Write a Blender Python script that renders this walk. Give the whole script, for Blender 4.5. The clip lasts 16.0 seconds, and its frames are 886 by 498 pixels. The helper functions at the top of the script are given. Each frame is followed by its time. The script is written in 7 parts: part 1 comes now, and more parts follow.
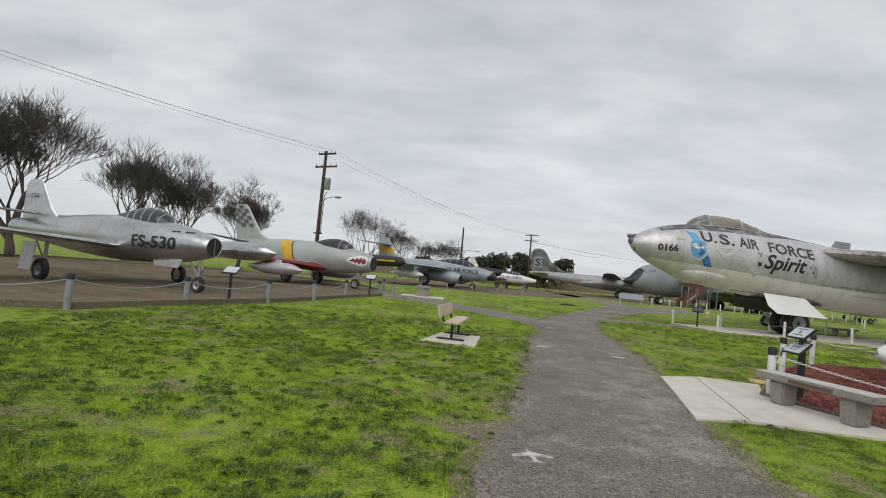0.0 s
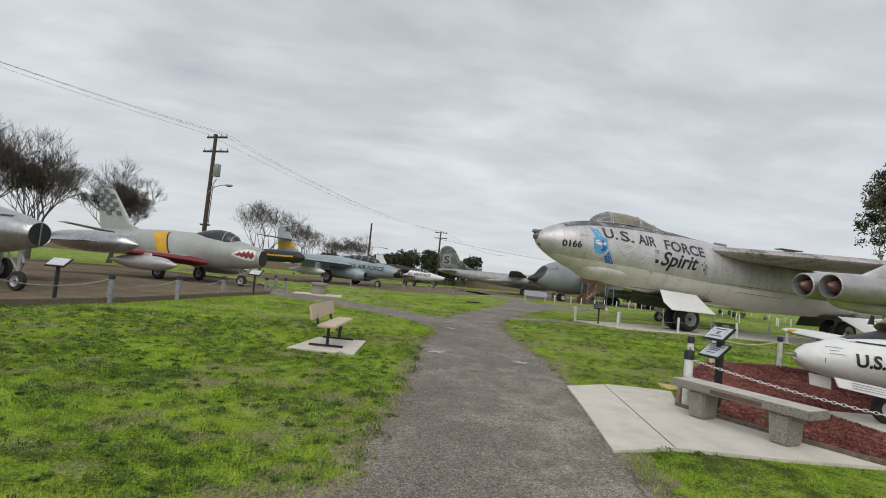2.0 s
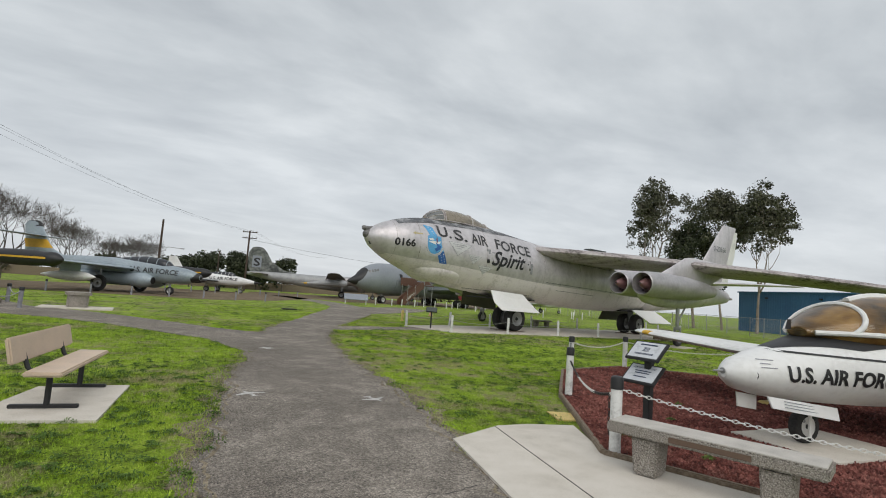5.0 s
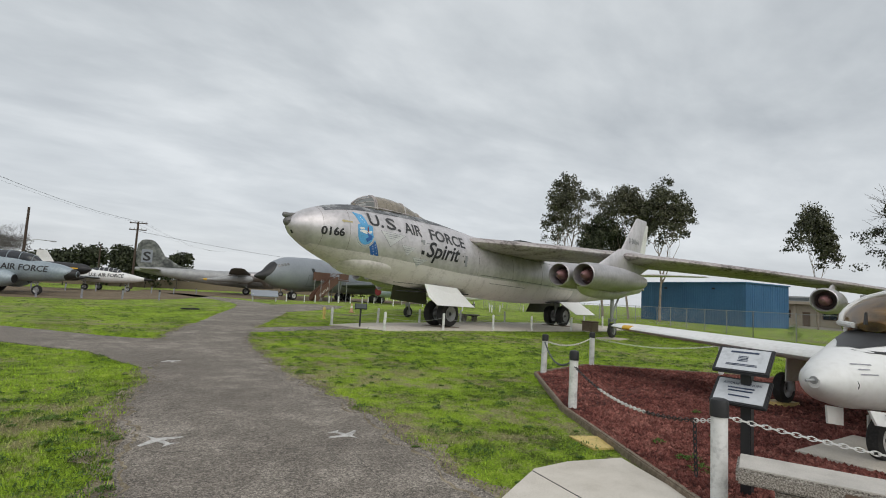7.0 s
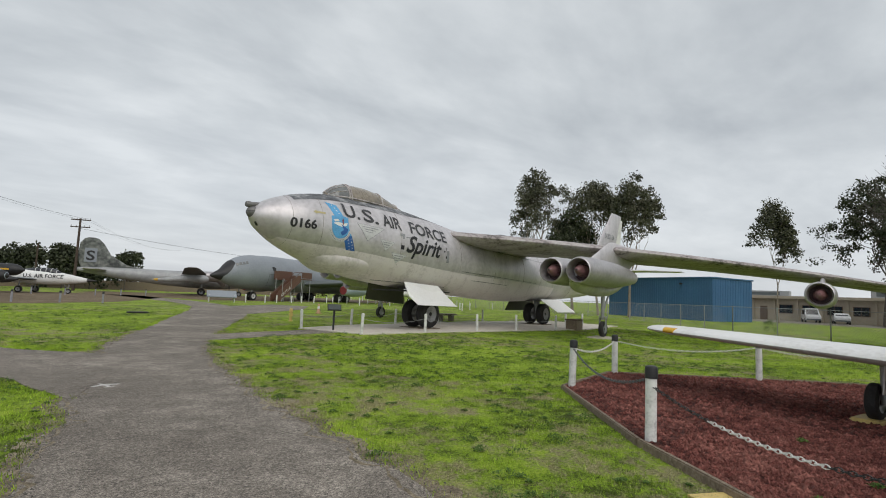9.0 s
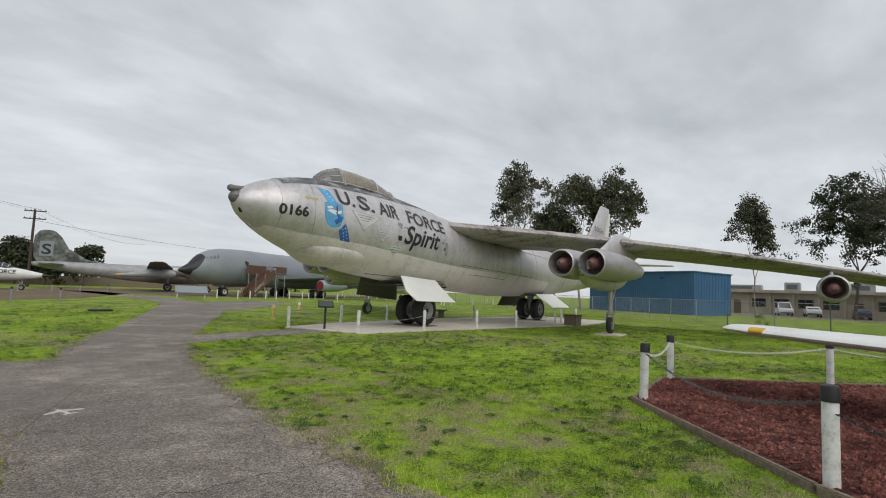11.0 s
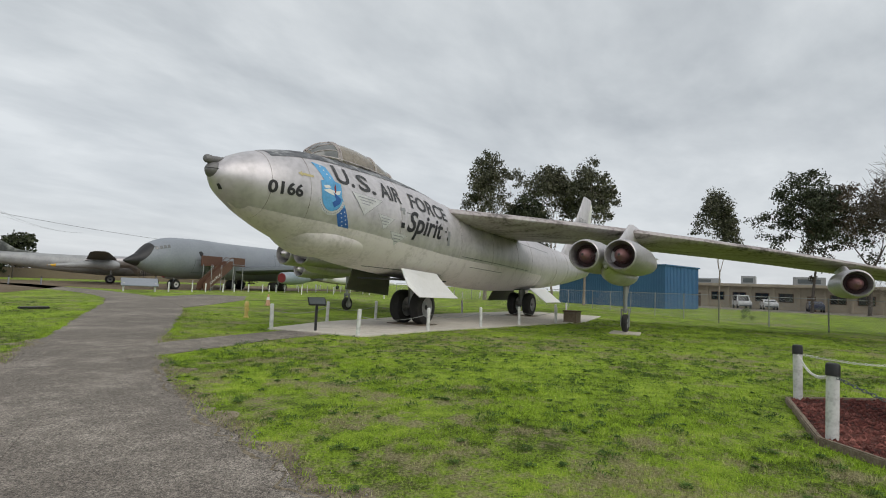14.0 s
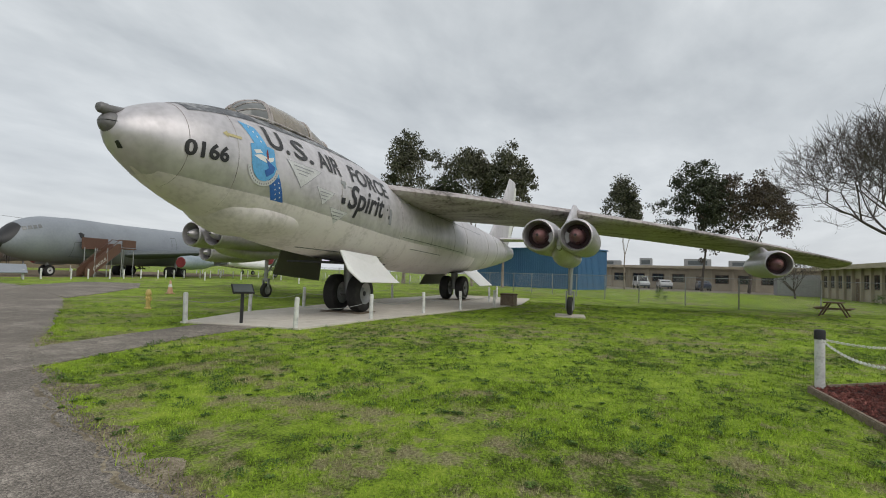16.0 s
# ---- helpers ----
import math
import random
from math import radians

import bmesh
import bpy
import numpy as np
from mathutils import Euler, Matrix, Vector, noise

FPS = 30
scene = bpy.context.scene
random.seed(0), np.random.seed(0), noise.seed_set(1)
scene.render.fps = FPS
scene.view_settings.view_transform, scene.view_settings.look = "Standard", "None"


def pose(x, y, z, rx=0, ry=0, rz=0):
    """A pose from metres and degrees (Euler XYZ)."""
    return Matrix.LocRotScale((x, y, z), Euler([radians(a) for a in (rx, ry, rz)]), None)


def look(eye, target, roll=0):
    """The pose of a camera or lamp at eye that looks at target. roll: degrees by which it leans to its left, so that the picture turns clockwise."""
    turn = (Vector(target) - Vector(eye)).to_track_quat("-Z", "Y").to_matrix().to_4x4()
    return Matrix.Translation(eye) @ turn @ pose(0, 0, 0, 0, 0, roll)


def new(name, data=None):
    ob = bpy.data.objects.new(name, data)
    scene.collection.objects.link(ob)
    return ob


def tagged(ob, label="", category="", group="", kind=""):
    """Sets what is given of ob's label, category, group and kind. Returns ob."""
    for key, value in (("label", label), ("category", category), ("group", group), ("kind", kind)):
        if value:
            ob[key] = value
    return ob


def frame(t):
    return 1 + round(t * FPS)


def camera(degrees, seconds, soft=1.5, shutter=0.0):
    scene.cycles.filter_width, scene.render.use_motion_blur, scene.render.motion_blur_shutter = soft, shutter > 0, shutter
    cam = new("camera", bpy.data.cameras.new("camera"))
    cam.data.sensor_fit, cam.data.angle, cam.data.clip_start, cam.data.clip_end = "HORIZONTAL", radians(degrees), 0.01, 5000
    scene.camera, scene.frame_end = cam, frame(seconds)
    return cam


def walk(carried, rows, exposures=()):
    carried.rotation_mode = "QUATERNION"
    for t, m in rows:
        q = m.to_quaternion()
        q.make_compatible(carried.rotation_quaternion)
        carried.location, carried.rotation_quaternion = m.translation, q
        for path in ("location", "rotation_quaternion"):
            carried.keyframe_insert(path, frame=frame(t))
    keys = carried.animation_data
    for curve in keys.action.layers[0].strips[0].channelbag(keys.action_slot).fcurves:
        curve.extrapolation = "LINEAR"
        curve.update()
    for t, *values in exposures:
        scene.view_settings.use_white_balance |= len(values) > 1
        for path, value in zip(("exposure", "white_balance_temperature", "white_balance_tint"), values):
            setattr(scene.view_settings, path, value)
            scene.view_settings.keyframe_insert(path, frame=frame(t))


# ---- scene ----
cam = camera(82.2, 16.0, 1.0)
METRES, EYE, TILT, LEAN, TURN = 15.3, 1.5, 0.4, 0.0, 0.0
ROWS = [
    (0.0, 0.0, 0.0, 0.0, -0.21, 2.23, -5.4),
    (0.5, 0.0132, 0.0271, 0.0008, -0.19, 2.26, -5.25),
    (1.0, 0.0251, 0.0572, -0.0008, -2.53, 2.39, -5.4),
    (1.5, 0.0372, 0.0876, -0.0026, -6.69, 2.82, -5.45),
    (2.0, 0.0431, 0.1137, -0.0029, -10.22, 2.95, -5.62),
    (2.5, 0.0502, 0.1434, -0.0012, -18.01, 3.67, -5.65),
    (3.0, 0.0558, 0.1736, -0.0011, -22.71, 4.12, -4.89),
    (3.5, 0.0581, 0.2039, -0.0025, -24.32, 4.24, -4.77),
    (4.0, 0.0642, 0.2353, -0.0031, -24.95, 4.29, -4.65),
    (4.5, 0.0685, 0.2625, -0.0019, -25.99, 4.48, -4.53),
    (5.0, 0.0692, 0.2942, -0.002, -30.89, 4.98, -4.36),
    (7.5, 0.0908, 0.4613, -0.0064, -42.1, 4.9, -3.25),
    (8.0, 0.1015, 0.4912, -0.0066, -43.23, 4.88, -3.09),
    (10.5, 0.1439, 0.6445, -0.0083, -48.06, 4.86, -2.51),
    (11.0, 0.1479, 0.673, -0.0103, -48.64, 4.59, -2.58),
    (11.5, 0.1545, 0.7013, -0.0096, -49.16, 4.47, -2.67),
    (12.0, 0.162, 0.7293, -0.0086, -50.13, 4.37, -2.7),
    (12.5, 0.1684, 0.7612, -0.0108, -50.31, 4.18, -2.78),
    (13.0, 0.1785, 0.7927, -0.0107, -50.97, 4.09, -2.76),
    (13.5, 0.1845, 0.82, -0.0092, -51.72, 3.97, -2.91),
    (14.0, 0.1897, 0.8513, -0.0098, -53.69, 3.94, -2.68),
    (14.5, 0.199, 0.8812, -0.0103, -56.08, 3.4, -2.37),
    (15.0, 0.2069, 0.9116, -0.0127, -57.65, 3.03, -2.38),
    (15.5, 0.2207, 0.9383, -0.0131, -60.6, 2.81, -2.3),
    (16.0, 0.234, 0.9651, -0.0133, -63.9, 2.51, -2.2),
]
walk(cam, [(t, pose(0, 0, EYE, TILT, LEAN, TURN) @ pose(METRES * x, METRES * y, METRES * z, 90 + pitch, roll, yaw)) for t, x, y, z, yaw, pitch, roll in ROWS])

# ---------------------------------------------------------------- light
world = bpy.data.worlds.new("overcast")
scene.world = world
world.use_nodes = True
wn, wl = world.node_tree.nodes, world.node_tree.links
wn.clear()
sky = wn.new("ShaderNodeTexSky")
sky.sky_type, sky.sun_disc = "NISHITA", False
sky.sun_elevation, sky.sun_rotation = radians(48), radians(200)
sky.air_density, sky.dust_density, sky.ozone_density = 1.0, 3.0, 1.0
tc = wn.new("ShaderNodeTexCoord")
sep = wn.new("ShaderNodeSeparateXYZ")
wl.new(tc.outputs["Generated"], sep.inputs[0])
# cloud deck: project the direction on a flat layer so that streaks flatten to the horizon
zc = wn.new("ShaderNodeMath"); zc.operation = "MAXIMUM"; zc.inputs[1].default_value = 0.0
wl.new(sep.outputs[2], zc.inputs[0])
zadd = wn.new("ShaderNodeMath"); zadd.operation = "ADD"; zadd.inputs[1].default_value = 0.16
wl.new(zc.outputs[0], zadd.inputs[0])
flat = wn.new("ShaderNodeVectorMath"); flat.operation = "DIVIDE"
cmb = wn.new("ShaderNodeCombineXYZ")
for k in range(3):
    wl.new(zadd.outputs[0], cmb.inputs[k])
wl.new(tc.outputs["Generated"], flat.inputs[0]); wl.new(cmb.outputs[0], flat.inputs[1])
cmap = wn.new("ShaderNodeMapping")
cmap.inputs["Rotation"].default_value = (0, 0, radians(35))
cmap.inputs["Scale"].default_value = (0.8, 1.25, 0.0)
wl.new(flat.outputs[0], cmap.inputs[0])
c1 = wn.new("ShaderNodeTexNoise"); c1.inputs["Scale"].default_value = 1.15; c1.inputs["Detail"].default_value = 7; c1.inputs["Roughness"].default_value = 0.52; c1.inputs["Distortion"].default_value = 0.5
wl.new(cmap.outputs[0], c1.inputs["Vector"])
c2 = wn.new("ShaderNodeTexNoise"); c2.inputs["Scale"].default_value = 3.6; c2.inputs["Detail"].default_value = 5; c2.inputs["Roughness"].default_value = 0.55
wl.new(cmap.outputs[0], c2.inputs["Vector"])
mixn = wn.new("ShaderNodeMix"); mixn.inputs[0].default_value = 0.3
wl.new(c1.outputs[0], mixn.inputs[2]); wl.new(c2.outputs[0], mixn.inputs[3])
cr = wn.new("ShaderNodeValToRGB")
els = cr.color_ramp.elements
els[0].position, els[0].color = 0.33, (0.425, 0.455, 0.48, 1)
els[1].position, els[1].color = 0.66, (0.70, 0.73, 0.745, 1)
e3 = els.new(0.5); e3.color = (0.558, 0.59, 0.61, 1)
wl.new(mixn.outputs[0], cr.inputs[0])
# paler band low over the horizon
hz = wn.new("ShaderNodeMapRange"); hz.inputs[1].default_value = 0.0; hz.inputs[2].default_value = 0.33; hz.inputs[3].default_value = 0.62; hz.inputs[4].default_value = 0.0
wl.new(sep.outputs[2], hz.inputs[0])
hmix = wn.new("ShaderNodeMix"); hmix.data_type = "RGBA"
hmix.inputs[7].default_value = (0.69, 0.715, 0.75, 1)
wl.new(hz.outputs[0], hmix.inputs[0]); wl.new(cr.outputs[0], hmix.inputs[6])
bg1 = wn.new("ShaderNodeBackground"); bg1.inputs[1].default_value = 0.012
bg2 = wn.new("ShaderNodeBackground"); bg2.inputs[1].default_value = 1.01
wl.new(sky.outputs[0], bg1.inputs[0]); wl.new(hmix.outputs[2], bg2.inputs[0])
addw = wn.new("ShaderNodeAddShader"); wo = wn.new("ShaderNodeOutputWorld")
wl.new(bg1.outputs[0], addw.inputs[0]); wl.new(bg2.outputs[0], addw.inputs[1]); wl.new(addw.outputs[0], wo.inputs[0])

sun_data = bpy.data.lights.new("sun", "SUN")
sun_data.energy, sun_data.angle, sun_data.color = 1.25, radians(55), (1.0, 0.96, 0.90)
sun = new("sun", sun_data)
sun.matrix_world = look((-20, -55, 60), (0, 0, 0))


# ---------------------------------------------------------------- materials
def material(name, base, rough=0.6, metal=0.0, dark=None, light=None, scale=3.0, fine=60.0, amount=0.5, bump=0.1, bscale=None, spec=0.5,
             streak=None, vary=0.0, coat=0.0):
    """Two scales of noise between dark, base and light; fine bump; optional streaks that run down and a random tint per object."""
    m = bpy.data.materials.new(name)
    m.use_nodes = True
    nt = m.node_tree
    n, l = nt.nodes, nt.links
    b = n["Principled BSDF"]
    dark = dark or tuple(c * 0.72 for c in base)
    light = light or tuple(min(1, c * 1.2) for c in base)
    co = n.new("ShaderNodeTexCoord")
    n1 = n.new("ShaderNodeTexNoise"); n1.inputs["Scale"].default_value = scale; n1.inputs["Detail"].default_value = 6
    n2 = n.new("ShaderNodeTexNoise"); n2.inputs["Scale"].default_value = fine; n2.inputs["Detail"].default_value = 4
    l.new(co.outputs["Object"], n2.inputs["Vector"])
    if streak:
        mp = n.new("ShaderNodeMapping"); mp.inputs["Scale"].default_value = streak
        l.new(co.outputs["Object"], mp.inputs[0]); l.new(mp.outputs[0], n1.inputs["Vector"])
    else:
        l.new(co.outputs["Object"], n1.inputs["Vector"])
    mx = n.new("ShaderNodeMix"); mx.inputs[0].default_value = 0.4
    l.new(n1.outputs[0], mx.inputs[2]); l.new(n2.outputs[0], mx.inputs[3])
    r = n.new("ShaderNodeValToRGB")
    e = r.color_ramp.elements
    e[0].position, e[0].color = 0.5 - 0.22 / max(amount, 0.1) * 0.5, (*dark, 1)
    e[1].position, e[1].color = 0.5 + 0.22 / max(amount, 0.1) * 0.5, (*light, 1)
    k = e.new(0.5); k.color = (*base, 1)
    l.new(mx.outputs[0], r.inputs[0])
    out = r.outputs[0]
    if vary:
        oi = n.new("ShaderNodeObjectInfo")
        mr = n.new("ShaderNodeMapRange"); mr.inputs[3].default_value, mr.inputs[4].default_value = 1 - vary, 1 + vary
        l.new(oi.outputs["Random"], mr.inputs[0])
        hs = n.new("ShaderNodeHueSaturation")
        l.new(mr.outputs[0], hs.inputs["Value"]); l.new(out, hs.inputs["Color"])
        out = hs.outputs[0]
    l.new(out, b.inputs["Base Color"])
    b.inputs["Metallic"].default_value = metal
    b.inputs["Specular IOR Level"].default_value = spec
    b.inputs["Coat Weight"].default_value = coat
    rr = n.new("ShaderNodeMapRange"); rr.inputs[3].default_value, rr.inputs[4].default_value = max(0.02, rough - 0.12), min(1, rough + 0.12)
    l.new(n1.outputs[0], rr.inputs[0]); l.new(rr.outputs[0], b.inputs["Roughness"])
    if bump:
        bp = n.new("ShaderNodeBump"); bp.inputs["Strength"].default_value = bump; bp.inputs["Distance"].default_value = 0.02
        bn = n2
        if bscale:
            bn = n.new("ShaderNodeTexNoise"); bn.inputs["Scale"].default_value = bscale; bn.inputs["Detail"].default_value = 5
            l.new(co.outputs["Object"], bn.inputs["Vector"])
        l.new(bn.outputs[0], bp.inputs["Height"]); l.new(bp.outputs[0], b.inputs["Normal"])
    return m


def ground_material(name, stops, big=0.35, mid=2.2, fine=45.0, rough=0.95, bump=0.5, bdist=0.03, island=False, grain=0.38, contrast=0.2):
    m = bpy.data.materials.new(name)
    m.use_nodes = True
    n, l = m.node_tree.nodes, m.node_tree.links
    b = n["Principled BSDF"]
    co = n.new("ShaderNodeTexCoord")
    ns = []
    for s, d in ((big, 4), (mid, 6), (fine, 5)):
        t = n.new("ShaderNodeTexNoise"); t.inputs["Scale"].default_value = s; t.inputs["Detail"].default_value = d; t.inputs["Roughness"].default_value = 0.62
        l.new(co.outputs["Object"], t.inputs["Vector"]); ns.append(t)
    a = n.new("ShaderNodeMix"); a.inputs[0].default_value = 0.55
    l.new(ns[0].outputs[0], a.inputs[2]); l.new(ns[1].outputs[0], a.inputs[3])
    c = n.new("ShaderNodeMix"); c.inputs[0].default_value = grain
    l.new(a.outputs[0], c.inputs[2]); l.new(ns[2].outputs[0], c.inputs[3])
    r = n.new("ShaderNodeValToRGB")
    e = r.color_ramp.elements
    e[0].position, e[0].color = stops[0][0], (*stops[0][1], 1)
    e[1].position, e[1].color = stops[-1][0], (*stops[-1][1], 1)
    for p, col in stops[1:-1]:
        k = e.new(p); k.color = (*col, 1)
    wide = n.new("ShaderNodeMapRange"); wide.inputs[1].default_value, wide.inputs[2].default_value = 0.5 - contrast, 0.5 + contrast
    l.new(c.outputs[0], wide.inputs[0]); l.new(wide.outputs[0], r.inputs[0])
    out = r.outputs[0]
    if island:
        geo = n.new("ShaderNodeNewGeometry")
        mr = n.new("ShaderNodeMapRange"); mr.inputs[3].default_value, mr.inputs[4].default_value = 0.6, 1.35
        l.new(geo.outputs["Random Per Island"], mr.inputs[0])
        hs = n.new("ShaderNodeHueSaturation"); l.new(mr.outputs[0], hs.inputs["Value"]); l.new(out, hs.inputs["Color"])
        out = hs.outputs[0]
    l.new(out, b.inputs["Base Color"])
    b.inputs["Roughness"].default_value = rough
    b.inputs["Specular IOR Level"].default_value = 0.25
    bp = n.new("ShaderNodeBump"); bp.inputs["Strength"].default_value = bump; bp.inputs["Distance"].default_value = bdist
    l.new(ns[2].outputs[0], bp.inputs["Height"]); l.new(bp.outputs[0], b.inputs["Normal"])
    return m


def lawn_material(name, greens, tans, bump=0.8, island=False):
    """Mottled green at three scales with ragged dry patches."""
    m = bpy.data.materials.new(name)
    m.use_nodes = True
    n, l = m.node_tree.nodes, m.node_tree.links
    b = n["Principled BSDF"]
    co = n.new("ShaderNodeTexCoord")

    def noise_at(scale, detail, rough):
        t = n.new("ShaderNodeTexNoise")
        t.inputs["Scale"].default_value, t.inputs["Detail"].default_value, t.inputs["Roughness"].default_value = scale, detail, rough
        l.new(co.outputs["Object"], t.inputs["Vector"])
        return t.outputs[0]

    def blend(a, c, f):
        t = n.new("ShaderNodeMix"); t.inputs[0].default_value = f
        l.new(a, t.inputs[2]); l.new(c, t.inputs[3])
        return t.outputs[0]

    def ramp(src, lo, hi, cols):
        t = n.new("ShaderNodeValToRGB")
        e = t.color_ramp.elements
        e[0].position, e[0].color = lo, (*cols[0], 1)
        e[1].position, e[1].color = hi, (*cols[-1], 1)
        for i, c in enumerate(cols[1:-1]):
            k = e.new(lo + (hi - lo) * (i + 1) / (len(cols) - 1)); k.color = (*c, 1)
        l.new(src, t.inputs[0])
        return t.outputs[0]

    fine = noise_at(34, 5, 0.7)
    tone = blend(blend(noise_at(0.55, 3, 0.5), noise_at(4.5, 5, 0.6), 0.55), fine, 0.42)
    green = ramp(tone, 0.435, 0.575, greens)
    tan = ramp(fine, 0.36, 0.64, tans)
    dry = blend(blend(noise_at(1.5, 7, 0.68), noise_at(0.22, 2, 0.5), 0.32), noise_at(13, 4, 0.7), 0.22)
    mask = ramp(dry, 0.508, 0.575, [(0, 0, 0), (0.85, 0.85, 0.85)])
    mx = n.new("ShaderNodeMix"); mx.data_type = "RGBA"
    l.new(mask, mx.inputs[0]); l.new(green, mx.inputs[6]); l.new(tan, mx.inputs[7])
    col = mx.outputs[2]
    if island:
        geo = n.new("ShaderNodeNewGeometry")
        mr = n.new("ShaderNodeMapRange"); mr.inputs[3].default_value, mr.inputs[4].default_value = 0.62, 1.25
        l.new(geo.outputs["Random Per Island"], mr.inputs[0])
        hs = n.new("ShaderNodeHueSaturation"); l.new(mr.outputs[0], hs.inputs["Value"]); l.new(col, hs.inputs["Color"])
        col = hs.outputs[0]
    l.new(col, b.inputs["Base Color"])
    b.inputs["Roughness"].default_value = 0.95
    b.inputs["Specular IOR Level"].default_value = 0.2
    if bump:
        bp = n.new("ShaderNodeBump"); bp.inputs["Strength"].default_value = bump; bp.inputs["Distance"].default_value = 0.05
        l.new(fine, bp.inputs["Height"]); l.new(bp.outputs[0], b.inputs["Normal"])
    return m


def asphalt_material(name):
    """Warm grey binder with stone chips of two sizes, pale worn patches and darker stains."""
    m = bpy.data.materials.new(name)
    m.use_nodes = True
    n, l = m.node_tree.nodes, m.node_tree.links
    b = n["Principled BSDF"]
    co = n.new("ShaderNodeTexCoord")

    def noise_at(scale, detail, rough):
        t = n.new("ShaderNodeTexNoise")
        t.inputs["Scale"].default_value, t.inputs["Detail"].default_value, t.inputs["Roughness"].default_value = scale, detail, rough
        l.new(co.outputs["Object"], t.inputs["Vector"])
        return t.outputs[0]

    big = n.new("ShaderNodeMix"); big.inputs[0].default_value = 0.5
    l.new(noise_at(0.45, 4, 0.55), big.inputs[2]); l.new(noise_at(2.6, 6, 0.66), big.inputs[3])
    r = n.new("ShaderNodeValToRGB")
    e = r.color_ramp.elements
    e[0].position, e[0].color = 0.34, (0.146, 0.127, 0.108, 1)
    e[1].position, e[1].color = 0.66, (0.335, 0.298, 0.256, 1)
    k = e.new(0.5); k.color = (0.197, 0.174, 0.149, 1)
    l.new(big.outputs[0], r.inputs[0])
    val = None
    for scale, lo, hi in ((60, 0.66, 1.36), (125, 0.48, 1.58)):
        v = n.new("ShaderNodeTexVoronoi"); v.inputs["Scale"].default_value = scale
        l.new(co.outputs["Object"], v.inputs["Vector"])
        sp = n.new("ShaderNodeSeparateColor"); l.new(v.outputs["Color"], sp.inputs[0])
        mr = n.new("ShaderNodeMapRange"); mr.inputs[3].default_value, mr.inputs[4].default_value = lo, hi
        l.new(sp.outputs[0], mr.inputs[0])
        if val is None:
            val = mr.outputs[0]
        else:
            mu = n.new("ShaderNodeMath"); mu.operation = "MULTIPLY"
            l.new(val, mu.inputs[0]); l.new(mr.outputs[0], mu.inputs[1])
            val = mu.outputs[0]
        height = v.outputs["Distance"]
    hs = n.new("ShaderNodeHueSaturation"); l.new(val, hs.inputs["Value"]); l.new(r.outputs[0], hs.inputs["Color"])
    l.new(hs.outputs[0], b.inputs["Base Color"])
    b.inputs["Roughness"].default_value = 0.92
    b.inputs["Specular IOR Level"].default_value = 0.25
    bp = n.new("ShaderNodeBump"); bp.inputs["Strength"].default_value = 0.7; bp.inputs["Distance"].default_value = 0.006
    l.new(height, bp.inputs["Height"]); l.new(bp.outputs[0], b.inputs["Normal"])
    return m


M_GRASS = lawn_material("lawn", [(0.065, 0.09, 0.015), (0.165, 0.245, 0.024), (0.25, 0.37, 0.031), (0.34, 0.43, 0.055)], [(0.15, 0.125, 0.07), (0.27, 0.232, 0.135), (0.42, 0.365, 0.235)])
M_BLADE = lawn_material("grass_blades", [(0.085, 0.125, 0.022), (0.24, 0.37, 0.034), (0.32, 0.475, 0.042), (0.41, 0.52, 0.075)], [(0.22, 0.19, 0.10), (0.37, 0.325, 0.18), (0.52, 0.455, 0.29)], 0, True)
M_WEED = ground_material("weed_leaves", [(0.3, (0.055, 0.105, 0.024)), (0.7, (0.125, 0.205, 0.045))], big=1, mid=6, fine=30, bump=0.0, island=True)
M_ASPHALT = asphalt_material("asphalt")
M_CONC = ground_material("concrete", [(0.15, (0.45, 0.41, 0.35)), (0.5, (0.605, 0.56, 0.495)), (0.85, (0.685, 0.64, 0.58))], big=0.6, mid=3, fine=90, bump=0.15, bdist=0.01)
M_MULCH = ground_material("red_rock_mulch", [(0.3, (0.03, 0.012, 0.010)), (0.5, (0.12, 0.04, 0.032)), (0.7, (0.24, 0.095, 0.075))], big=1, mid=8, fine=60, bump=1.0, bdist=0.05)
M_ROCK = ground_material("red_lava_rock", [(0.3, (0.085, 0.028, 0.024)), (0.5, (0.19, 0.066, 0.054)), (0.7, (0.30, 0.13, 0.105))], big=1, mid=8, fine=60, bump=0.6, island=True)
M_DIRT = ground_material("bare_dirt", [(0.2, (0.08, 0.058, 0.037)), (0.5, (0.16, 0.12, 0.077)), (0.8, (0.26, 0.205, 0.135))], big=0.4, mid=2, fine=50, bump=0.6)
M_SILVER = material("weathered_aluminium", (0.44, 0.42, 0.43), 0.38, 0.5, dark=(0.30, 0.285, 0.29), light=(0.56, 0.54, 0.55), scale=1.1, fine=9, bump=0.02, streak=(0.8, 0.8, 2.2))
M_SILVER2 = material("bomber_aluminium", (0.585, 0.557, 0.572), 0.42, 0.45, dark=(0.43, 0.41, 0.42), light=(0.69, 0.66, 0.675), scale=0.9, fine=7, bump=0.01, streak=(2.0, 1.0, 0.4), amount=0.55)
M_SCREEN = material("grey_windscreen_glass", (0.16, 0.165, 0.165), 0.12, 0.0, scale=2, fine=8, bump=0.0, spec=0.7, amount=0.4)
M_FADED = material("faded_pale_paint", (0.56, 0.56, 0.565), 0.5, scale=3, fine=20, bump=0.01, amount=0.5)
M_PATCH = material("overpaint_grey", (0.27, 0.275, 0.285), 0.55, scale=4, fine=20, bump=0.01, amount=0.6)
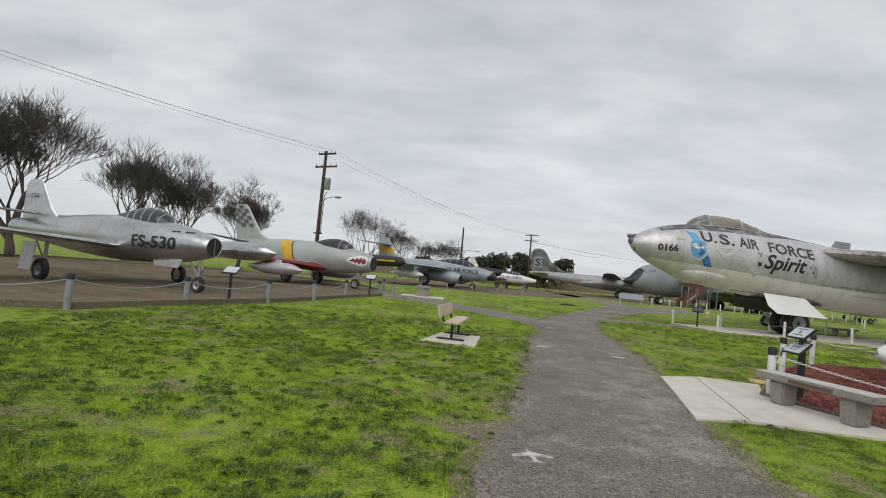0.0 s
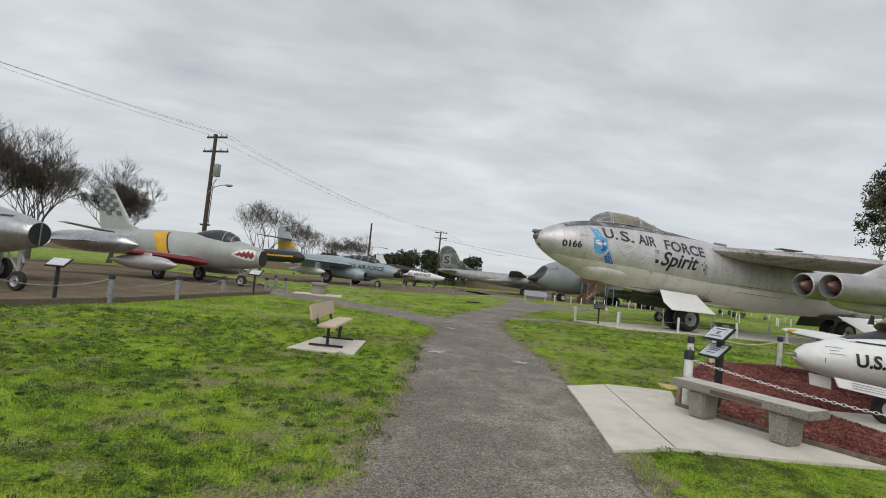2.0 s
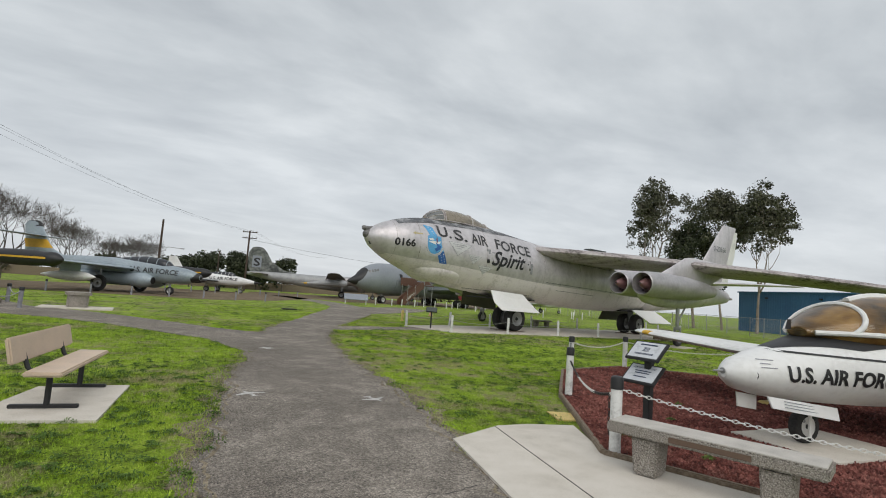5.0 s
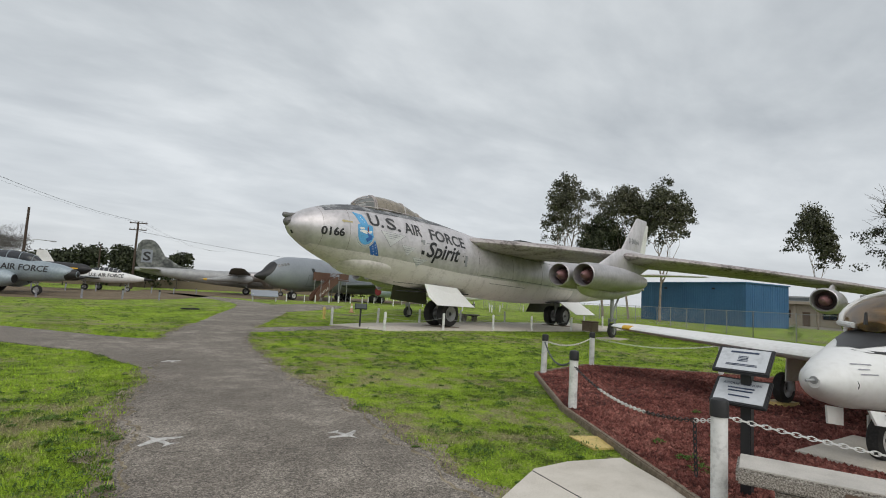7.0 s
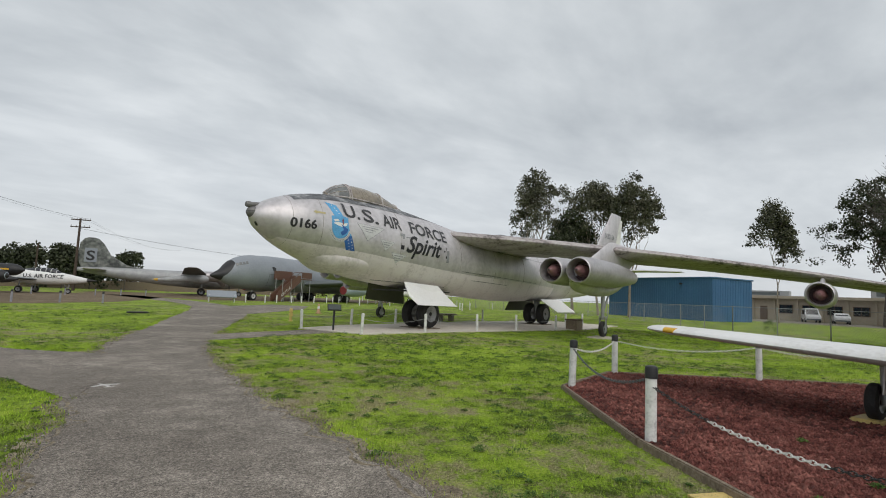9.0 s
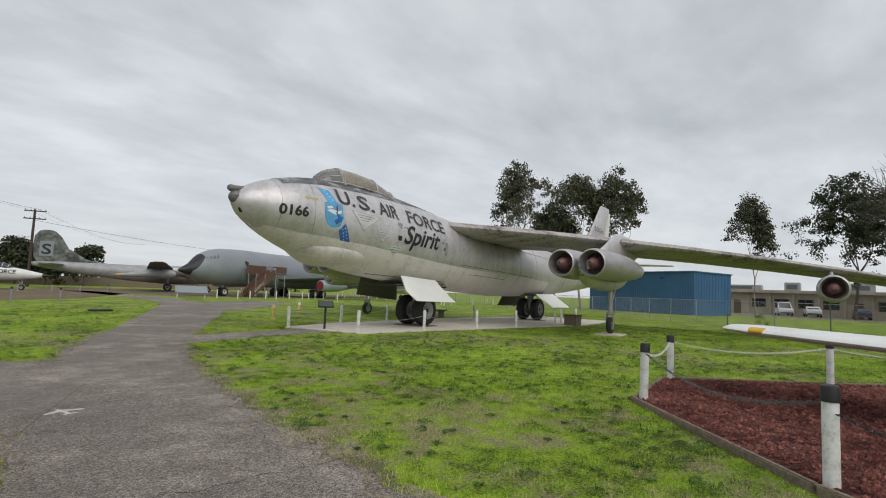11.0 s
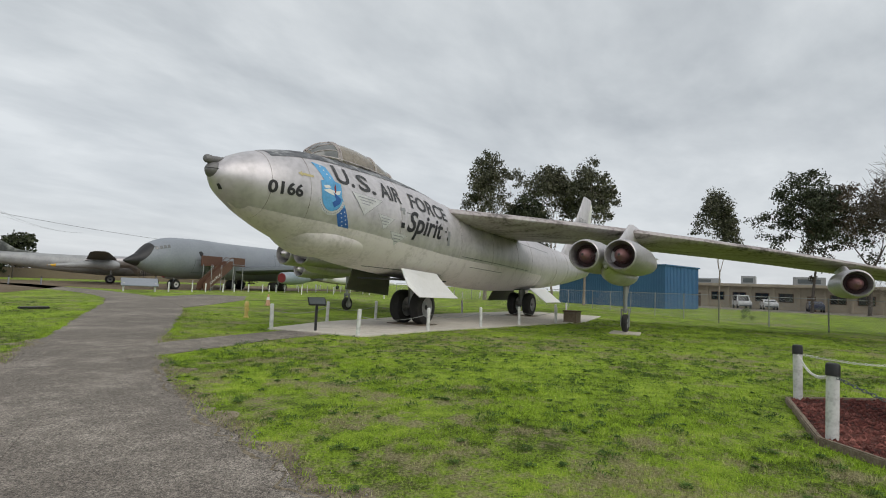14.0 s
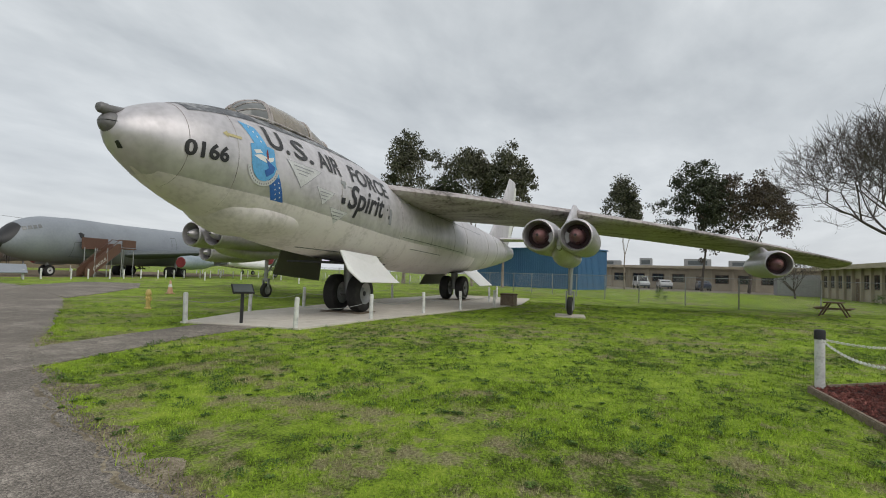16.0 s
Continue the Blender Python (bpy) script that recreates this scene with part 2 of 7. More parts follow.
M_JET = material("bare_jet_aluminium", (0.47, 0.475, 0.49), 0.30, 0.88, dark=(0.33, 0.335, 0.35), light=(0.60, 0.605, 0.615), scale=0.9, fine=6, bump=0.01, streak=(0.6, 1.0, 1.6), amount=0.6)
M_PALEJET = material("pale_grey_jet_paint", (0.40, 0.415, 0.40), 0.42, 0.3, dark=(0.30, 0.31, 0.30), light=(0.47, 0.485, 0.475), scale=1.0, fine=7, bump=0.01, amount=0.5)
M_DARKWING = material("dark_weathered_wing", (0.12, 0.118, 0.115), 0.65, 0.1, scale=0.5, fine=4, bump=0.02, amount=0.7)
M_GLARE = material("worn_antiglare_paint", (0.13, 0.135, 0.145), 0.6, dark=(0.055, 0.058, 0.065), light=(0.33, 0.335, 0.34), scale=2.2, fine=9, bump=0.01, amount=1.0)
M_BELLY = material("bomber_white_underside", (0.76, 0.70, 0.71), 0.45, 0.0, dark=(0.54, 0.495, 0.49), light=(0.79, 0.74, 0.74), scale=0.8, fine=9, bump=0.01, amount=0.65, streak=(2.0, 1.0, 0.4))
M_DOORW = material("white_door_paint", (0.80, 0.795, 0.79), 0.4, 0.0, dark=(0.70, 0.695, 0.68), light=(0.84, 0.84, 0.84), scale=1.0, fine=14, bump=0.01, amount=0.35)
M_TURRET = material("dark_grey_metal", (0.165, 0.16, 0.16), 0.5, 0.2, scale=3, fine=25, bump=0.03, amount=0.6)
M_DULL = material("oxidised_aluminium", (0.38, 0.335, 0.33), 0.6, 0.1, dark=(0.10, 0.09, 0.08), light=(0.48, 0.455, 0.44), scale=1.4, fine=8, bump=0.03, amount=0.85, streak=(1.5, 0.5, 1))
M_WHITE = material("white_aircraft_paint", (0.74, 0.74, 0.73), 0.4, 0.0, dark=(0.55, 0.54, 0.52), light=(0.80, 0.80, 0.80), scale=1.0, fine=14, bump=0.015, amount=0.45)
M_OFFWHITE = material("aged_white_paint", (0.72, 0.715, 0.69), 0.5, 0.0, dark=(0.52, 0.51, 0.48), light=(0.78, 0.775, 0.76), scale=0.9, fine=8, bump=0.02, amount=0.5)
M_GREY = material("light_grey_aircraft_paint", (0.25, 0.272, 0.305), 0.5, 0.0, dark=(0.20, 0.218, 0.245), light=(0.285, 0.308, 0.34), scale=0.6, fine=6, bump=0.02, amount=0.5)
M_BLUEGREY = material("pale_blue_grey_paint", (0.30, 0.35, 0.39), 0.45, 0.2, dark=(0.21, 0.26, 0.30), light=(0.38, 0.45, 0.49), scale=0.8, fine=8, bump=0.02)
M_BLACK = material("matt_black_paint", (0.018, 0.018, 0.02), 0.5, scale=3, fine=30, bump=0.03)
M_RUBBER = material("aged_tyre_rubber", (0.025, 0.024, 0.024), 0.85, light=(0.06, 0.058, 0.055), scale=4, fine=40, bump=0.15)
M_RED = material("faded_dark_red_paint", (0.19, 0.02, 0.025), 0.5, scale=2, fine=20, bump=0.02)
M_YELLOW = material("faded_yellow_paint", (0.62, 0.36, 0.03), 0.5, scale=2, fine=20, bump=0.02)
M_BLUE = material("insignia_blue", (0.03, 0.12, 0.38), 0.5, scale=3, fine=20, bump=0.01)
M_SKYBLUE = material("pale_insignia_blue", (0.11, 0.37, 0.66), 0.5, scale=3, fine=20, bump=0.01)
M_OLIVE = material("interior_green_paint", (0.06, 0.07, 0.03), 0.7, scale=3, fine=20, bump=0.05)
M_CHECK = material("dark_grey_check", (0.10, 0.115, 0.12), 0.6, scale=3, fine=20, bump=0.01)
M_STEEL = material("galvanised_steel", (0.36, 0.365, 0.37), 0.5, 0.5, scale=6, fine=40, bump=0.03)
M_POST = material("post_white_paint", (0.72, 0.72, 0.70), 0.55, dark=(0.42, 0.42, 0.41), light=(0.8, 0.8, 0.79), scale=6, fine=40, bump=0.05, amount=0.6, vary=0.08)
M_GPOST = material("post_grey_paint", (0.27, 0.27, 0.30), 0.6, scale=6, fine=40, bump=0.05, amount=0.6, vary=0.08)
M_TIMBER = material("weathered_timber", (0.20, 0.155, 0.11), 0.9, dark=(0.10, 0.075, 0.055), light=(0.30, 0.25, 0.19), scale=5, fine=50, bump=0.5, streak=(4, 4, 4), vary=0.15)
M_POLE = material("creosoted_pole", (0.065, 0.045, 0.035), 0.9, light=(0.12, 0.09, 0.07), scale=3, fine=30, bump=0.4, streak=(8, 8, 0.5))
M_SLAT = material("beige_plastic_slats", (0.60, 0.47, 0.36), 0.6, scale=3, fine=60, bump=0.08, amount=0.35)
M_AGG = material("exposed_aggregate", (0.30, 0.27, 0.235), 0.85, dark=(0.10, 0.085, 0.07), light=(0.55, 0.51, 0.46), scale=90, fine=160, amount=0.95, bump=0.9, bscale=110)
M_SLAB = material("smooth_cast_concrete", (0.50, 0.47, 0.43), 0.8, scale=5, fine=120, bump=0.3, amount=0.6)
M_BARK = material("grey_brown_bark", (0.085, 0.07, 0.06), 0.95, light=(0.15, 0.13, 0.11), scale=6, fine=40, bump=0.6, streak=(3, 3, 0.6))
M_EUCBARK = material("pale_eucalyptus_bark", (0.26, 0.21, 0.17), 0.85, dark=(0.12, 0.09, 0.07), light=(0.40, 0.35, 0.30), scale=2, fine=20, bump=0.3, streak=(3, 3, 0.5))
M_TWIG = material("bare_twigs", (0.085, 0.072, 0.064), 0.95, scale=3, fine=20, bump=0.0)
M_LEAF = ground_material("eucalyptus_leaves", [(0.3, (0.045, 0.05, 0.03)), (0.5, (0.085, 0.088, 0.056)), (0.7, (0.14, 0.135, 0.09))], big=0.4, mid=1.5, fine=10, bump=0.0, island=True, rough=0.6)
M_DLEAF = ground_material("dark_evergreen_leaves", [(0.3, (0.024, 0.032, 0.018)), (0.5, (0.048, 0.058, 0.032)), (0.7, (0.085, 0.092, 0.055))], big=0.4, mid=1.5, fine=10, bump=0.0, island=True, rough=0.7)
M_BRUSH = ground_material("dry_brush", [(0.3, (0.05, 0.04, 0.03)), (0.5, (0.09, 0.07, 0.05)), (0.7, (0.12, 0.10, 0.07))], big=0.4, mid=1.5, fine=10, bump=0.0, island=True)
M_SHED = material("blue_corrugated_metal", (0.045, 0.135, 0.27), 0.55, 0.0, dark=(0.035, 0.10, 0.21), light=(0.07, 0.18, 0.33), scale=0.4, fine=6, bump=0.03)
M_STUCCO = material("beige_stucco", (0.42, 0.36, 0.28), 0.9, scale=0.8, fine=30, bump=0.1)
M_BROWNTRIM = material("brown_fascia", (0.13, 0.085, 0.06), 0.8, scale=2, fine=20, bump=0.1)
M_ROOF = material("pale_gravel_roof", (0.48, 0.45, 0.40), 0.9, scale=2, fine=30, bump=0.2)
M_STAIR = material("brown_painted_steel", (0.12, 0.06, 0.04), 0.6, scale=2, fine=20, bump=0.05)
M_PLAQUE = material("sign_face", (0.55, 0.57, 0.60), 0.3, scale=8, fine=30, bump=0.0, amount=0.3)
M_AMBERIN = material("sunned_canopy_lining", (0.24, 0.155, 0.065), 0.4, dark=(0.05, 0.04, 0.028), light=(0.46, 0.33, 0.14), scale=1.3, fine=5, bump=0.0, amount=1.0)
M_CANOPY = material("hazed_canopy", (0.19, 0.155, 0.11), 0.25, 0.0, dark=(0.07, 0.058, 0.04), light=(0.28, 0.235, 0.175), scale=1.6, fine=8, bump=0.0, amount=0.6, spec=0.8, coat=0.6)
M_DCANOPY = material("dark_tinted_canopy", (0.035, 0.038, 0.045), 0.2, 0.0, scale=2, fine=8, bump=0.0, spec=0.5)
M_CONE = material("dull_maroon_cone", (0.19, 0.095, 0.098), 0.3, scale=3, fine=20, bump=0.02)
M_INTAKE = material("maroon_engine_cover", (0.05, 0.02, 0.022), 0.6, scale=3, fine=20, bump=0.05)
M_ORANGE = material("faded_traffic_orange", (0.55, 0.33, 0.21), 0.7, scale=6, fine=30, bump=0.03)
M_HYDRANT = material("hydrant_yellow", (0.60, 0.45, 0.16), 0.6, scale=6, fine=30, bump=0.05)
M_PAINTMARK = material("worn_white_road_paint", (0.48, 0.465, 0.445), 0.9, dark=(0.25, 0.235, 0.22), light=(0.62, 0.605, 0.59), scale=14, fine=70, amount=0.9, bump=0.2)
M_CRACK = material("tarred_crack", (0.055, 0.05, 0.045), 0.95, scale=6, fine=60, bump=0.3)
M_CARW = material("white_car_paint", (0.70, 0.70, 0.70), 0.3, scale=1, fine=4, bump=0.0, amount=0.2, coat=0.5)
M_CARD = material("dark_car_paint", (0.05, 0.06, 0.10), 0.3, scale=1, fine=4, bump=0.0, amount=0.2, coat=0.5)
M_WINDOW = material("dark_window_glass", (0.02, 0.022, 0.025), 0.08, scale=1, fine=5, bump=0.0, spec=0.8)
M_OLDSILVER = material("dull_silver_paint", (0.33, 0.335, 0.34), 0.5, 0.15, dark=(0.22, 0.225, 0.23), light=(0.42, 0.425, 0.43), scale=0.8, fine=5, bump=0.01)
M_LETTER = material("worn_black_letter_paint", (0.045, 0.045, 0.05), 0.6, dark=(0.02, 0.02, 0.022), light=(0.12, 0.12, 0.125), scale=2.5, fine=14, bump=0.0, amount=0.7)
M_PALEYEL = material("faded_pale_yellow", (0.50, 0.43, 0.22), 0.6, scale=3, fine=20, bump=0.01)
M_NAVY = material("navy_plaque", (0.03, 0.045, 0.09), 0.5, scale=4, fine=20, bump=0.02)


# ---------------------------------------------------------------- builders
def part(name, bm, mat, parent=None, label="", smooth=True, m=None):
    me = bpy.data.meshes.new(name)
    bmesh.ops.recalc_face_normals(bm, faces=bm.faces)
    if smooth:
        for f in bm.faces:
            f.smooth = True
        for e in bm.edges:
            if len(e.link_faces) == 2 and e.calc_face_angle(0) > 0.62:
                e.smooth = False
    bm.to_mesh(me)
    bm.free()
    me.materials.append(mat)
    ob = new(name, me)
    if parent:
        ob.parent = parent
    if m is not None:
        ob.matrix_basis = m
    if label:
        ob["label"] = label
    return ob


def thing(name, m, label, category, group="", kind=""):
    ob = new(name)
    ob.matrix_basis = m
    ob.empty_display_size = 0.2
    return tagged(ob, label, category, group, kind)


def place(x, y, dx, dy, z=0.0):
    """Origin at x, y; local x axis along (dx, dy)."""
    return Matrix.Translation((x, y, z)) @ Matrix.Rotation(math.atan2(dy, dx), 4, "Z")


def bridge_rings(bm, rings, cap=True):
    for a, b in zip(rings, rings[1:]):
        k = len(a)
        for i in range(k):
            bm.faces.new((a[i], a[(i + 1) % k], b[(i + 1) % k], b[i]))
    if cap:
        bm.faces.new(rings[0]); bm.faces.new(list(reversed(rings[-1])))


def ellipse_ring(bm, x, zc, hw, hh, seg, yc=0.0, power=2.0):
    out = []
    for i in range(seg):
        a = 2 * math.pi * i / seg
        c, s = math.cos(a), math.sin(a)
        out.append(bm.verts.new((x, yc + hw * math.copysign(abs(c) ** (2 / power), c), zc + hh * math.copysign(abs(s) ** (2 / power), s))))
    return out


def smooth_stations(st, step):
    """Catmull-like resampling of (x, zc, hw, hh) rows."""
    st = np.array(st, float)
    xs = []
    for a, b in zip(st[:, 0], st[1:, 0]):
        k = max(1, int(round((b - a) / step)))
        xs += list(np.linspace(a, b, k, endpoint=False))
    xs.append(st[-1, 0])
    d = np.zeros_like(st)
    h = np.diff(st[:, 0])[:, None]
    dl = np.diff(st, axis=0) / h
    d[1:-1] = (dl[:-1] * h[1:] + dl[1:] * h[:-1]) / (h[1:] + h[:-1])
    d[0], d[-1] = dl[0], dl[-1]
    out = []
    for x in xs:
        i = min(max(np.searchsorted(st[:, 0], x, "right") - 1, 0), len(st) - 2)
        H = st[i + 1, 0] - st[i, 0]
        t = (x - st[i, 0]) / H
        row = (2 * t**3 - 3 * t**2 + 1) * st[i] + (t**3 - 2 * t**2 + t) * H * d[i] + (-2 * t**3 + 3 * t**2) * st[i + 1] + (t**3 - t**2) * H * d[i + 1]
        row[0] = x
        row[2:] = np.maximum(row[2:], 0.01)
        out.append(row)
    return out


def loft(st, seg=28, step=0.4, yc=0.0, power=2.0, cap=True, raw=False):
    bm = bmesh.new()
    rows = [np.array(r, float) for r in st] if raw else smooth_stations(st, step)
    bridge_rings(bm, [ellipse_ring(bm, r[0], r[1], r[2], r[3], seg, yc, power) for r in rows], cap)
    return bm


FOIL = [(0, 0), (0.012, 0.28), (0.06, 0.62), (0.18, 0.95), (0.36, 1.0), (0.6, 0.72), (0.82, 0.33), (1, 0.03),
        (0.82, -0.22), (0.6, -0.5), (0.36, -0.75), (0.18, -0.75), (0.06, -0.5), (0.012, -0.25)]


def wing(secs, upright=False):
    """Sections (leading edge x, span place, height, chord, half thickness); upright swaps span and height for fins."""
    bm = bmesh.new()
    rings = []
    for x, y, z, c, t in secs:
        rings.append([bm.verts.new((x + c * a, y + (t * b if upright else 0), z + (0 if upright else t * b))) for a, b in FOIL])
    bridge_rings(bm, rings)
    return bm


def box(sx, sy, sz, c=(0, 0, 0), bevel=0.0, bm=None, m=None):
    bm = bm or bmesh.new()
    mm = Matrix.Translation(c) @ (m or Matrix()) @ Matrix.Diagonal((sx, sy, sz, 1))
    r = bmesh.ops.create_cube(bm, size=1, matrix=mm)
    if bevel:
        es = list({e for v in r["verts"] for e in v.link_edges})
        bmesh.ops.bevel(bm, geom=es, offset=bevel, segments=2, affect="EDGES")
    return bm


def tube(p0, p1, r0, r1=None, seg=12, bm=None, cap=True):
    bm = bm or bmesh.new()
    p0, p1 = Vector(p0), Vector(p1)
    r1 = r0 if r1 is None else r1
    q = (p1 - p0).to_track_quat("Z", "Y")
    rings = []
    for p, r in ((p0, r0), (p1, r1)):
        rings.append([bm.verts.new(p + q @ Vector((r * math.cos(2 * math.pi * i / seg), r * math.sin(2 * math.pi * i / seg), 0))) for i in range(seg)])
    bridge_rings(bm, rings, cap)
    return bm


def pipe(points, r, seg=8, bm=None):
    bm = bm or bmesh.new()
    pts = [Vector(p) for p in points]
    rings = []
    for i, p in enumerate(pts):
        d = (pts[min(i + 1, len(pts) - 1)] - pts[max(i - 1, 0)]).normalized()
        q = d.to_track_quat("Z", "Y")
        rr = r[i] if isinstance(r, (list, tuple)) else r
        rings.append([bm.verts.new(p + q @ Vector((rr * math.cos(2 * math.pi * k / seg), rr * math.sin(2 * math.pi * k / seg), 0))) for k in range(seg)])
    bridge_rings(bm, rings)
    return bm


def prism(pts, z0, z1, bm=None):
    """Flat polygon with thickness."""
    bm = bm or bmesh.new()
    a = [bm.verts.new((x, y, z1)) for x, y in pts]
    b = [bm.verts.new((x, y, z0)) for x, y in pts]
    bm.faces.new(a); bm.faces.new(list(reversed(b)))
    k = len(pts)
    for i in range(k):
        bm.faces.new((a[i], b[i], b[(i + 1) % k], a[(i + 1) % k]))
    return bm


def plate(pts, thick):
    """Polygon of 3D points (planar) given some thickness along its normal."""
    bm = bmesh.new()
    v = [Vector(p) for p in pts]
    n = (v[1] - v[0]).cross(v[2] - v[0]).normalized() * thick / 2
    a = [bm.verts.new(p + n) for p in v]
    b = [bm.verts.new(p - n) for p in v]
    bm.faces.new(a); bm.faces.new(list(reversed(b)))
    k = len(v)
    for i in range(k):
        bm.faces.new((a[i], b[i], b[(i + 1) % k], a[(i + 1) % k]))
    return bm


def wheel_parts(parent, x, y, r, w, z0=0.0, name="wheel", hub=None):
    """A tyre with rounded shoulders and a dished rim, axle along y, standing on z0."""
    zc = z0 + r
    prof = [(0.58, -0.5), (0.85, -0.5), (0.96, -0.4), (1.0, -0.2), (1.0, 0.2), (0.96, 0.4), (0.85, 0.5), (0.58, 0.5)]
    def spin(prof, seg=28):
        bm = bmesh.new()
        rings = [[bm.verts.new((x + r * a * math.cos(2 * math.pi * k / seg), y + w * b, zc + r * a * math.sin(2 * math.pi * k / seg))) for a, b in prof] for k in range(seg)]
        k = len(prof)
        for i in range(seg):
            A, B = rings[i], rings[(i + 1) % seg]
            for j in range(k - 1):
                bm.faces.new((A[j], A[j + 1], B[j + 1], B[j]))
        return bm
    wh = part(name, spin(prof), M_RUBBER, parent)
    part("rim", spin([(0.05, -0.36), (0.2, -0.36), (0.3, -0.22), (0.5, -0.3), (0.6, -0.46), (0.6, 0.46), (0.5, 0.3), (0.3, 0.22), (0.2, 0.36), (0.05, 0.36)]), hub or M_STEEL, wh)
    part("hub", tube((x, y - w * 0.4, zc), (x, y + w * 0.4, zc), r * 0.14, seg=10), M_BLACK, wh)
    return wh


def text_bmesh(text, size, width=None, shear=0.0, bold=0.0):
    cu = bpy.data.curves.new("lettering", "FONT")
    cu.body, cu.size, cu.shear, cu.offset = text, size, shear, bold
    cu.resolution_u = 3
    ob = bpy.data.objects.new("lettering", cu)
    me = bpy.data.meshes.new_from_object(ob)
    bm = bmesh.new()
    bm.from_mesh(me)
    bpy.data.objects.remove(ob); bpy.data.meshes.remove(me); bpy.data.curves.remove(cu)
    if width and bm.verts:
        xs = [v.co.x for v in bm.verts]
        k = width / (max(xs) - min(xs))
        x0 = min(xs)
        for v in bm.verts:
            v.co.x = (v.co.x - x0) * k
    return bm


class Hull:
    """Side surface of a lofted body, to lay paint and lettering on."""
    def __init__(self, st, side=-1, power=2.0):
        self.st, self.side, self.power = np.array(smooth_stations(st, 0.2)), side, power

    def y(self, x, z):
        r = [np.interp(x, self.st[:, 0], self.st[:, k]) for k in (1, 2, 3)]
        q = min(1.0, abs((z - r[0]) / r[2]))
        return self.side * r[1] * (1 - q ** self.power) ** (1 / self.power)

    def normal(self, x, z):
        e = 0.03
        a = Vector((2 * e, self.y(x + e, z) - self.y(x - e, z), 0)); b = Vector((0, self.y(x, z + e) - self.y(x, z - e), 2 * e))
        n = a.cross(b).normalized()
        return n if n.y * self.side > 0 else -n

    def lay(self, bm, x0, z0, slope=0.0, proud=0.012, step=0.09, flip=False):
        """Wraps a flat mesh (x along, y up) on to the side."""
        for v in bm.verts:
            v.co = Vector((v.co.x * (-1 if flip else 1) + x0, 0, z0 + v.co.y + slope * v.co.x))
        for axis, k in ((0, 3.0), (2, 1.0)):
            lo, hi = min(v.co[axis] for v in bm.verts), max(v.co[axis] for v in bm.verts)
            p = lo + step * k
            while p < hi:
                co, no = [0, 0, 0], [0, 0, 0]
                co[axis], no[axis] = p, 1
                bmesh.ops.bisect_plane(bm, geom=bm.verts[:] + bm.edges[:] + bm.faces[:], plane_co=co, plane_no=no)
                p += step * k
        for v in bm.verts:
            x, z = v.co.x, v.co.z
            v.co = Vector((x, self.y(x, z), z)) + self.normal(x, z) * proud
        return bm


def flat_poly(pts):
    bm = bmesh.new()
    bm.faces.new([bm.verts.new((x, y, 0)) for x, y in pts])
    return bm


def joined(bms):
    out = bmesh.new()
    for b in bms:
        me = bpy.data.meshes.new("tmp")
        b.to_mesh(me); b.free()
        out.from_mesh(me)
        bpy.data.meshes.remove(me)
    return out


def wires(points, r=0.012, sag=0.5, n=14):
    bm = bmesh.new()
    for a, b in zip(points, points[1:]):
        a, b = Vector(a), Vector(b)
        pipe([a.lerp(b, i / n) - Vector((0, 0, sag * 4 * (i / n) * (1 - i / n))) for i in range(n + 1)], r, 5, bm)
    return bm


# ---------------------------------------------------------------- ground and paving
bm = bmesh.new()
bm.faces.new([bm.verts.new(p) for p in ((-1500, -1500, 0), (1500, -1500, 0), (1500, 1500, 0), (-1500, 1500, 0))])
ground = tagged(part("ground", bm, M_GRASS, smooth=False), "patchy green winter lawn with dry spots", "lawn", kind="structure")

LEFT = [(-1.6, -8), (-0.3, 0), (0.31, 3.5), (0.69, 4.94), (1.27, 7.05), (2.05, 11.1), (2.46, 13.3), (3.0, 15.0), (3.5, 17.4), (4.15, 20.5), (6.26, 25.25), (9.8, 33.3), (14.0, 42.5), (16.0, 50), (16.6, 62), (16.0, 76)]
RIGHT = [(2.0, -8), (2.55, 0), (2.79, 4.02), (3.05, 5.27), (3.81, 8.08), (4.42, 10.4), (4.72, 11.8), (5.0, 13.8), (5.3, 16.2), (5.85, 18.4), (6.38, 20.2), (7.2, 22.3), (8.0, 24.1), (10.5, 28.4), (14.9, 36.5), (18.0, 46), (19.5, 55), (19.0, 76)]


def ragged(line, amp, step=0.35, seed=0):
    out = []
    for (ax, ay), (bx, by) in zip(line, line[1:]):
        k = max(1, int(math.hypot(bx - ax, by - ay) / step))
        for i in range(k):
            x, y = ax + (bx - ax) * i / k, ay + (by - ay) * i / k
            out.append((x + amp * noise.noise((x * 2.1, y * 2.1, seed)) + 0.4 * amp * noise.noise((x * 9, y * 9, seed)), y))
    return out + [line[-1]]


def chaikin(line, n=2):
    for _ in range(n):
        out = [line[0]]
        for (ax, ay), (bx, by) in zip(line, line[1:]):
            out += [(0.75 * ax + 0.25 * bx, 0.75 * ay + 0.25 * by), (0.25 * ax + 0.75 * bx, 0.25 * ay + 0.75 * by)]
        line = out + [line[-1]]
    return line


L_EDGE, R_EDGE = ragged(chaikin(LEFT), 0.17, 0.2, seed=1), ragged(chaikin(RIGHT), 0.15, 0.2, seed=5)


def inside(p, poly):
    x, y = p
    c = False
    for (ax, ay), (bx, by) in zip(poly, poly[1:] + poly[:1]):
        if (ay > y) != (by > y) and x < (bx - ax) * (y - ay) / (by - ay) + ax:
            c = not c
    return c


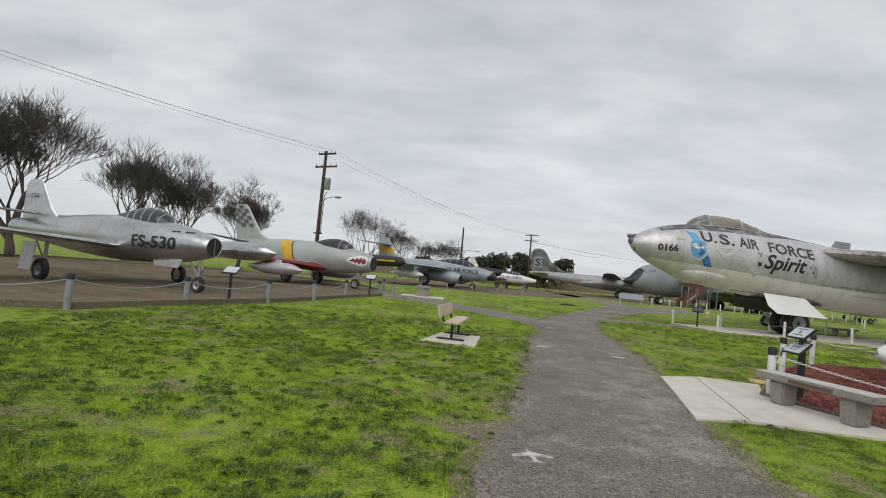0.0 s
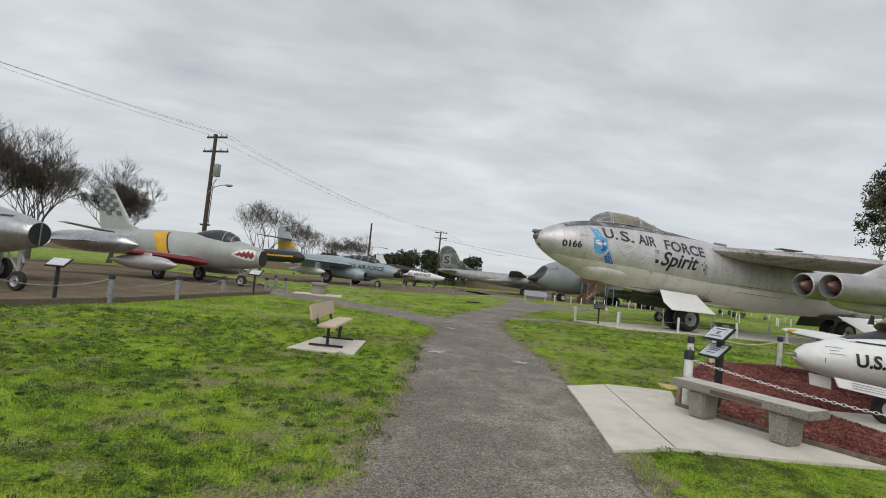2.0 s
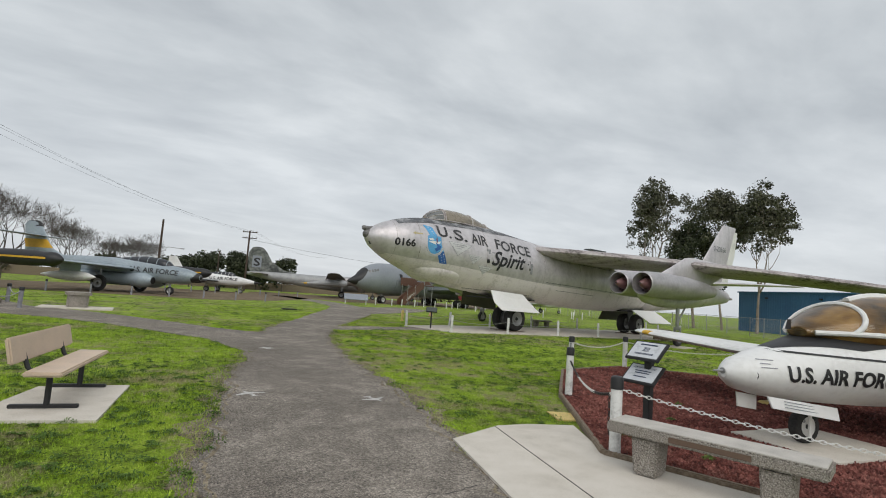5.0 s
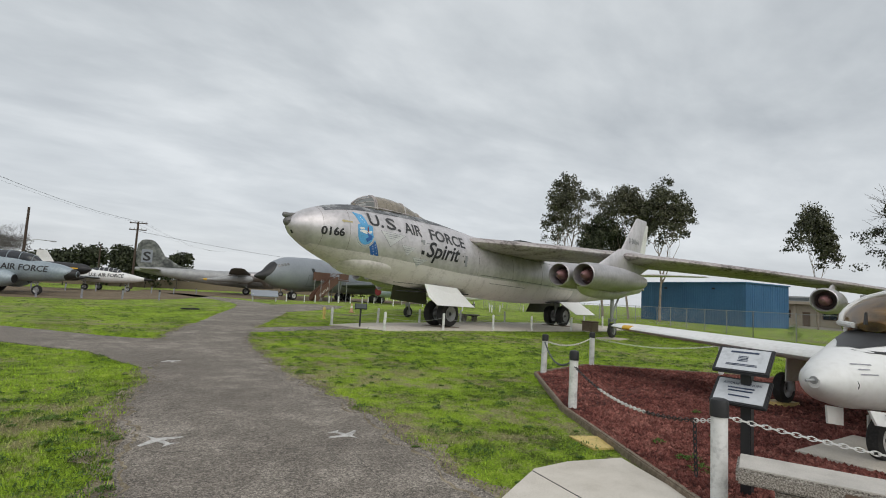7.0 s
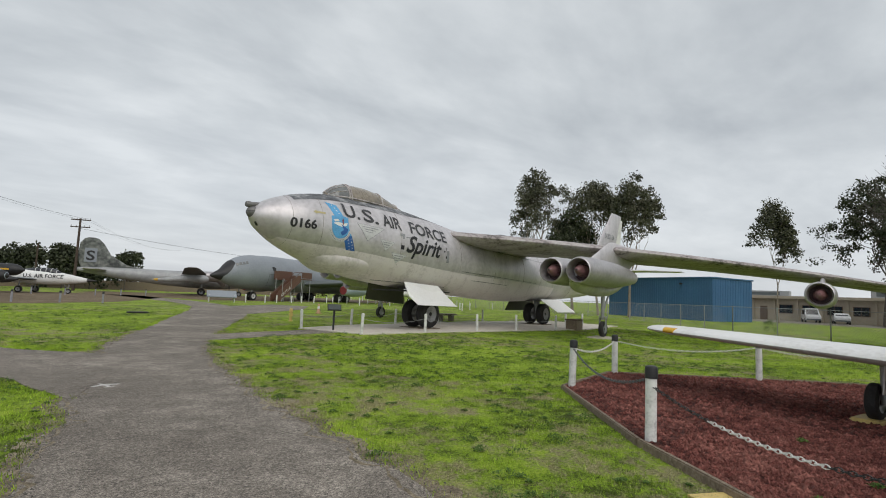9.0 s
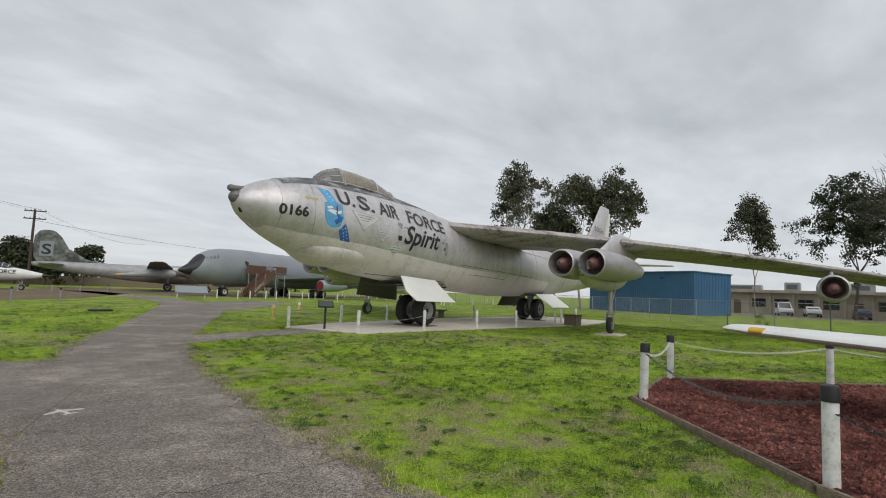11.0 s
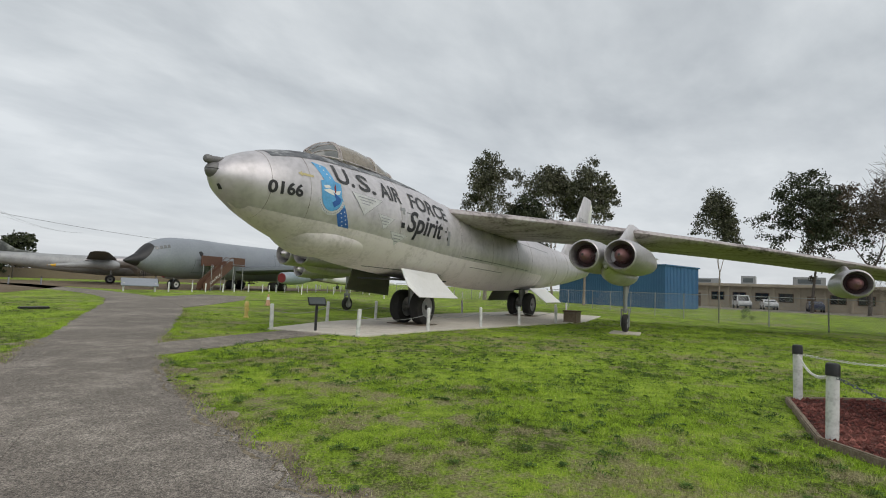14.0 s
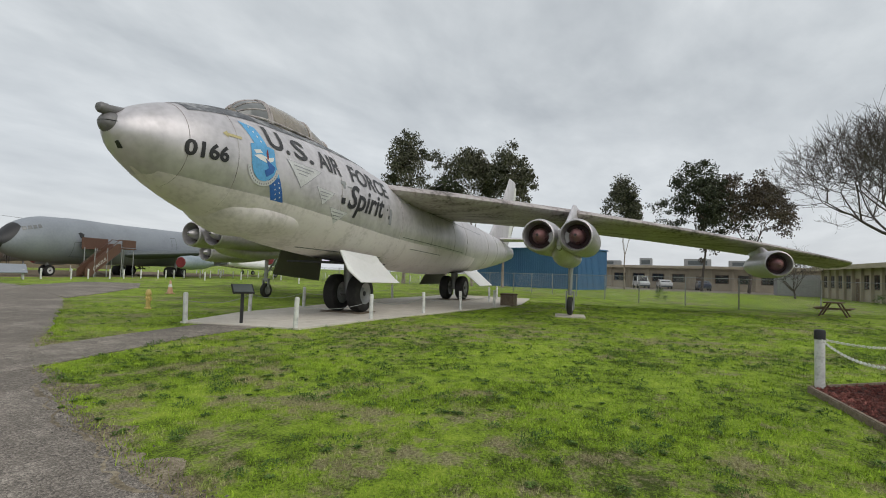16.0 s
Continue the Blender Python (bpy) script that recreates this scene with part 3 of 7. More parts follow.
def slab(name, poly, top, mat, label, category, kind="structure"):
    bm = prism(poly, -0.05, top)
    bmesh.ops.triangulate(bm, faces=[f for f in bm.faces if len(f.verts) > 4])
    return tagged(part(name, bm, mat, smooth=False), label, category, kind=kind)


PATH = L_EDGE + R_EDGE[::-1]
slab("path", PATH, 0.012, M_ASPHALT, "worn grey asphalt footpath with cracks", "path")
SIDE = ragged([(3.2, 16.0), (2.7, 18.6), (1.8, 20.0), (0.56, 22.0), (-0.95, 23.8), (-2.6, 25.0), (-3.4, 27.5), (-6, 34)], 0.08, seed=2) + ragged([(-4.6, 34.5), (-2.4, 29.2), (-0.5, 27.4), (1.0, 25.4), (2.2, 23.6), (3.25, 21.9), (4.4, 20.6), (4.6, 19.0)], 0.08, seed=3)
slab("path_2", SIDE, 0.016, M_ASPHALT, "narrow asphalt side path", "path")
BRANCH = ragged([(6.6, 22.2), (8.3, 22.75), (10.1, 23.35), (12.4, 23.75)], 0.08, seed=4) + ragged([(11.95, 25.15), (9.4, 24.55), (7.8, 24.05)], 0.08, seed=6)
slab("path_3", BRANCH, 0.016, M_ASPHALT, "short asphalt path to the bomber pad", "path")
FARP = [(14.5, 35.8), (17.2, 38.2), (22, 43), (26, 49), (24, 52), (18.2, 47.0)]
slab("path_4", FARP, 0.017, M_ASPHALT, "asphalt path fork in the lawn", "path")

BPAD = [(11.8, 25.75), (12.55, 22.75), (16, 22.75), (26.5, 21.9), (33, 23.4), (33, 28.5), (24, 28.4), (17.7, 27.3), (14.7, 26.9)]
slab("concrete_pad", BPAD, 0.04, M_CONC, "pale concrete pad under the bomber", "concrete pad")
SEATPAD = [(-0.29, 10.93), (0.85, 10.66), (1.11, 12.5), (0.14, 12.55)]
slab("bench_pad", SEATPAD, 0.03, M_CONC, "small concrete pad in the lawn", "concrete pad")
CPAD = [(3.22, 6.17), (3.96, 6.33), (5.02, 6.12), (6.1, 6.0), (5.77, 6.78), (5.30, 8.15), (5.85, 9.15), (5.3, 9.36), (4.87, 9.40), (4.05, 9.08), (3.7, 7.8)]
cpad = slab("bench_slab", CPAD, 0.035, M_CONC, "concrete slab with a diagonal joint", "concrete pad")
part("joint", prism([(4.805, 9.37), (4.815, 9.37), (3.975, 6.335), (3.965, 6.335)], 0.03, 0.0375), M_CRACK, cpad, smooth=False)
MULCH = [(5.27, 8.16), (7.18, 10.76), (9.42, 13.02), (11.72, 13.38), (13.75, 11.25), (15.7, 8.95), (17.9, 4.2), (16, 2.6), (8.5, 2.6), (6.3, 5.7), (5.75, 6.85)]
mulch = slab("mulch_bed", MULCH, 0.055, M_MULCH, "bed of dark red lava rock", "rock bed")
for i, (a, b) in enumerate(zip(MULCH, MULCH[1:] + MULCH[:1])):
    L = math.hypot(b[0] - a[0], b[1] - a[1])
    k = max(1, round(L / 2.4))
    for j in range(k):
        bm = box(L / k - 0.01, 0.06, 0.11, (L * (j + 0.5) / k, 0, 0.025), 0.012)
        bm.transform(place(a[0], a[1], b[0] - a[0], b[1] - a[1]))
        part("timber", bm, M_TIMBER, mulch, smooth=False)
DIRT = [(-9.6, 9.6), (-8.7, 10.2), (-7.65, 10.7), (-6.62, 13.55), (-5.3, 16.6), (-4.6, 19.4), (-3.9, 22.4), (-2.9, 25.8), (-3.6, 31), (-6, 37), (-16, 42), (-26, 34), (-24, 14), (-15, 7)]
dirt = slab("dirt_bed", DIRT, 0.02, M_DIRT, "bare brown dirt bed under parked jets", "dirt bed")
for i, (a, b) in enumerate(zip(DIRT, DIRT[1:] + DIRT[:1])):
    L = math.hypot(b[0] - a[0], b[1] - a[1])
    k = max(1, round(L / 2.8))
    for j in range(k):
        bm = box(L / k - 0.01, 0.12, 0.2, (L * (j + 0.5) / k, 0, 0.05), 0.015)
        bm.transform(place(a[0], a[1], b[0] - a[0], b[1] - a[1]))
        part("timber", bm, M_TIMBER, dirt, smooth=False)


# ---------------------------------------------------------------- the bomber
B_ST = [(0.08, 3.78, 0.07, 0.07), (0.18, 3.753, 0.23, 0.225), (0.32, 3.735, 0.376, 0.366), (0.5, 3.735, 0.512, 0.495), (0.8, 3.717, 0.662, 0.668), (1.4, 3.681, 0.921, 0.916), (2.5, 3.595, 1.118, 1.24), (4.0, 3.477, 1.269, 1.443), (6.0, 3.355, 1.41, 1.566),
        (10.0, 3.032, 1.40, 1.511), (14.0, 2.856, 1.36, 1.53), (18.0, 2.822, 1.22, 1.433), (22.0, 2.822, 1.06, 1.233), (26.0, 2.892, 0.8, 0.963), (29.0, 2.952, 0.55, 0.693), (31.2, 2.972, 0.34, 0.433)]
B_CANOPY = [(2.767, 4.742, 0.1, 0.083), (3.117, 4.782, 0.36, 0.367), (3.617, 4.822, 0.46, 0.547), (4.417, 4.822, 0.499, 0.627), (5.417, 4.802, 0.497, 0.544), (6.417, 4.762, 0.361, 0.28), (7.317, 4.702, 0.15, 0.114)]


def swept(v):
    """Leading edge, height, chord, half thickness of the drooping wing at span place v."""
    t = (v - 1.0) / 16.8
    return 9.05 + 0.743 * (v - 1.0), 4.12 - 0.74 * t - 0.95 * t * t, 6.5 - 3.1 * t, (0.35 - 0.21 * t)


def nacelle(x, y, z, r, length):
    """Open cowl: outer skin, lip and inner duct."""
    prof = [(0.9, 0.70), (0.25, 0.80), (0.0, 0.90), (0.03, 0.98), (0.25, 1.06), (1.2, 1.12), (length * 0.6, 1.05), (length * 0.85, 0.8), (length, 0.55)]
    return loft([(x + a, z, r * b, r * b) for a, b in prof], 32, yc=y, raw=True, cap=True)


def bomber():
    B = thing("jet_bomber", place(8.684, 23.934, 0.99503, 0.0994, 0.0), "large silver swept-wing jet bomber parked on concrete", "airplane")
    hull = Hull(B_ST, -1)
    body = part("fuselage", loft(B_ST, 56, 0.12), M_SILVER2, B)
    # pale belly paint
    def belly(z_of_x, x0, x1, side):
        bm = bmesh.new()
        h = Hull(B_ST, side)
        cols = []
        for x in np.arange(x0, x1 + 0.01, 0.3):
            r = [np.interp(x, h.st[:, 0], h.st[:, k]) for k in (1, 2, 3)]
            zt = z_of_x(x)
            a0 = math.asin(max(-1, min(1, (zt - r[0]) / r[2])))
            col = []
            for i in range(13):
                a = a0 + (-math.pi / 2 - a0) * i / 12
                col.append(bm.verts.new((x, side * (r[1] + 0.008) * math.cos(a), r[0] + (r[2] + 0.008) * math.sin(a))))
            cols.append(col)
        for A, C in zip(cols, cols[1:]):
            for i in range(12):
                bm.faces.new((A[i], A[i + 1], C[i + 1], C[i]))
        return bm
    part("belly_paint", joined([belly(lambda x: np.interp(x, (0.6, 1.8, 3, 4.6, 6.5, 8.2, 10.6, 14, 19), (3.15, 3.0, 2.94, 2.82, 2.66, 2.54, 2.42, 2.36, 2.2)), 0.6, 19, s) for s in (-1, 1)]), M_BELLY, body, "aged white underside paint")
    part("radome", loft([(1.883, 2.929, 0.2, 0.185), (2.183, 2.829, 0.565, 0.353), (2.783, 2.709, 0.843, 0.561), (3.583, 2.629, 0.992, 0.54), (4.483, 2.589, 0.978, 0.528), (5.183, 2.60, 0.7, 0.40), (5.6, 2.62, 0.3, 0.2)], 40, 0.1), M_BELLY, B, "white bulged chin radome")
    part("nose_cap", loft([(0.0, 3.83, 0.03, 0.03), (0.02, 3.83, 0.09, 0.09), (0.07, 3.83, 0.15, 0.15), (0.14, 3.83, 0.185, 0.185), (0.22, 3.83, 0.20, 0.20), (0.44, 3.83, 0.21, 0.21)], 32, raw=True), M_TURRET, B, "dark grey domed nose cap")
    part("cap_seam", pipe([(0.21 - 0.208 * math.cos(a), 0.203 * math.sin(a), 3.85) for a in np.linspace(-1.5, 1.5, 21)], 0.006, 5), M_BLACK, B)
    part("cap_ring", pipe([(0.27 + 0.1 * math.sin(a), 0.225 * math.cos(a), 3.83 + 0.225 * math.sin(a)) for a in np.linspace(0, 2 * math.pi, 33)], 0.014, 6), M_SILVER2, B)
    part("refuelling_receptacle", loft([(-0.06, 4.06, 0.02, 0.02), (-0.045, 4.06, 0.07, 0.07), (0.0, 4.06, 0.098, 0.096), (0.1, 4.06, 0.098, 0.096), (0.11, 4.06, 0.088, 0.085), (0.4, 4.1, 0.088, 0.075), (0.62, 4.2, 0.04, 0.03)], 22, raw=True), M_TURRET, B, "dark round refuelling nozzle")
    part("vent", box(0.15, 0.13, 0.03, (0.265, -0.12, 3.47), 0.008, m=Matrix.Rotation(radians(52), 4, "Y")), M_BLACK, B, smooth=False)
    # dark anti-glare strip over the nose and round the canopy
    bm = bmesh.new()
    cols = []
    for x in np.arange(1.3, 10.0, 0.3):
        r = [np.interp(x, hull.st[:, 0], hull.st[:, k]) for k in (1, 2, 3)]
        w = 0.42 if x < 6.5 else 0.42 - 0.1 * (x - 6.5)
        cols.append([bm.verts.new((x, (r[1] + 0.01) * math.sin(a), r[0] + (r[2] + 0.01) * math.cos(a))) for a in np.linspace(-1, 1, 9) * max(w, 0.08) * 1.6])
    for A, C in zip(cols, cols[1:]):
        for i in range(8):
            bm.faces.new((A[i], A[i + 1], C[i + 1], C[i]))
    part("antiglare_panel", bm, M_GLARE, body, "dull dark flaking anti-glare paint")
    can = part("canopy", loft(B_CANOPY, 32, 0.15), M_CANOPY, B, "hazed brown bubble canopy")
    bm = bmesh.new()
    cst = np.array(smooth_stations(B_CANOPY, 0.1))
    for x in (3.72, 3.80, 5.35, 6.3):
        r = [np.interp(x, cst[:, 0], cst[:, k]) for k in (1, 2, 3)]
        pipe([(x, (r[1] + 0.01) * math.cos(a), r[0] + (r[2] + 0.01) * math.sin(a)) for a in np.linspace(0, math.pi, 15)], 0.035, 6, bm)
    for s in (-1, 1):
        pipe([(x, s * (np.interp(x, cst[:, 0], cst[:, 2]) + 0.012), np.interp(x, cst[:, 0], cst[:, 1]) + 0.05) for x in np.arange(2.9, 7.1, 0.3)], 0.03, 6, bm)
    part("canopy_frame", bm, M_DULL, can, "dull metal canopy frame")
    part("windscreen", loft([(r[0], r[1], r[2] + 0.008, r[3] + 0.008) for r in cst if 2.9 < r[0] < 3.75], 32, raw=True), M_SCREEN, can, "grey flat-paned windscreen")
    bm = bmesh.new()
    pipe([(x, 0, np.interp(x, cst[:, 0], cst[:, 1]) + np.interp(x, cst[:, 0], cst[:, 3]) + 0.01) for x in np.arange(2.9, 3.75, 0.1)], 0.025, 6, bm)
    for a in (0.55, 1.05, math.pi - 1.05, math.pi - 0.55):
        pipe([(x, (np.interp(x, cst[:, 0], cst[:, 2]) + 0.01) * math.cos(a), np.interp(x, cst[:, 0], cst[:, 1]) + (np.interp(x, cst[:, 0], cst[:, 3]) + 0.01) * math.sin(a)) for x in np.arange(2.95, 3.75, 0.1)], 0.018, 6, bm)
    part("windscreen_frame", bm, M_DULL, can)
    # wings
    for s in (-1, 1):
        bm = wing([(swept(v)[0], s * v, *swept(v)[1:]) for v in (0.6, 2.5, 4.5, 6.8, 9, 11.5, 14, 16.5, 17.5, 17.8)])
        for v in bm.verts:
            v.co.z -= 0.06 * (v.co.x - swept(abs(v.co.y))[0])
        part("wing", bm, M_DULL, B, "weathered drooping swept wing")
        # twin pods under a pylon
        y0 = s * 6.58
        lead = swept(6.8)
        pod = part("engine_pod", loft([(9.2, 2.55, 0.35, 0.22), (9.9, 2.52, 0.66, 0.36), (11.5, 2.5, 0.74, 0.42), (13.5, 2.52, 0.6, 0.42), (15.5, 2.62, 0.25, 0.2)], 28, 0.3, yc=y0), M_SILVER2, B, "silver twin jet engine pod")
        for k, dy in enumerate((-0.535, 0.535)):
            # added dark sleeve: shade inside the cowl is put into its colour
            part("intake_duct", loft([(8.78, 2.58, 0.42, 0.42), (8.9, 2.58, 0.395, 0.395), (9.22, 2.58, 0.36, 0.36)], 28, raw=True, yc=y0 + dy, cap=False), M_INTAKE, pod, "dark maroon sleeve painting the shade inside the intake")
            cw = part("cowling", nacelle(8.7, y0 + dy, 2.58, 0.475, 5.6), M_SILVER, pod)
            part("intake_cover", loft([(9.22, 2.58, 0.36, 0.36), (9.24, 2.58, 0.37, 0.37), (9.3, 2.58, 0.34, 0.34)], 24, raw=True, yc=y0 + dy), M_INTAKE, pod, "maroon intake blank")
            part("intake_cone", loft([(8.57, 2.58, 0.05, 0.05), (8.60, 2.58, 0.075, 0.075), (8.74, 2.58, 0.15, 0.15), (8.95, 2.58, 0.215, 0.215), (9.25, 2.58, 0.25, 0.25)], 22, raw=True, yc=y0 + dy), M_CONE if s < 0 else M_SILVER, pod, "bullet cone in the intake")
        for dy in (-0.535, 0.535):
            part("cone_tip", tube((8.56, y0 + dy, 2.58), (8.60, y0 + dy, 2.58), 0.035, seg=12), M_BLACK, pod)
        part("gear_fairing", loft([(9.25, 2.30, 0.06, 0.10), (9.6, 2.16, 0.22, 0.22), (10.4, 2.04, 0.34, 0.26), (11.6, 1.98, 0.38, 0.28), (13.0, 2.05, 0.32, 0.26), (14.4, 2.25, 0.12, 0.12)], 24, 0.2, yc=y0), M_SILVER2, pod, "bulged wheel fairing between the engines")
        part("intake_hole", loft([(9.28, 2.24, 0.07, 0.07), (9.33, 2.24, 0.09, 0.09)], 14, raw=True, yc=y0), M_BLACK, pod)
        part("pylon", wing([(9.9, y0, 2.75, 4.8, 0.16), (11.6, y0, 3.45, 5.0, 0.14), (12.9, y0, 4.02, 4.0, 0.10), (13.35, y0, 4.08, 2.0, 0.04)], True), M_SILVER2, B, "swept engine pylon")
        part("gear_strut", tube((12.4, y0, 2.2), (12.4, y0, 0.75), 0.085, 0.07), M_STEEL, B, "steel outrigger leg")
        part("gear_fork", joined([box(0.14, 0.04, 0.62, (12.42, y0 + d, 0.56), 0.01) for d in (-0.13, 0.13)] + [box(0.16, 0.3, 0.08, (12.42, y0, 0.86), 0.01)]), M_STEEL, B)
        part("drag_brace", tube((12.35, y0, 1.0), (13.3, y0, 2.1), 0.04), M_STEEL, B)
        wheel_parts(B, 12.45, y0, 0.32, 0.18, 0.06, "outrigger_wheel")
        yo = s * 13.7
        out = part("outer_pod", nacelle(15.9, yo, 2.13, 0.48, 5.0), M_SILVER, B, "silver single outer engine pod")
        part("intake_cover", loft([(16.42, 2.13, 0.36, 0.36), (16.45, 2.13, 0.37, 0.37), (16.5, 2.13, 0.34, 0.34)], 24, raw=True, yc=yo), M_INTAKE, out, "maroon intake blank")
        part("intake_cone", loft([(15.77, 2.13, 0.05, 0.05), (15.80, 2.13, 0.075, 0.075), (15.95, 2.13, 0.15, 0.15), (16.15, 2.13, 0.215, 0.215), (16.45, 2.13, 0.25, 0.25)], 18, raw=True, yc=yo), M_CONE if s < 0 else M_SILVER, out)
        # same added sleeve, painting the outer cowl's inner shade
        part("intake_duct", loft([(15.97, 2.13, 0.425, 0.425), (16.1, 2.13, 0.40, 0.40), (16.42, 2.13, 0.365, 0.365)], 28, raw=True, yc=yo, cap=False), M_INTAKE, out, "dark maroon sleeve painting the shade inside the intake")
        part("pylon", wing([(16.9, yo, 2.5, 3.6, 0.12), (18.3, yo, 2.85, 3.2, 0.1), (18.9, yo, 2.95, 2.6, 0.07)], True), M_SILVER2, out)
        part("tailplane", wing([(26.6, s * 0.4, 3.75, 3.1, 0.15), (28.6, s * 3.0, 3.85, 2.2, 0.1), (30.4, s * 5.1, 3.9, 1.5, 0.05)]), M_SILVER2, B)
    part("fin", wing([(23.5, 0, 3.55, 7.2, 0.1), (25.6, 0, 4.0, 5.6, 0.2), (27.6, 0, 5.4, 4.2, 0.17), (30.6, 0, 8.45, 2.2, 0.08), (30.8, 0, 8.55, 1.9, 0.02)], True), M_SILVER2, B, "tall silver swept fin")
    part("rudder", wing([(30.3, 0, 3.9, 1.15, 0.05), (31.6, 0, 6.2, 1.05, 0.05), (32.6, 0, 8.2, 0.5, 0.03)], True), M_OFFWHITE, B)
    bm = text_bmesh("0-20166", 0.55, 1.9)
    bm.transform(Matrix.Translation((28.9, -0.20, 6.35)) @ Matrix.Rotation(math.pi / 2, 4, "X"))
    part("tail_number", bm, M_CHECK, B, smooth=False)
    part("tail_gun", tube((31.0, 0, 2.95), (32.3, 0, 2.9), 0.22, 0.08), M_DULL, B)
    part("antenna_fairing", wing([(14.4, 0, 4.35, 1.2, 0.05), (14.8, 0, 4.78, 0.7, 0.03)], True), M_DULL, B)
    part("antenna_plate", box(1.5, 0.5, 0.05, (15.1, 0, 4.8), 0.02), M_CHECK, B)
    # tandem main gear
    for x, r in ((8.45, 0.60), (18.9, 0.60)):
        part("gear_strut", tube((x, 0, 2.0), (x, 0, 0.7), 0.2, 0.16), M_STEEL, B, "thick steel main gear leg")
        part("wheel_block", box(1.0, 1.5, 0.07, (x, 0, 0.03), 0.01), M_TIMBER, B, "timber planks under the wheels", smooth=False)
        part("axle", tube((x, -0.55, 0.66), (x, 0.55, 0.66), 0.09), M_STEEL, B)
        for y in (-0.42, 0.42):
            wheel_parts(B, x, y, r, 0.42, 0.06, "main_wheel")
        part("wheel_well", box(3.3 if x < 10 else 2.8, 1.5, 0.05, (x - 0.6, 0, np.interp(x, hull.st[:, 0], hull.st[:, 1] - hull.st[:, 3]) + 0.0), 0.01), M_BLACK, B)
    part("gear_door", plate([(6.3, -0.95, 1.95), (8.35, -1.0, 1.85), (8.8, -1.2, 1.35), (9.1, -1.5, 1.02), (6.6, -1.5, 1.06), (6.35, -1.2, 1.4)], 0.03), M_DOORW, B, "white main gear door", smooth=False)
    part("gear_door", plate([(6.2, 0.95, 1.95), (8.35, 1.0, 1.85), (8.95, 1.5, 1.0), (6.55, 1.5, 1.2)], 0.03), M_OLIVE, B, "green inside of the gear door", smooth=False)
    part("gear_door", plate([(17.6, -0.9, 1.5), (20.0, -0.9, 1.52), (21.2, -1.4, 0.8), (18.8, -1.4, 0.8)], 0.03), M_DOORW, B, "white rear gear door", smooth=False)
    part("gear_door", plate([(17.4, 0.9, 1.5), (20.0, 0.9, 1.52), (21.0, 1.4, 0.8), (17.6, 1.4, 0.8)], 0.03), M_OLIVE, B, smooth=False)
    # paint and lettering on the port side
    for word, x0, w in (("U.", 3.0, 0.68), ("S.", 3.84, 0.68), ("AIR", 4.74, 0.92), ("FORCE", 6.14, 2.28)):
        part("lettering", hull.lay(text_bmesh(word, 0.66, w, 0.0, 0.013), x0, 4.06 - 0.069 * (x0 - 3.0), -0.069), M_LETTER, body, "large dark letters of U.S. AIR FORCE", smooth=False)
    part("lettering", hull.lay(text_bmesh("Spirit", 0.92, 2.12, 0.42, 0.02), 5.86, 3.09, -0.035, 0.014), M_BLACK, body, "black script lettering", smooth=False)
    for x0, z0, a, b in ((5.58, 3.15, 0.17, 0.16), (8.14, 3.27, 0.08, 0.07), (8.26, 3.02, 0.08, 0.11), (8.3, 3.36, 0.03, 0.12)):
        part("overpainted_mark", hull.lay(flat_poly([(0, 0), (a, 0), (a, b), (0, b)]), x0, z0, 0, 0.012), M_BLACK, body, smooth=False)
    for x0, z0, a, b in ((8.34, 2.85, 0.16, 0.5), (5.55, 3.66, 0.24, 0.10), (5.66, 3.56, 0.1, 0.12), (5.85, 3.62, 0.5, 0.03)):
        part("overpainted_mark", hull.lay(flat_poly([(0, 0), (a, 0), (a, b), (0, b)]), x0, z0, 0, 0.009), M_PATCH, body, "dull grey overpainted patch", smooth=False)
    part("lettering", hull.lay(text_bmesh("0166", 0.40, 0.85, 0, 0.014), 1.07, 3.47, 0.0), M_BLACK, body, "black nose number 0166", smooth=False)
    part("insignia_band", hull.lay(flat_poly([(0, 1.58), (0.40, 1.52), (1.19, 0.0), (0.82, 0.02)]), 2.35, 2.88, 0, 0.008), M_SKYBLUE, body, "blue star band", smooth=False)
    part("band_tip", hull.lay(flat_poly([(0.575, 0.50), (0.93, 0.50), (1.19, 0.0), (0.82, 0.02)]), 2.35, 2.88, 0, 0.010), M_BLUE, body, "navy band end with white stars", smooth=False)
    for i in range(9):
        bm = flat_poly([(0.026 * math.cos(k * math.pi / 5) * (1 if k % 2 else 0.45), 0.026 * math.sin(k * math.pi / 5) * (1 if k % 2 else 0.45)) for k in range(10)])
        part("star", hull.lay(bm, 3.29 - 0.022 * i + 0.13 * (i % 2), 2.93 + 0.05 * i, 0, 0.013), M_WHITE, body, smooth=False)
    for i in range(4):
        bm = flat_poly([(0.03 * math.cos(k * math.pi / 5) * (1 if k % 2 else 0.45), 0.03 * math.sin(k * math.pi / 5) * (1 if k % 2 else 0.45)) for k in range(10)])
        part("star", hull.lay(bm, 2.78 - 0.07 * i, 4.10 + 0.09 * i, 0, 0.013), M_WHITE, body, smooth=False)
    ex, ez = 2.47, 3.25
    sh = [(0.0, 0.74), (0.16, 0.78), (0.33, 0.75), (0.5, 0.78), (0.66, 0.74)] + [(0.33 + 0.33 * math.cos(a), 0.40 + 0.40 * math.sin(a)) for a in np.linspace(0, -math.pi, 13)]
    part("insignia_shield", hull.lay(flat_poly(sh), ex, ez, 0, 0.012), M_SKYBLUE, body, "blue shield emblem", smooth=False)
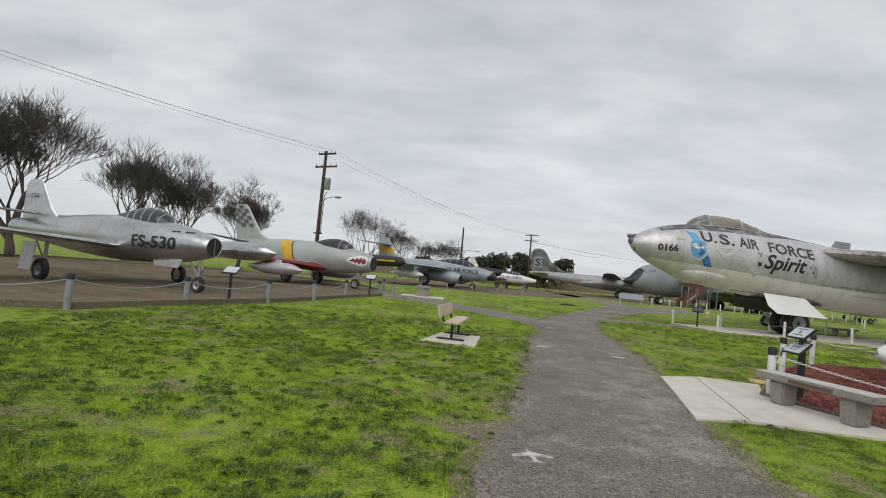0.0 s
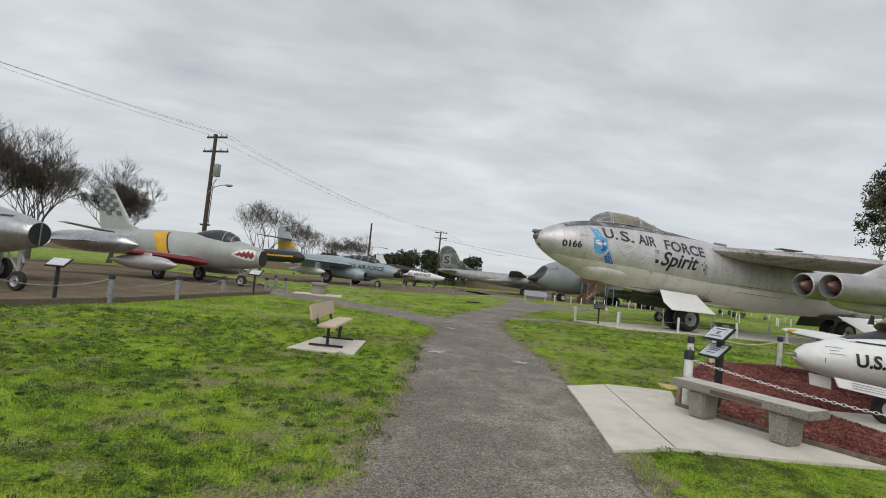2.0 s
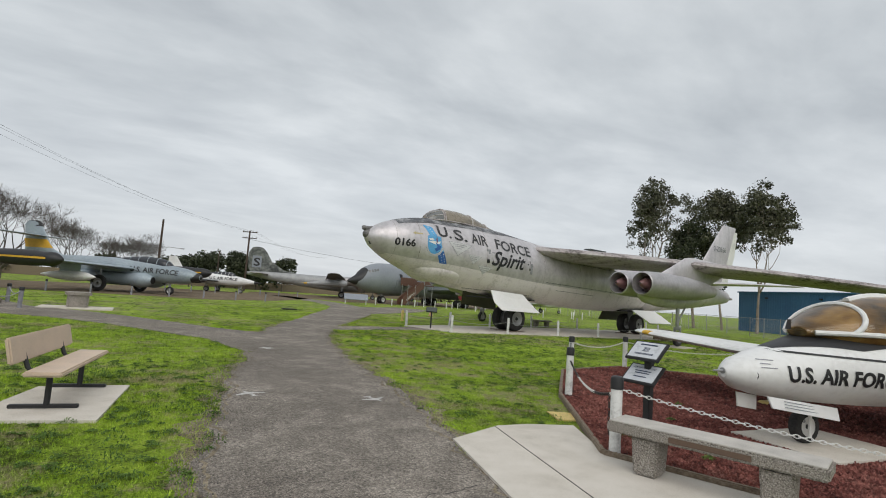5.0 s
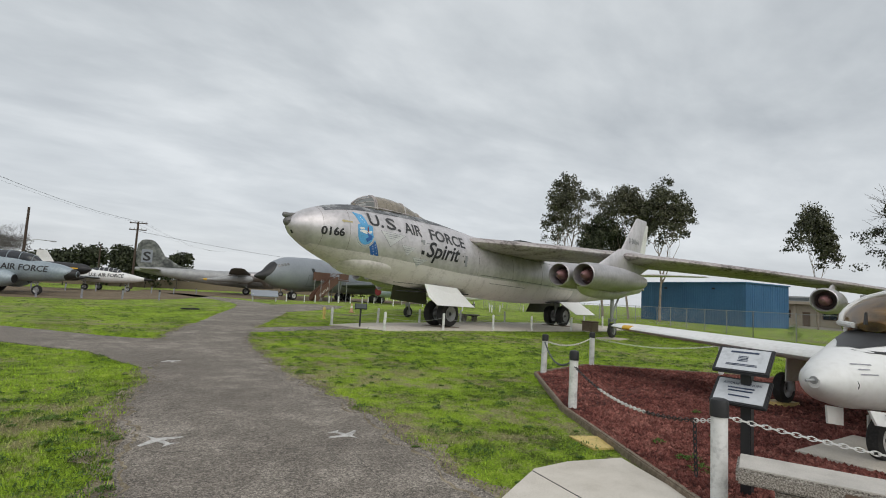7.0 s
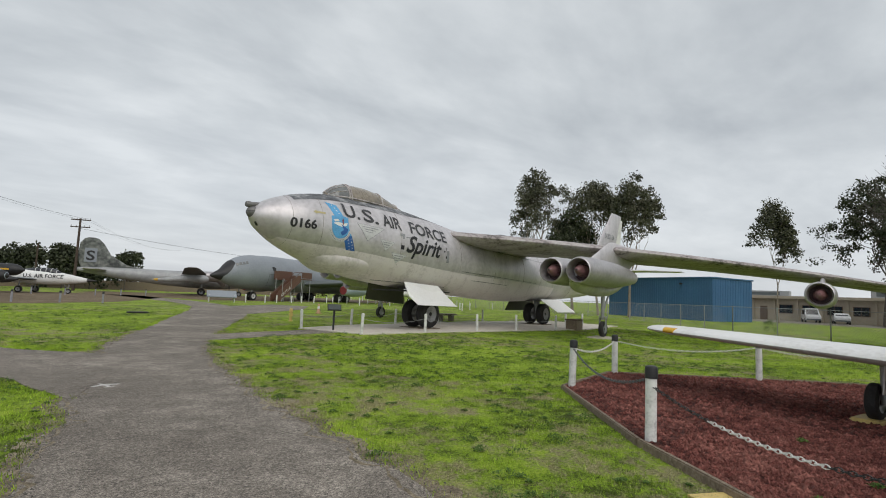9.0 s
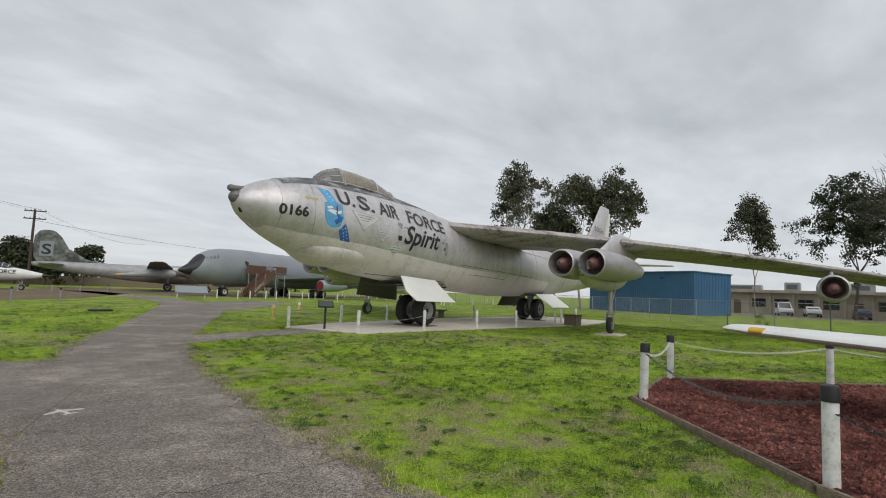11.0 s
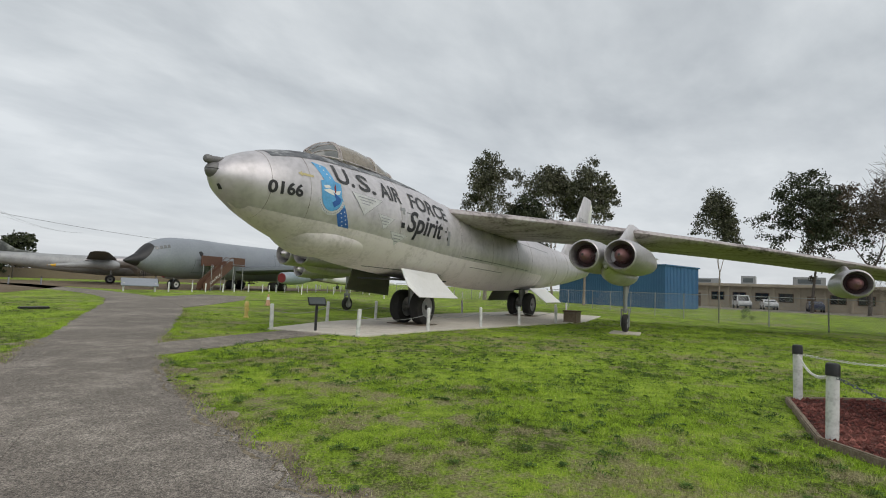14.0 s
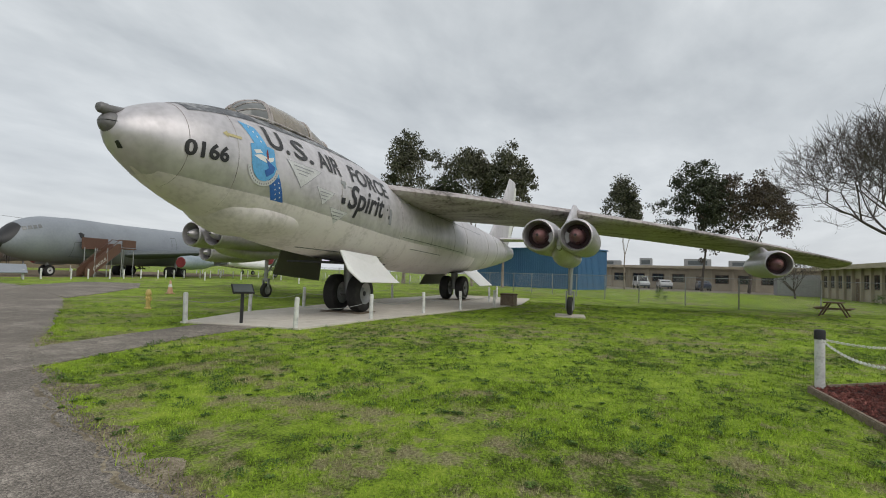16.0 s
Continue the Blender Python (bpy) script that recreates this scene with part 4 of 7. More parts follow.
    part("shield_mark", hull.lay(flat_poly([(0.05, 0.50), (0.22, 0.44), (0.40, 0.40), (0.58, 0.46), (0.62, 0.56), (0.44, 0.52), (0.24, 0.56)]), ex, ez, 0, 0.016), M_OFFWHITE, body, smooth=False)
    part("shield_mark", hull.lay(flat_poly([(0.06, 0.62), (0.24, 0.66), (0.3, 0.60), (0.12, 0.55)]), ex, ez, 0, 0.016), M_OFFWHITE, body, smooth=False)
    part("shield_mark", hull.lay(flat_poly([(0.36, 0.50), (0.64, 0.34), (0.60, 0.22), (0.42, 0.10), (0.34, 0.22), (0.46, 0.30)]), ex, ez, 0, 0.017), M_BLUE, body, smooth=False)
    part("shield_mark", hull.lay(flat_poly([(0.40, 0.62), (0.46, 0.72), (0.46, 0.5), (0.42, 0.46)]), ex, ez, 0, 0.018), M_RED, body, smooth=False)
    part("emblem_scroll", hull.lay(flat_poly([(0.33 + 0.35 * math.cos(a), 0.37 + 0.38 * math.sin(a)) for a in np.linspace(-2.95, -0.19, 15)] + [(0.33 + 0.44 * math.cos(a), 0.37 + 0.48 * math.sin(a)) for a in np.linspace(-0.19, -2.95, 15)]), ex, ez, 0, 0.014), M_FADED, body, smooth=False)
    for a in np.linspace(-2.8, -0.35, 17):
        part("text_bar", hull.lay(flat_poly([(-0.012, -0.016), (0.012, -0.016), (0.012, 0.016), (-0.012, 0.016)]), ex + 0.33 + 0.395 * math.cos(a), ez + 0.37 + 0.43 * math.sin(a), 0, 0.018), M_GPOST, body, smooth=False)
    part("arrow_mark", hull.lay(flat_poly([(0, 0.06), (0.12, 0.13), (0.12, 0.09), (0.46, 0.09), (0.46, 0.03), (0.12, 0.03), (0.12, -0.01)]), 1.80, 3.98, 0, 0.010), M_PALEYEL, body, smooth=False)
    for tri in (((3.5, 3.89), (4.77, 3.82), (3.97, 3.29)), ((4.54, 3.43), (5.28, 3.36), (4.84, 3.0)), ((5.14, 3.0), (5.97, 2.94), (5.49, 2.59))):
        cx, cz = sum(p[0] for p in tri) / 3, sum(p[1] for p in tri) / 3
        part("triangle_edge", hull.lay(flat_poly([(p[0] - cx, p[1] - cz) for p in tri]), cx, cz, 0, 0.006), M_GPOST, body, smooth=False)
        part("warning_triangle", hull.lay(flat_poly([((p[0] - cx) * 0.95, (p[1] - cz) * 0.95) for p in tri]), cx, cz, 0, 0.009), M_FADED, body, "faded pale warning triangle", smooth=False)
        w, top = tri[1][0] - tri[0][0], tri[0][1]
        for k in range(3):
            part("text_bar", hull.lay(flat_poly([(0, 0), (w * (0.56 - 0.16 * k), 0), (w * (0.56 - 0.16 * k), 0.02), (0, 0.02)]), tri[0][0] + w * (0.18 + 0.06 * k), top - 0.11 - 0.085 * k, -0.05, 0.013), M_GPOST, body, smooth=False)
    # skin joints
    for x in (1.15, 2.15, 5.6, 9.4, 12.2, 15.0, 17.0, 21.4, 24.0, 27.0):
        r = [np.interp(x, hull.st[:, 0], hull.st[:, k]) for k in (1, 2, 3)]
        part("panel_joint", pipe([(x, -(r[1] + 0.002) * math.cos(a), r[0] + (r[2] + 0.002) * math.sin(a)) for a in np.linspace(-1.4, 1.4, 21)], 0.008, 4), M_DULL, body)
    for z0, x0, x1 in ((2.55, 9.6, 16.5), (2.2, 10.5, 13.5), (3.7, 12, 20), (1.95, 5.0, 9.0)):
        part("panel_joint", hull.lay(flat_poly([(0, 0), (x1 - x0, -0.03 * (x1 - x0)), (x1 - x0, -0.03 * (x1 - x0) + 0.018), (0, 0.018)]), x0, z0, 0, 0.011), M_CHECK, body, smooth=False)
    return B


bomber()
# ---------------------------------------------------------------- the white trainer by the path
def trainer():
    T = thing("jet_trainer", place(6.8, 7.85, math.cos(radians(-12)), math.sin(radians(-12)), 0.05), "small white twin-seat jet trainer with amber canopy", "airplane")
    st = [(0.0, 0.83, 0.05, 0.05), (0.05, 0.83, 0.12, 0.11), (0.3, 0.835, 0.25, 0.21), (0.9, 0.88, 0.43, 0.33), (1.8, 0.96, 0.65, 0.47), (3.0, 1.0, 0.74, 0.53), (4.5, 1.05, 0.7, 0.55), (6.0, 1.15, 0.42, 0.42), (7.6, 1.25, 0.2, 0.25), (8.6, 1.3, 0.1, 0.14)]
    h = Hull(st, -1)
    body = part("fuselage", loft(st, 48, 0.1), M_WHITE, T)
    bm, cols = bmesh.new(), []
    for x in np.arange(0.62, 2.5, 0.1):
        r = [np.interp(x, h.st[:, 0], h.st[:, k]) for k in (1, 2, 3)]
        w = 0.25 + 0.75 * min(1, (x - 0.6) / 0.9)
        cols.append([bm.verts.new((x, (r[1] + 0.006) * math.sin(a), r[0] + (r[2] + 0.006) * math.cos(a))) for a in np.linspace(-1, 1, 15) * w])
    for A, C in zip(cols, cols[1:]):
        for i in range(14):
            bm.faces.new((A[i], A[i + 1], C[i + 1], C[i]))
    part("antiglare_panel", bm, M_BLACK, body, "matt black anti-glare nose panel")
    part("pitot", joined([tube((-0.14, 0.0, 0.85), (0.02, 0.0, 0.85), 0.010, 0.016), tube((-0.01, 0.0, 0.85), (0.06, 0.0, 0.85), 0.035)]), M_STEEL, T)
    part("landing_light", h.lay(flat_poly([(0.06 * math.cos(a), 0.065 * math.sin(a)) for a in np.linspace(0, 2 * math.pi, 19)[:-1]]), 0.20, 0.83, 0, 0.010, 0.05), M_DCANOPY, body, "round dark nose light")
    cst = [(1.15, 1.34, 0.12, 0.05), (1.6, 1.36, 0.46, 0.26), (2.2, 1.36, 0.60, 0.44), (3.1, 1.38, 0.62, 0.46), (3.9, 1.40, 0.5, 0.34), (4.7, 1.42, 0.2, 0.12)]
    can = part("canopy", loft(cst, 32, 0.15), M_AMBERIN, T, "amber sun-tinted bubble canopy")
    cs = np.array(smooth_stations(cst, 0.1))
    bm = bmesh.new()
    for x, rake in ((1.5, 0.32), (3.6, -0.1)):
        pts = []
        for a in np.linspace(0, math.pi, 21):
            xx = x + rake * math.sin(a)
            r = [np.interp(xx, cs[:, 0], cs[:, k]) for k in (1, 2, 3)]
            pts.append((xx, (r[1] + 0.015) * math.cos(a), r[0] + (r[2] + 0.015) * math.sin(a)))
        pipe(pts, 0.03, 8, bm)
    for s in (-1, 1):
        pipe([(x, s * (np.interp(x, cs[:, 0], cs[:, 2]) + 0.02), np.interp(x, cs[:, 0], cs[:, 1]) + 0.0) for x in np.arange(1.2, 4.7, 0.1)], 0.03, 8, bm)
    pipe([(x, 0, np.interp(x, cs[:, 0], cs[:, 1]) + np.interp(x, cs[:, 0], cs[:, 3]) + 0.01) for x in np.arange(2.0, 4.6, 0.1)], 0.045, 8, bm)
    part("canopy_frame", bm, M_WHITE, can, "white canopy frame")
    part("glass", loft([(a, b, c + 0.012, d + 0.012) for a, b, c, d in cst], 32, 0.15), glass_mat(), can, "clear canopy glass").visible_shadow = False
    for s in (-1, 1):
        part("wing", wing([(2.75, s * 0.6, 0.82, 2.1, 0.14), (2.85, s * 4.7, 0.98, 1.45, 0.085), (2.95, s * 5.05, 1.0, 1.2, 0.06), (3.1, s * 5.15, 1.0, 0.8, 0.02)]), M_WHITE, T, "straight white wing")
        part("wing_stripe", wing([(2.83, s * 4.5, 0.985, 0.34, 0.055), (2.84, s * 4.68, 0.99, 0.34, 0.055)]), M_YELLOW, T)
        part("intake", loft([(2.5, 0.92, 0.2, 0.22), (2.52, 0.92, 0.25, 0.27), (3.5, 0.95, 0.34, 0.33), (5.5, 1.0, 0.3, 0.3), (5.9, 1.02, 0.2, 0.2)], 20, raw=True, yc=s * 0.72), M_WHITE, T)
        part("tailplane", wing([(7.3, s * 0.1, 1.95, 1.2, 0.06), (7.6, s * 2.1, 1.95, 0.75, 0.03)]), M_WHITE, T)
        part("gear_strut", tube((3.6, s * 2.0, 0.85), (3.6, s * 2.0, 0.24), 0.05), M_STEEL, T)
        part("gear_door", plate([(3.3, s * 1.9, 0.85), (3.9, s * 1.9, 0.85), (3.85, s * 1.95, 0.4), (3.35, s * 1.95, 0.4)], 0.02), M_WHITE, T, smooth=False)
        wheel_parts(T, 3.6, s * 2.1, 0.24, 0.14, 0.03, "main_wheel")
        part("wheel_chock", box(0.5, 0.35, 0.1, (3.6, s * 2.15, 0.0), 0.02), M_HYDRANT, T, "yellow wheel block", smooth=False)
    part("fin", wing([(6.6, 0, 1.4, 2.0, 0.07), (7.6, 0, 2.78, 1.0, 0.04)], True), M_WHITE, T)
    part("nose_strut", tube((1.15, 0, 0.6), (1.27, 0, 0.2), 0.035), M_STEEL, T)
    part("nose_fork", joined([box(0.05, 0.02, 0.34, (1.25, d, 0.28), 0.005) for d in (-0.09, 0.09)]), M_OFFWHITE, T, smooth=False)
    wheel_parts(T, 1.27, 0, 0.2, 0.12, 0.03, "nose_wheel", M_OFFWHITE)
    part("gear_door", plate([(0.35, -0.26, 0.62), (1.38, -0.30, 0.50), (1.38, -0.33, 0.36), (0.38, -0.30, 0.50)], 0.018), M_WHITE, T, "white nose gear door with stencil bars", smooth=False)
    part("gear_door", plate([(0.2, 0.0, 0.62), (0.5, 0.0, 0.58), (0.5, 0.0, 0.42), (0.22, 0.0, 0.46)], 0.018), M_OFFWHITE, T, smooth=False)
    for k in range(3):
        part("stencil_bar", box(0.6, 0.004, 0.007, (0.85, -0.302 - 0.008 * k, 0.535 - 0.03 * k), m=Matrix.Rotation(0.13, 4, "Y")), M_GREY, T, smooth=False)
    part("lettering", h.lay(text_bmesh("U.S. AIR FORCE", 0.225, 1.36, 0, 0.008), 0.57, 0.80, -0.01, 0.006, 0.05), M_BLACK, body, "black letters U.S. AIR FORCE", smooth=False)
    part("trim_line", h.lay(flat_poly([(0, 0), (1.9, -0.05), (1.9, -0.075), (0.05, -0.02)]), 0.55, 1.12, 0, 0.006, 0.05), M_BLACK, body, smooth=False)
    part("trim_band", h.lay(flat_poly([(0, 0), (0.14, 0.0), (0.14, 0.35), (0.08, 0.35)]), 2.6, 0.72, 0, 0.006, 0.05), M_BLACK, body, smooth=False)
    part("trim_band", h.lay(flat_poly([(0, 0), (0.12, 0.0), (0.12, 0.2), (0, 0.2)]), 2.62, 1.07, 0, 0.008, 0.05), M_YELLOW, body, smooth=False)
    for x, z, w in ((0.3, 1.0, 0.16), (0.31, 0.96, 0.1), (0.3, 0.92, 0.16), (1.95, 1.22, 0.42), (1.96, 1.18, 0.42), (1.97, 1.14, 0.3)):
        part("stencil_bar", h.lay(flat_poly([(0, 0), (w, 0), (w, 0.009), (0, 0.009)]), x, z, 0, 0.006, 0.05), M_GPOST, body, smooth=False)
    part("aerial", wing([(0.95, 0, 1.36, 0.1, 0.01), (0.99, 0, 1.48, 0.05, 0.008)], True), M_BLACK, T)


def glass_mat():
    m = bpy.data.materials.get("clear_canopy_glass")
    if not m:
        m = bpy.data.materials.new("clear_canopy_glass")
        m.use_nodes = True
        n, l = m.node_tree.nodes, m.node_tree.links
        n.clear()
        o = n.new("ShaderNodeOutputMaterial"); mx = n.new("ShaderNodeMixShader"); fr = n.new("ShaderNodeFresnel")
        a = n.new("ShaderNodeBsdfTransparent"); g = n.new("ShaderNodeBsdfGlossy")
        a.inputs[0].default_value = (0.95, 0.86, 0.7, 1); g.inputs["Roughness"].default_value = 0.04
        l.new(fr.outputs[0], mx.inputs[0]); l.new(a.outputs[0], mx.inputs[1]); l.new(g.outputs[0], mx.inputs[2]); l.new(mx.outputs[0], o.inputs[0])
    return m


trainer()
slab("wheel_pad", [(7.45, 7.0), (8.9, 6.8), (9.1, 8.0), (7.6, 8.2)], 0.085, M_CONC, "thin concrete pad in the rock bed", "concrete pad")


# ---------------------------------------------------------------- the jets across the lawn
def small_jet(name, m, label, st, mat, wings, tails, fin, canopy, gear, canopy_mat=None, wing_mat=None, extra=None, bars=5):
    J = thing(name, m, label, "airplane")
    body = part("fuselage", loft(st, 36, 0.3), mat, J)
    for s in (-1, 1):
        part("wing", wing([(a, s * y, z, c, t) for a, y, z, c, t in wings]), wing_mat or mat, J)
        part("tailplane", wing([(a, s * y, z, c, t) for a, y, z, c, t in tails]), mat, J)
    part("fin", wing([(a, 0, z, c, t) for a, z, c, t in fin], True), mat, J)
    can = part("canopy", loft(canopy, 28, 0.15), canopy_mat or M_DCANOPY, J, "dark cockpit canopy")
    cs = np.array(smooth_stations(canopy, 0.1))
    bm = bmesh.new()
    lo, hi = canopy[1][0], canopy[-2][0]
    for x in np.linspace(lo, hi, 6)[:bars]:
        r = [np.interp(x, cs[:, 0], cs[:, k]) for k in (1, 2, 3)]
        pipe([(x, (r[1] + 0.008) * math.cos(a), r[0] + (r[2] + 0.008) * math.sin(a)) for a in np.linspace(0, math.pi, 13)], 0.022, 6, bm)
    part("canopy_frame", bm, mat, can)
    for i, (x, y, r, w, top) in enumerate(gear):
        part("gear_strut", tube((x, y, top), (x, y, r), 0.055), M_STEEL, J)
        part("drag_brace", tube((x, y, r + 0.25), (x + 0.6, y, top), 0.025), M_STEEL, J)
        wheel_parts(J, x, y + (0.0 if y == 0 else math.copysign(0.1, y)), r, w, 0.02, "nose_wheel" if y == 0 else "main_wheel")
    if extra:
        extra(J, body, Hull(st, 1))
    return J


def fighter_a_extra(J, body, h):
    part("intake_lip", loft([(-0.02, 1.60, 0.29, 0.29), (-0.06, 1.60, 0.32, 0.32), (0.0, 1.60, 0.352, 0.352), (0.15, 1.60, 0.39, 0.39)], 32, raw=True, cap=False), M_JET, body)
    # flat black disc paints the shade inside the open intake
    part("intake_duct", loft([(-0.05, 1.60, 0.305, 0.305), (-0.045, 1.60, 0.305, 0.305)], 32, raw=True), M_BLACK, body, "black disc painting the shade of the open nose intake")
    part("intake_splitter", box(0.05, 0.03, 0.60, (-0.06, 0, 1.60), 0.01), M_JET, body)
    part("lettering", h.lay(text_bmesh("FS-530", 0.56, 1.95, 0, 0.014), 3.05, 1.42, 0, 0.01, flip=True), M_BLACK, body, "dark code letters FS-530", smooth=False)
    bm = text_bmesh("11530", 0.26, 0.8)
    bm.transform(Matrix.Translation((10.7, 0.085, 3.0)) @ Matrix.Rotation(math.pi, 4, "Z") @ Matrix.Rotation(math.pi / 2, 4, "X"))
    part("tail_number", bm, M_BLACK, J, smooth=False)
    part("panel", h.lay(flat_poly([(0, 0), (1.1, 0), (1.1, 0.5), (0, 0.5)]), 4.9, 1.75, 0, 0.006), M_OLDSILVER, body, smooth=False)
    for k in range(2):
        part("gun_port", h.lay(flat_poly([(0, 0), (0.32, 0), (0.32, 0.05), (0, 0.05)]), 0.6 + 0.5 * k, 2.0, 0, 0.006), M_BLACK, body, smooth=False)
    part("gear_door", plate([(4.3, 2.95, 1.25), (5.0, 2.95, 1.25), (4.95, 3.05, 0.35), (4.35, 3.05, 0.35)], 0.03), M_SILVER, J, smooth=False)
    part("gear_door", plate([(1.0, 0.3, 1.1), (2.4, 0.3, 1.05), (2.3, 0.35, 0.8), (1.1, 0.35, 0.8)], 0.03), M_SILVER, J, smooth=False)
    part("wheel_block", box(0.9, 0.5, 0.08, (4.6, 2.75, 0.0), 0.01), M_TIMBER, J, smooth=False)
    for s in (-1, 1):
        part("tip_tank", loft([(2.3, 1.62, 0.03, 0.03), (2.7, 1.62, 0.28, 0.28), (3.6, 1.62, 0.40, 0.40), (5.2, 1.62, 0.40, 0.40), (6.4, 1.62, 0.24, 0.24), (7.0, 1.62, 0.04, 0.04)], 28, 0.2, yc=s * 5.75), M_JET, J, "bare metal wingtip fuel tank")
    part("nose_link", pipe([(0.55, 0, 1.2), (0.35, 0, 0.8), (0.5, 0, 0.35)], 0.03), M_STEEL, J)


A_ST = [(-0.02, 1.60, 0.34, 0.34), (0.5, 1.61, 0.46, 0.47), (1.6, 1.63, 0.63, 0.67), (3.2, 1.66, 0.74, 0.80), (5.0, 1.68, 0.75, 0.82), (7.0, 1.70, 0.66, 0.72), (9.0, 1.72, 0.5, 0.54), (11.3, 1.75, 0.33, 0.35)]
small_jet("straight_wing_fighter", place(-7.75, 17.2, -0.92, 0.392), "silver straight-wing jet fighter with nose intake on dirt", A_ST, M_JET,
          [(3.7, 0.5, 1.35, 2.6, 0.14), (4.2, 5.3, 1.62, 1.4, 0.07), (4.4, 5.55, 1.63, 1.0, 0.02)], [(9.7, 0.2, 2.35, 1.2, 0.06), (10.0, 2.3, 2.4, 0.8, 0.04)],
          [(8.0, 1.9, 3.0, 0.08), (9.0, 2.6, 2.0, 0.08), (9.7, 3.55, 1.25, 0.06), (9.95, 3.8, 0.75, 0.03)],
          [(2.0, 2.25, 0.1, 0.05), (2.35, 2.28, 0.34, 0.32), (2.9, 2.30, 0.40, 0.50), (3.6, 2.32, 0.38, 0.48), (4.4, 2.36, 0.28, 0.28), (5.2, 2.38, 0.1, 0.08)],
          [(0.5, 0.0, 0.27, 0.16, 1.2), (4.6, -2.5, 0.36, 0.2, 1.3), (4.6, 2.5, 0.36, 0.2, 1.3)], extra=fighter_a_extra)


def shark_extra(J, body, h):
    part("intake_lip", loft([(-0.03, 1.48, 0.30, 0.36), (-0.1, 1.48, 0.33, 0.40), (0.0, 1.48, 0.38, 0.45), (0.2, 1.48, 0.40, 0.48)], 32, raw=True, cap=False), M_PALEJET, body)
    # black disc before the lip, painted shade of the nose opening
    part("intake_duct", loft([(-0.104, 1.48, 0.325, 0.395), (-0.09, 1.48, 0.325, 0.395)], 28, raw=True), M_BLACK, body, "black disc painting the shade of the open nose intake")
    for s in (-1, 1):
        hs = Hull([tuple(r) for r in F_ST], s)
        part("mouth", hs.lay(flat_poly([(0, 0.0), (0.05, 0.36), (0.5, 0.42), (1.0, 0.30), (1.3, 0.12), (1.0, 0.0), (0.5, -0.12), (0.1, -0.12)]), 0.06, 1.45, 0, 0.008, 0.08), M_WHITE, body, "painted mouth with white teeth", smooth=False)
        part("mouth_red", hs.lay(flat_poly([(0.04, 0.1), (0.1, 0.18), (0.2, 0.32), (0.28, 0.2), (0.4, 0.35), (0.5, 0.2), (0.62, 0.33), (0.7, 0.18), (0.85, 0.27), (0.95, 0.16), (1.15, 0.14), (0.95, 0.06), (0.8, 0.08), (0.7, 0.0), (0.58, 0.07), (0.45, -0.05), (0.34, 0.06), (0.2, -0.06), (0.12, 0.04)]), 0.06, 1.45, 0, 0.014, 0.08), M_RED, body, smooth=False)
        part("body_band", hs.lay(flat_poly([(0, -0.1), (0.75, -0.1), (1.0, 0.5), (1.5, 1.1), (0.5, 1.1), (0.2, 0.5)]), 5.0, 1.4, 0, 0.01, 0.1), M_YELLOW, body, "yellow band edged in black", smooth=False)
        part("band_edge", hs.lay(flat_poly([(-0.06, -0.1), (0.02, -0.1), (0.22, 0.5), (0.52, 1.1), (0.44, 1.1), (0.14, 0.5)]), 5.0, 1.4, 0, 0.012, 0.1), M_BLACK, body, smooth=False)
        part("wing_root", wing([(2.7, s * 0.45, 1.02, 3.7, 0.26), (3.3, s * 0.9, 1.08, 3.1, 0.2), (4.9, s * 3.0, 1.24, 2.4, 0.15)]), M_RED, J, "dark red wing root")
        part("drop_tank", loft([(2.6, 0.78, 0.03, 0.03), (3.2, 0.78, 0.25, 0.25), (4.4, 0.78, 0.33, 0.33), (5.6, 0.78, 0.28, 0.28), (6.6, 0.78, 0.05, 0.05)], 24, 0.2, yc=s * 2.5), M_SILVER, J)
        part("tank_pylon", wing([(4.0, s * 2.5, 0.95, 1.6, 0.05), (4.2, s * 2.5, 1.25, 1.6, 0.05)], True), M_SILVER, J)
    for i in range(4):
        for j in range(6):
            if (i + j) % 2 == 0:
                z = 3.1 + 0.23 * j
                x = 8.75 + 0.62 * (z - 2.6) + 0.36 * i
                part("check", plate([(x, 0.10, z), (x + 0.36, 0.10, z), (x + 0.48, 0.09, z + 0.23), (x + 0.14, 0.09, z + 0.23)], 0.012), M_CHECK, J, smooth=False)


F_ST = [(-0.03, 1.48, 0.37, 0.44), (0.4, 1.5, 0.46, 0.54), (1.4, 1.56, 0.58, 0.7), (3.0, 1.62, 0.68, 0.82), (5.0, 1.66, 0.72, 0.84), (7.0, 1.72, 0.66, 0.76), (9.0, 1.82, 0.5, 0.58), (10.6, 1.9, 0.36, 0.4)]
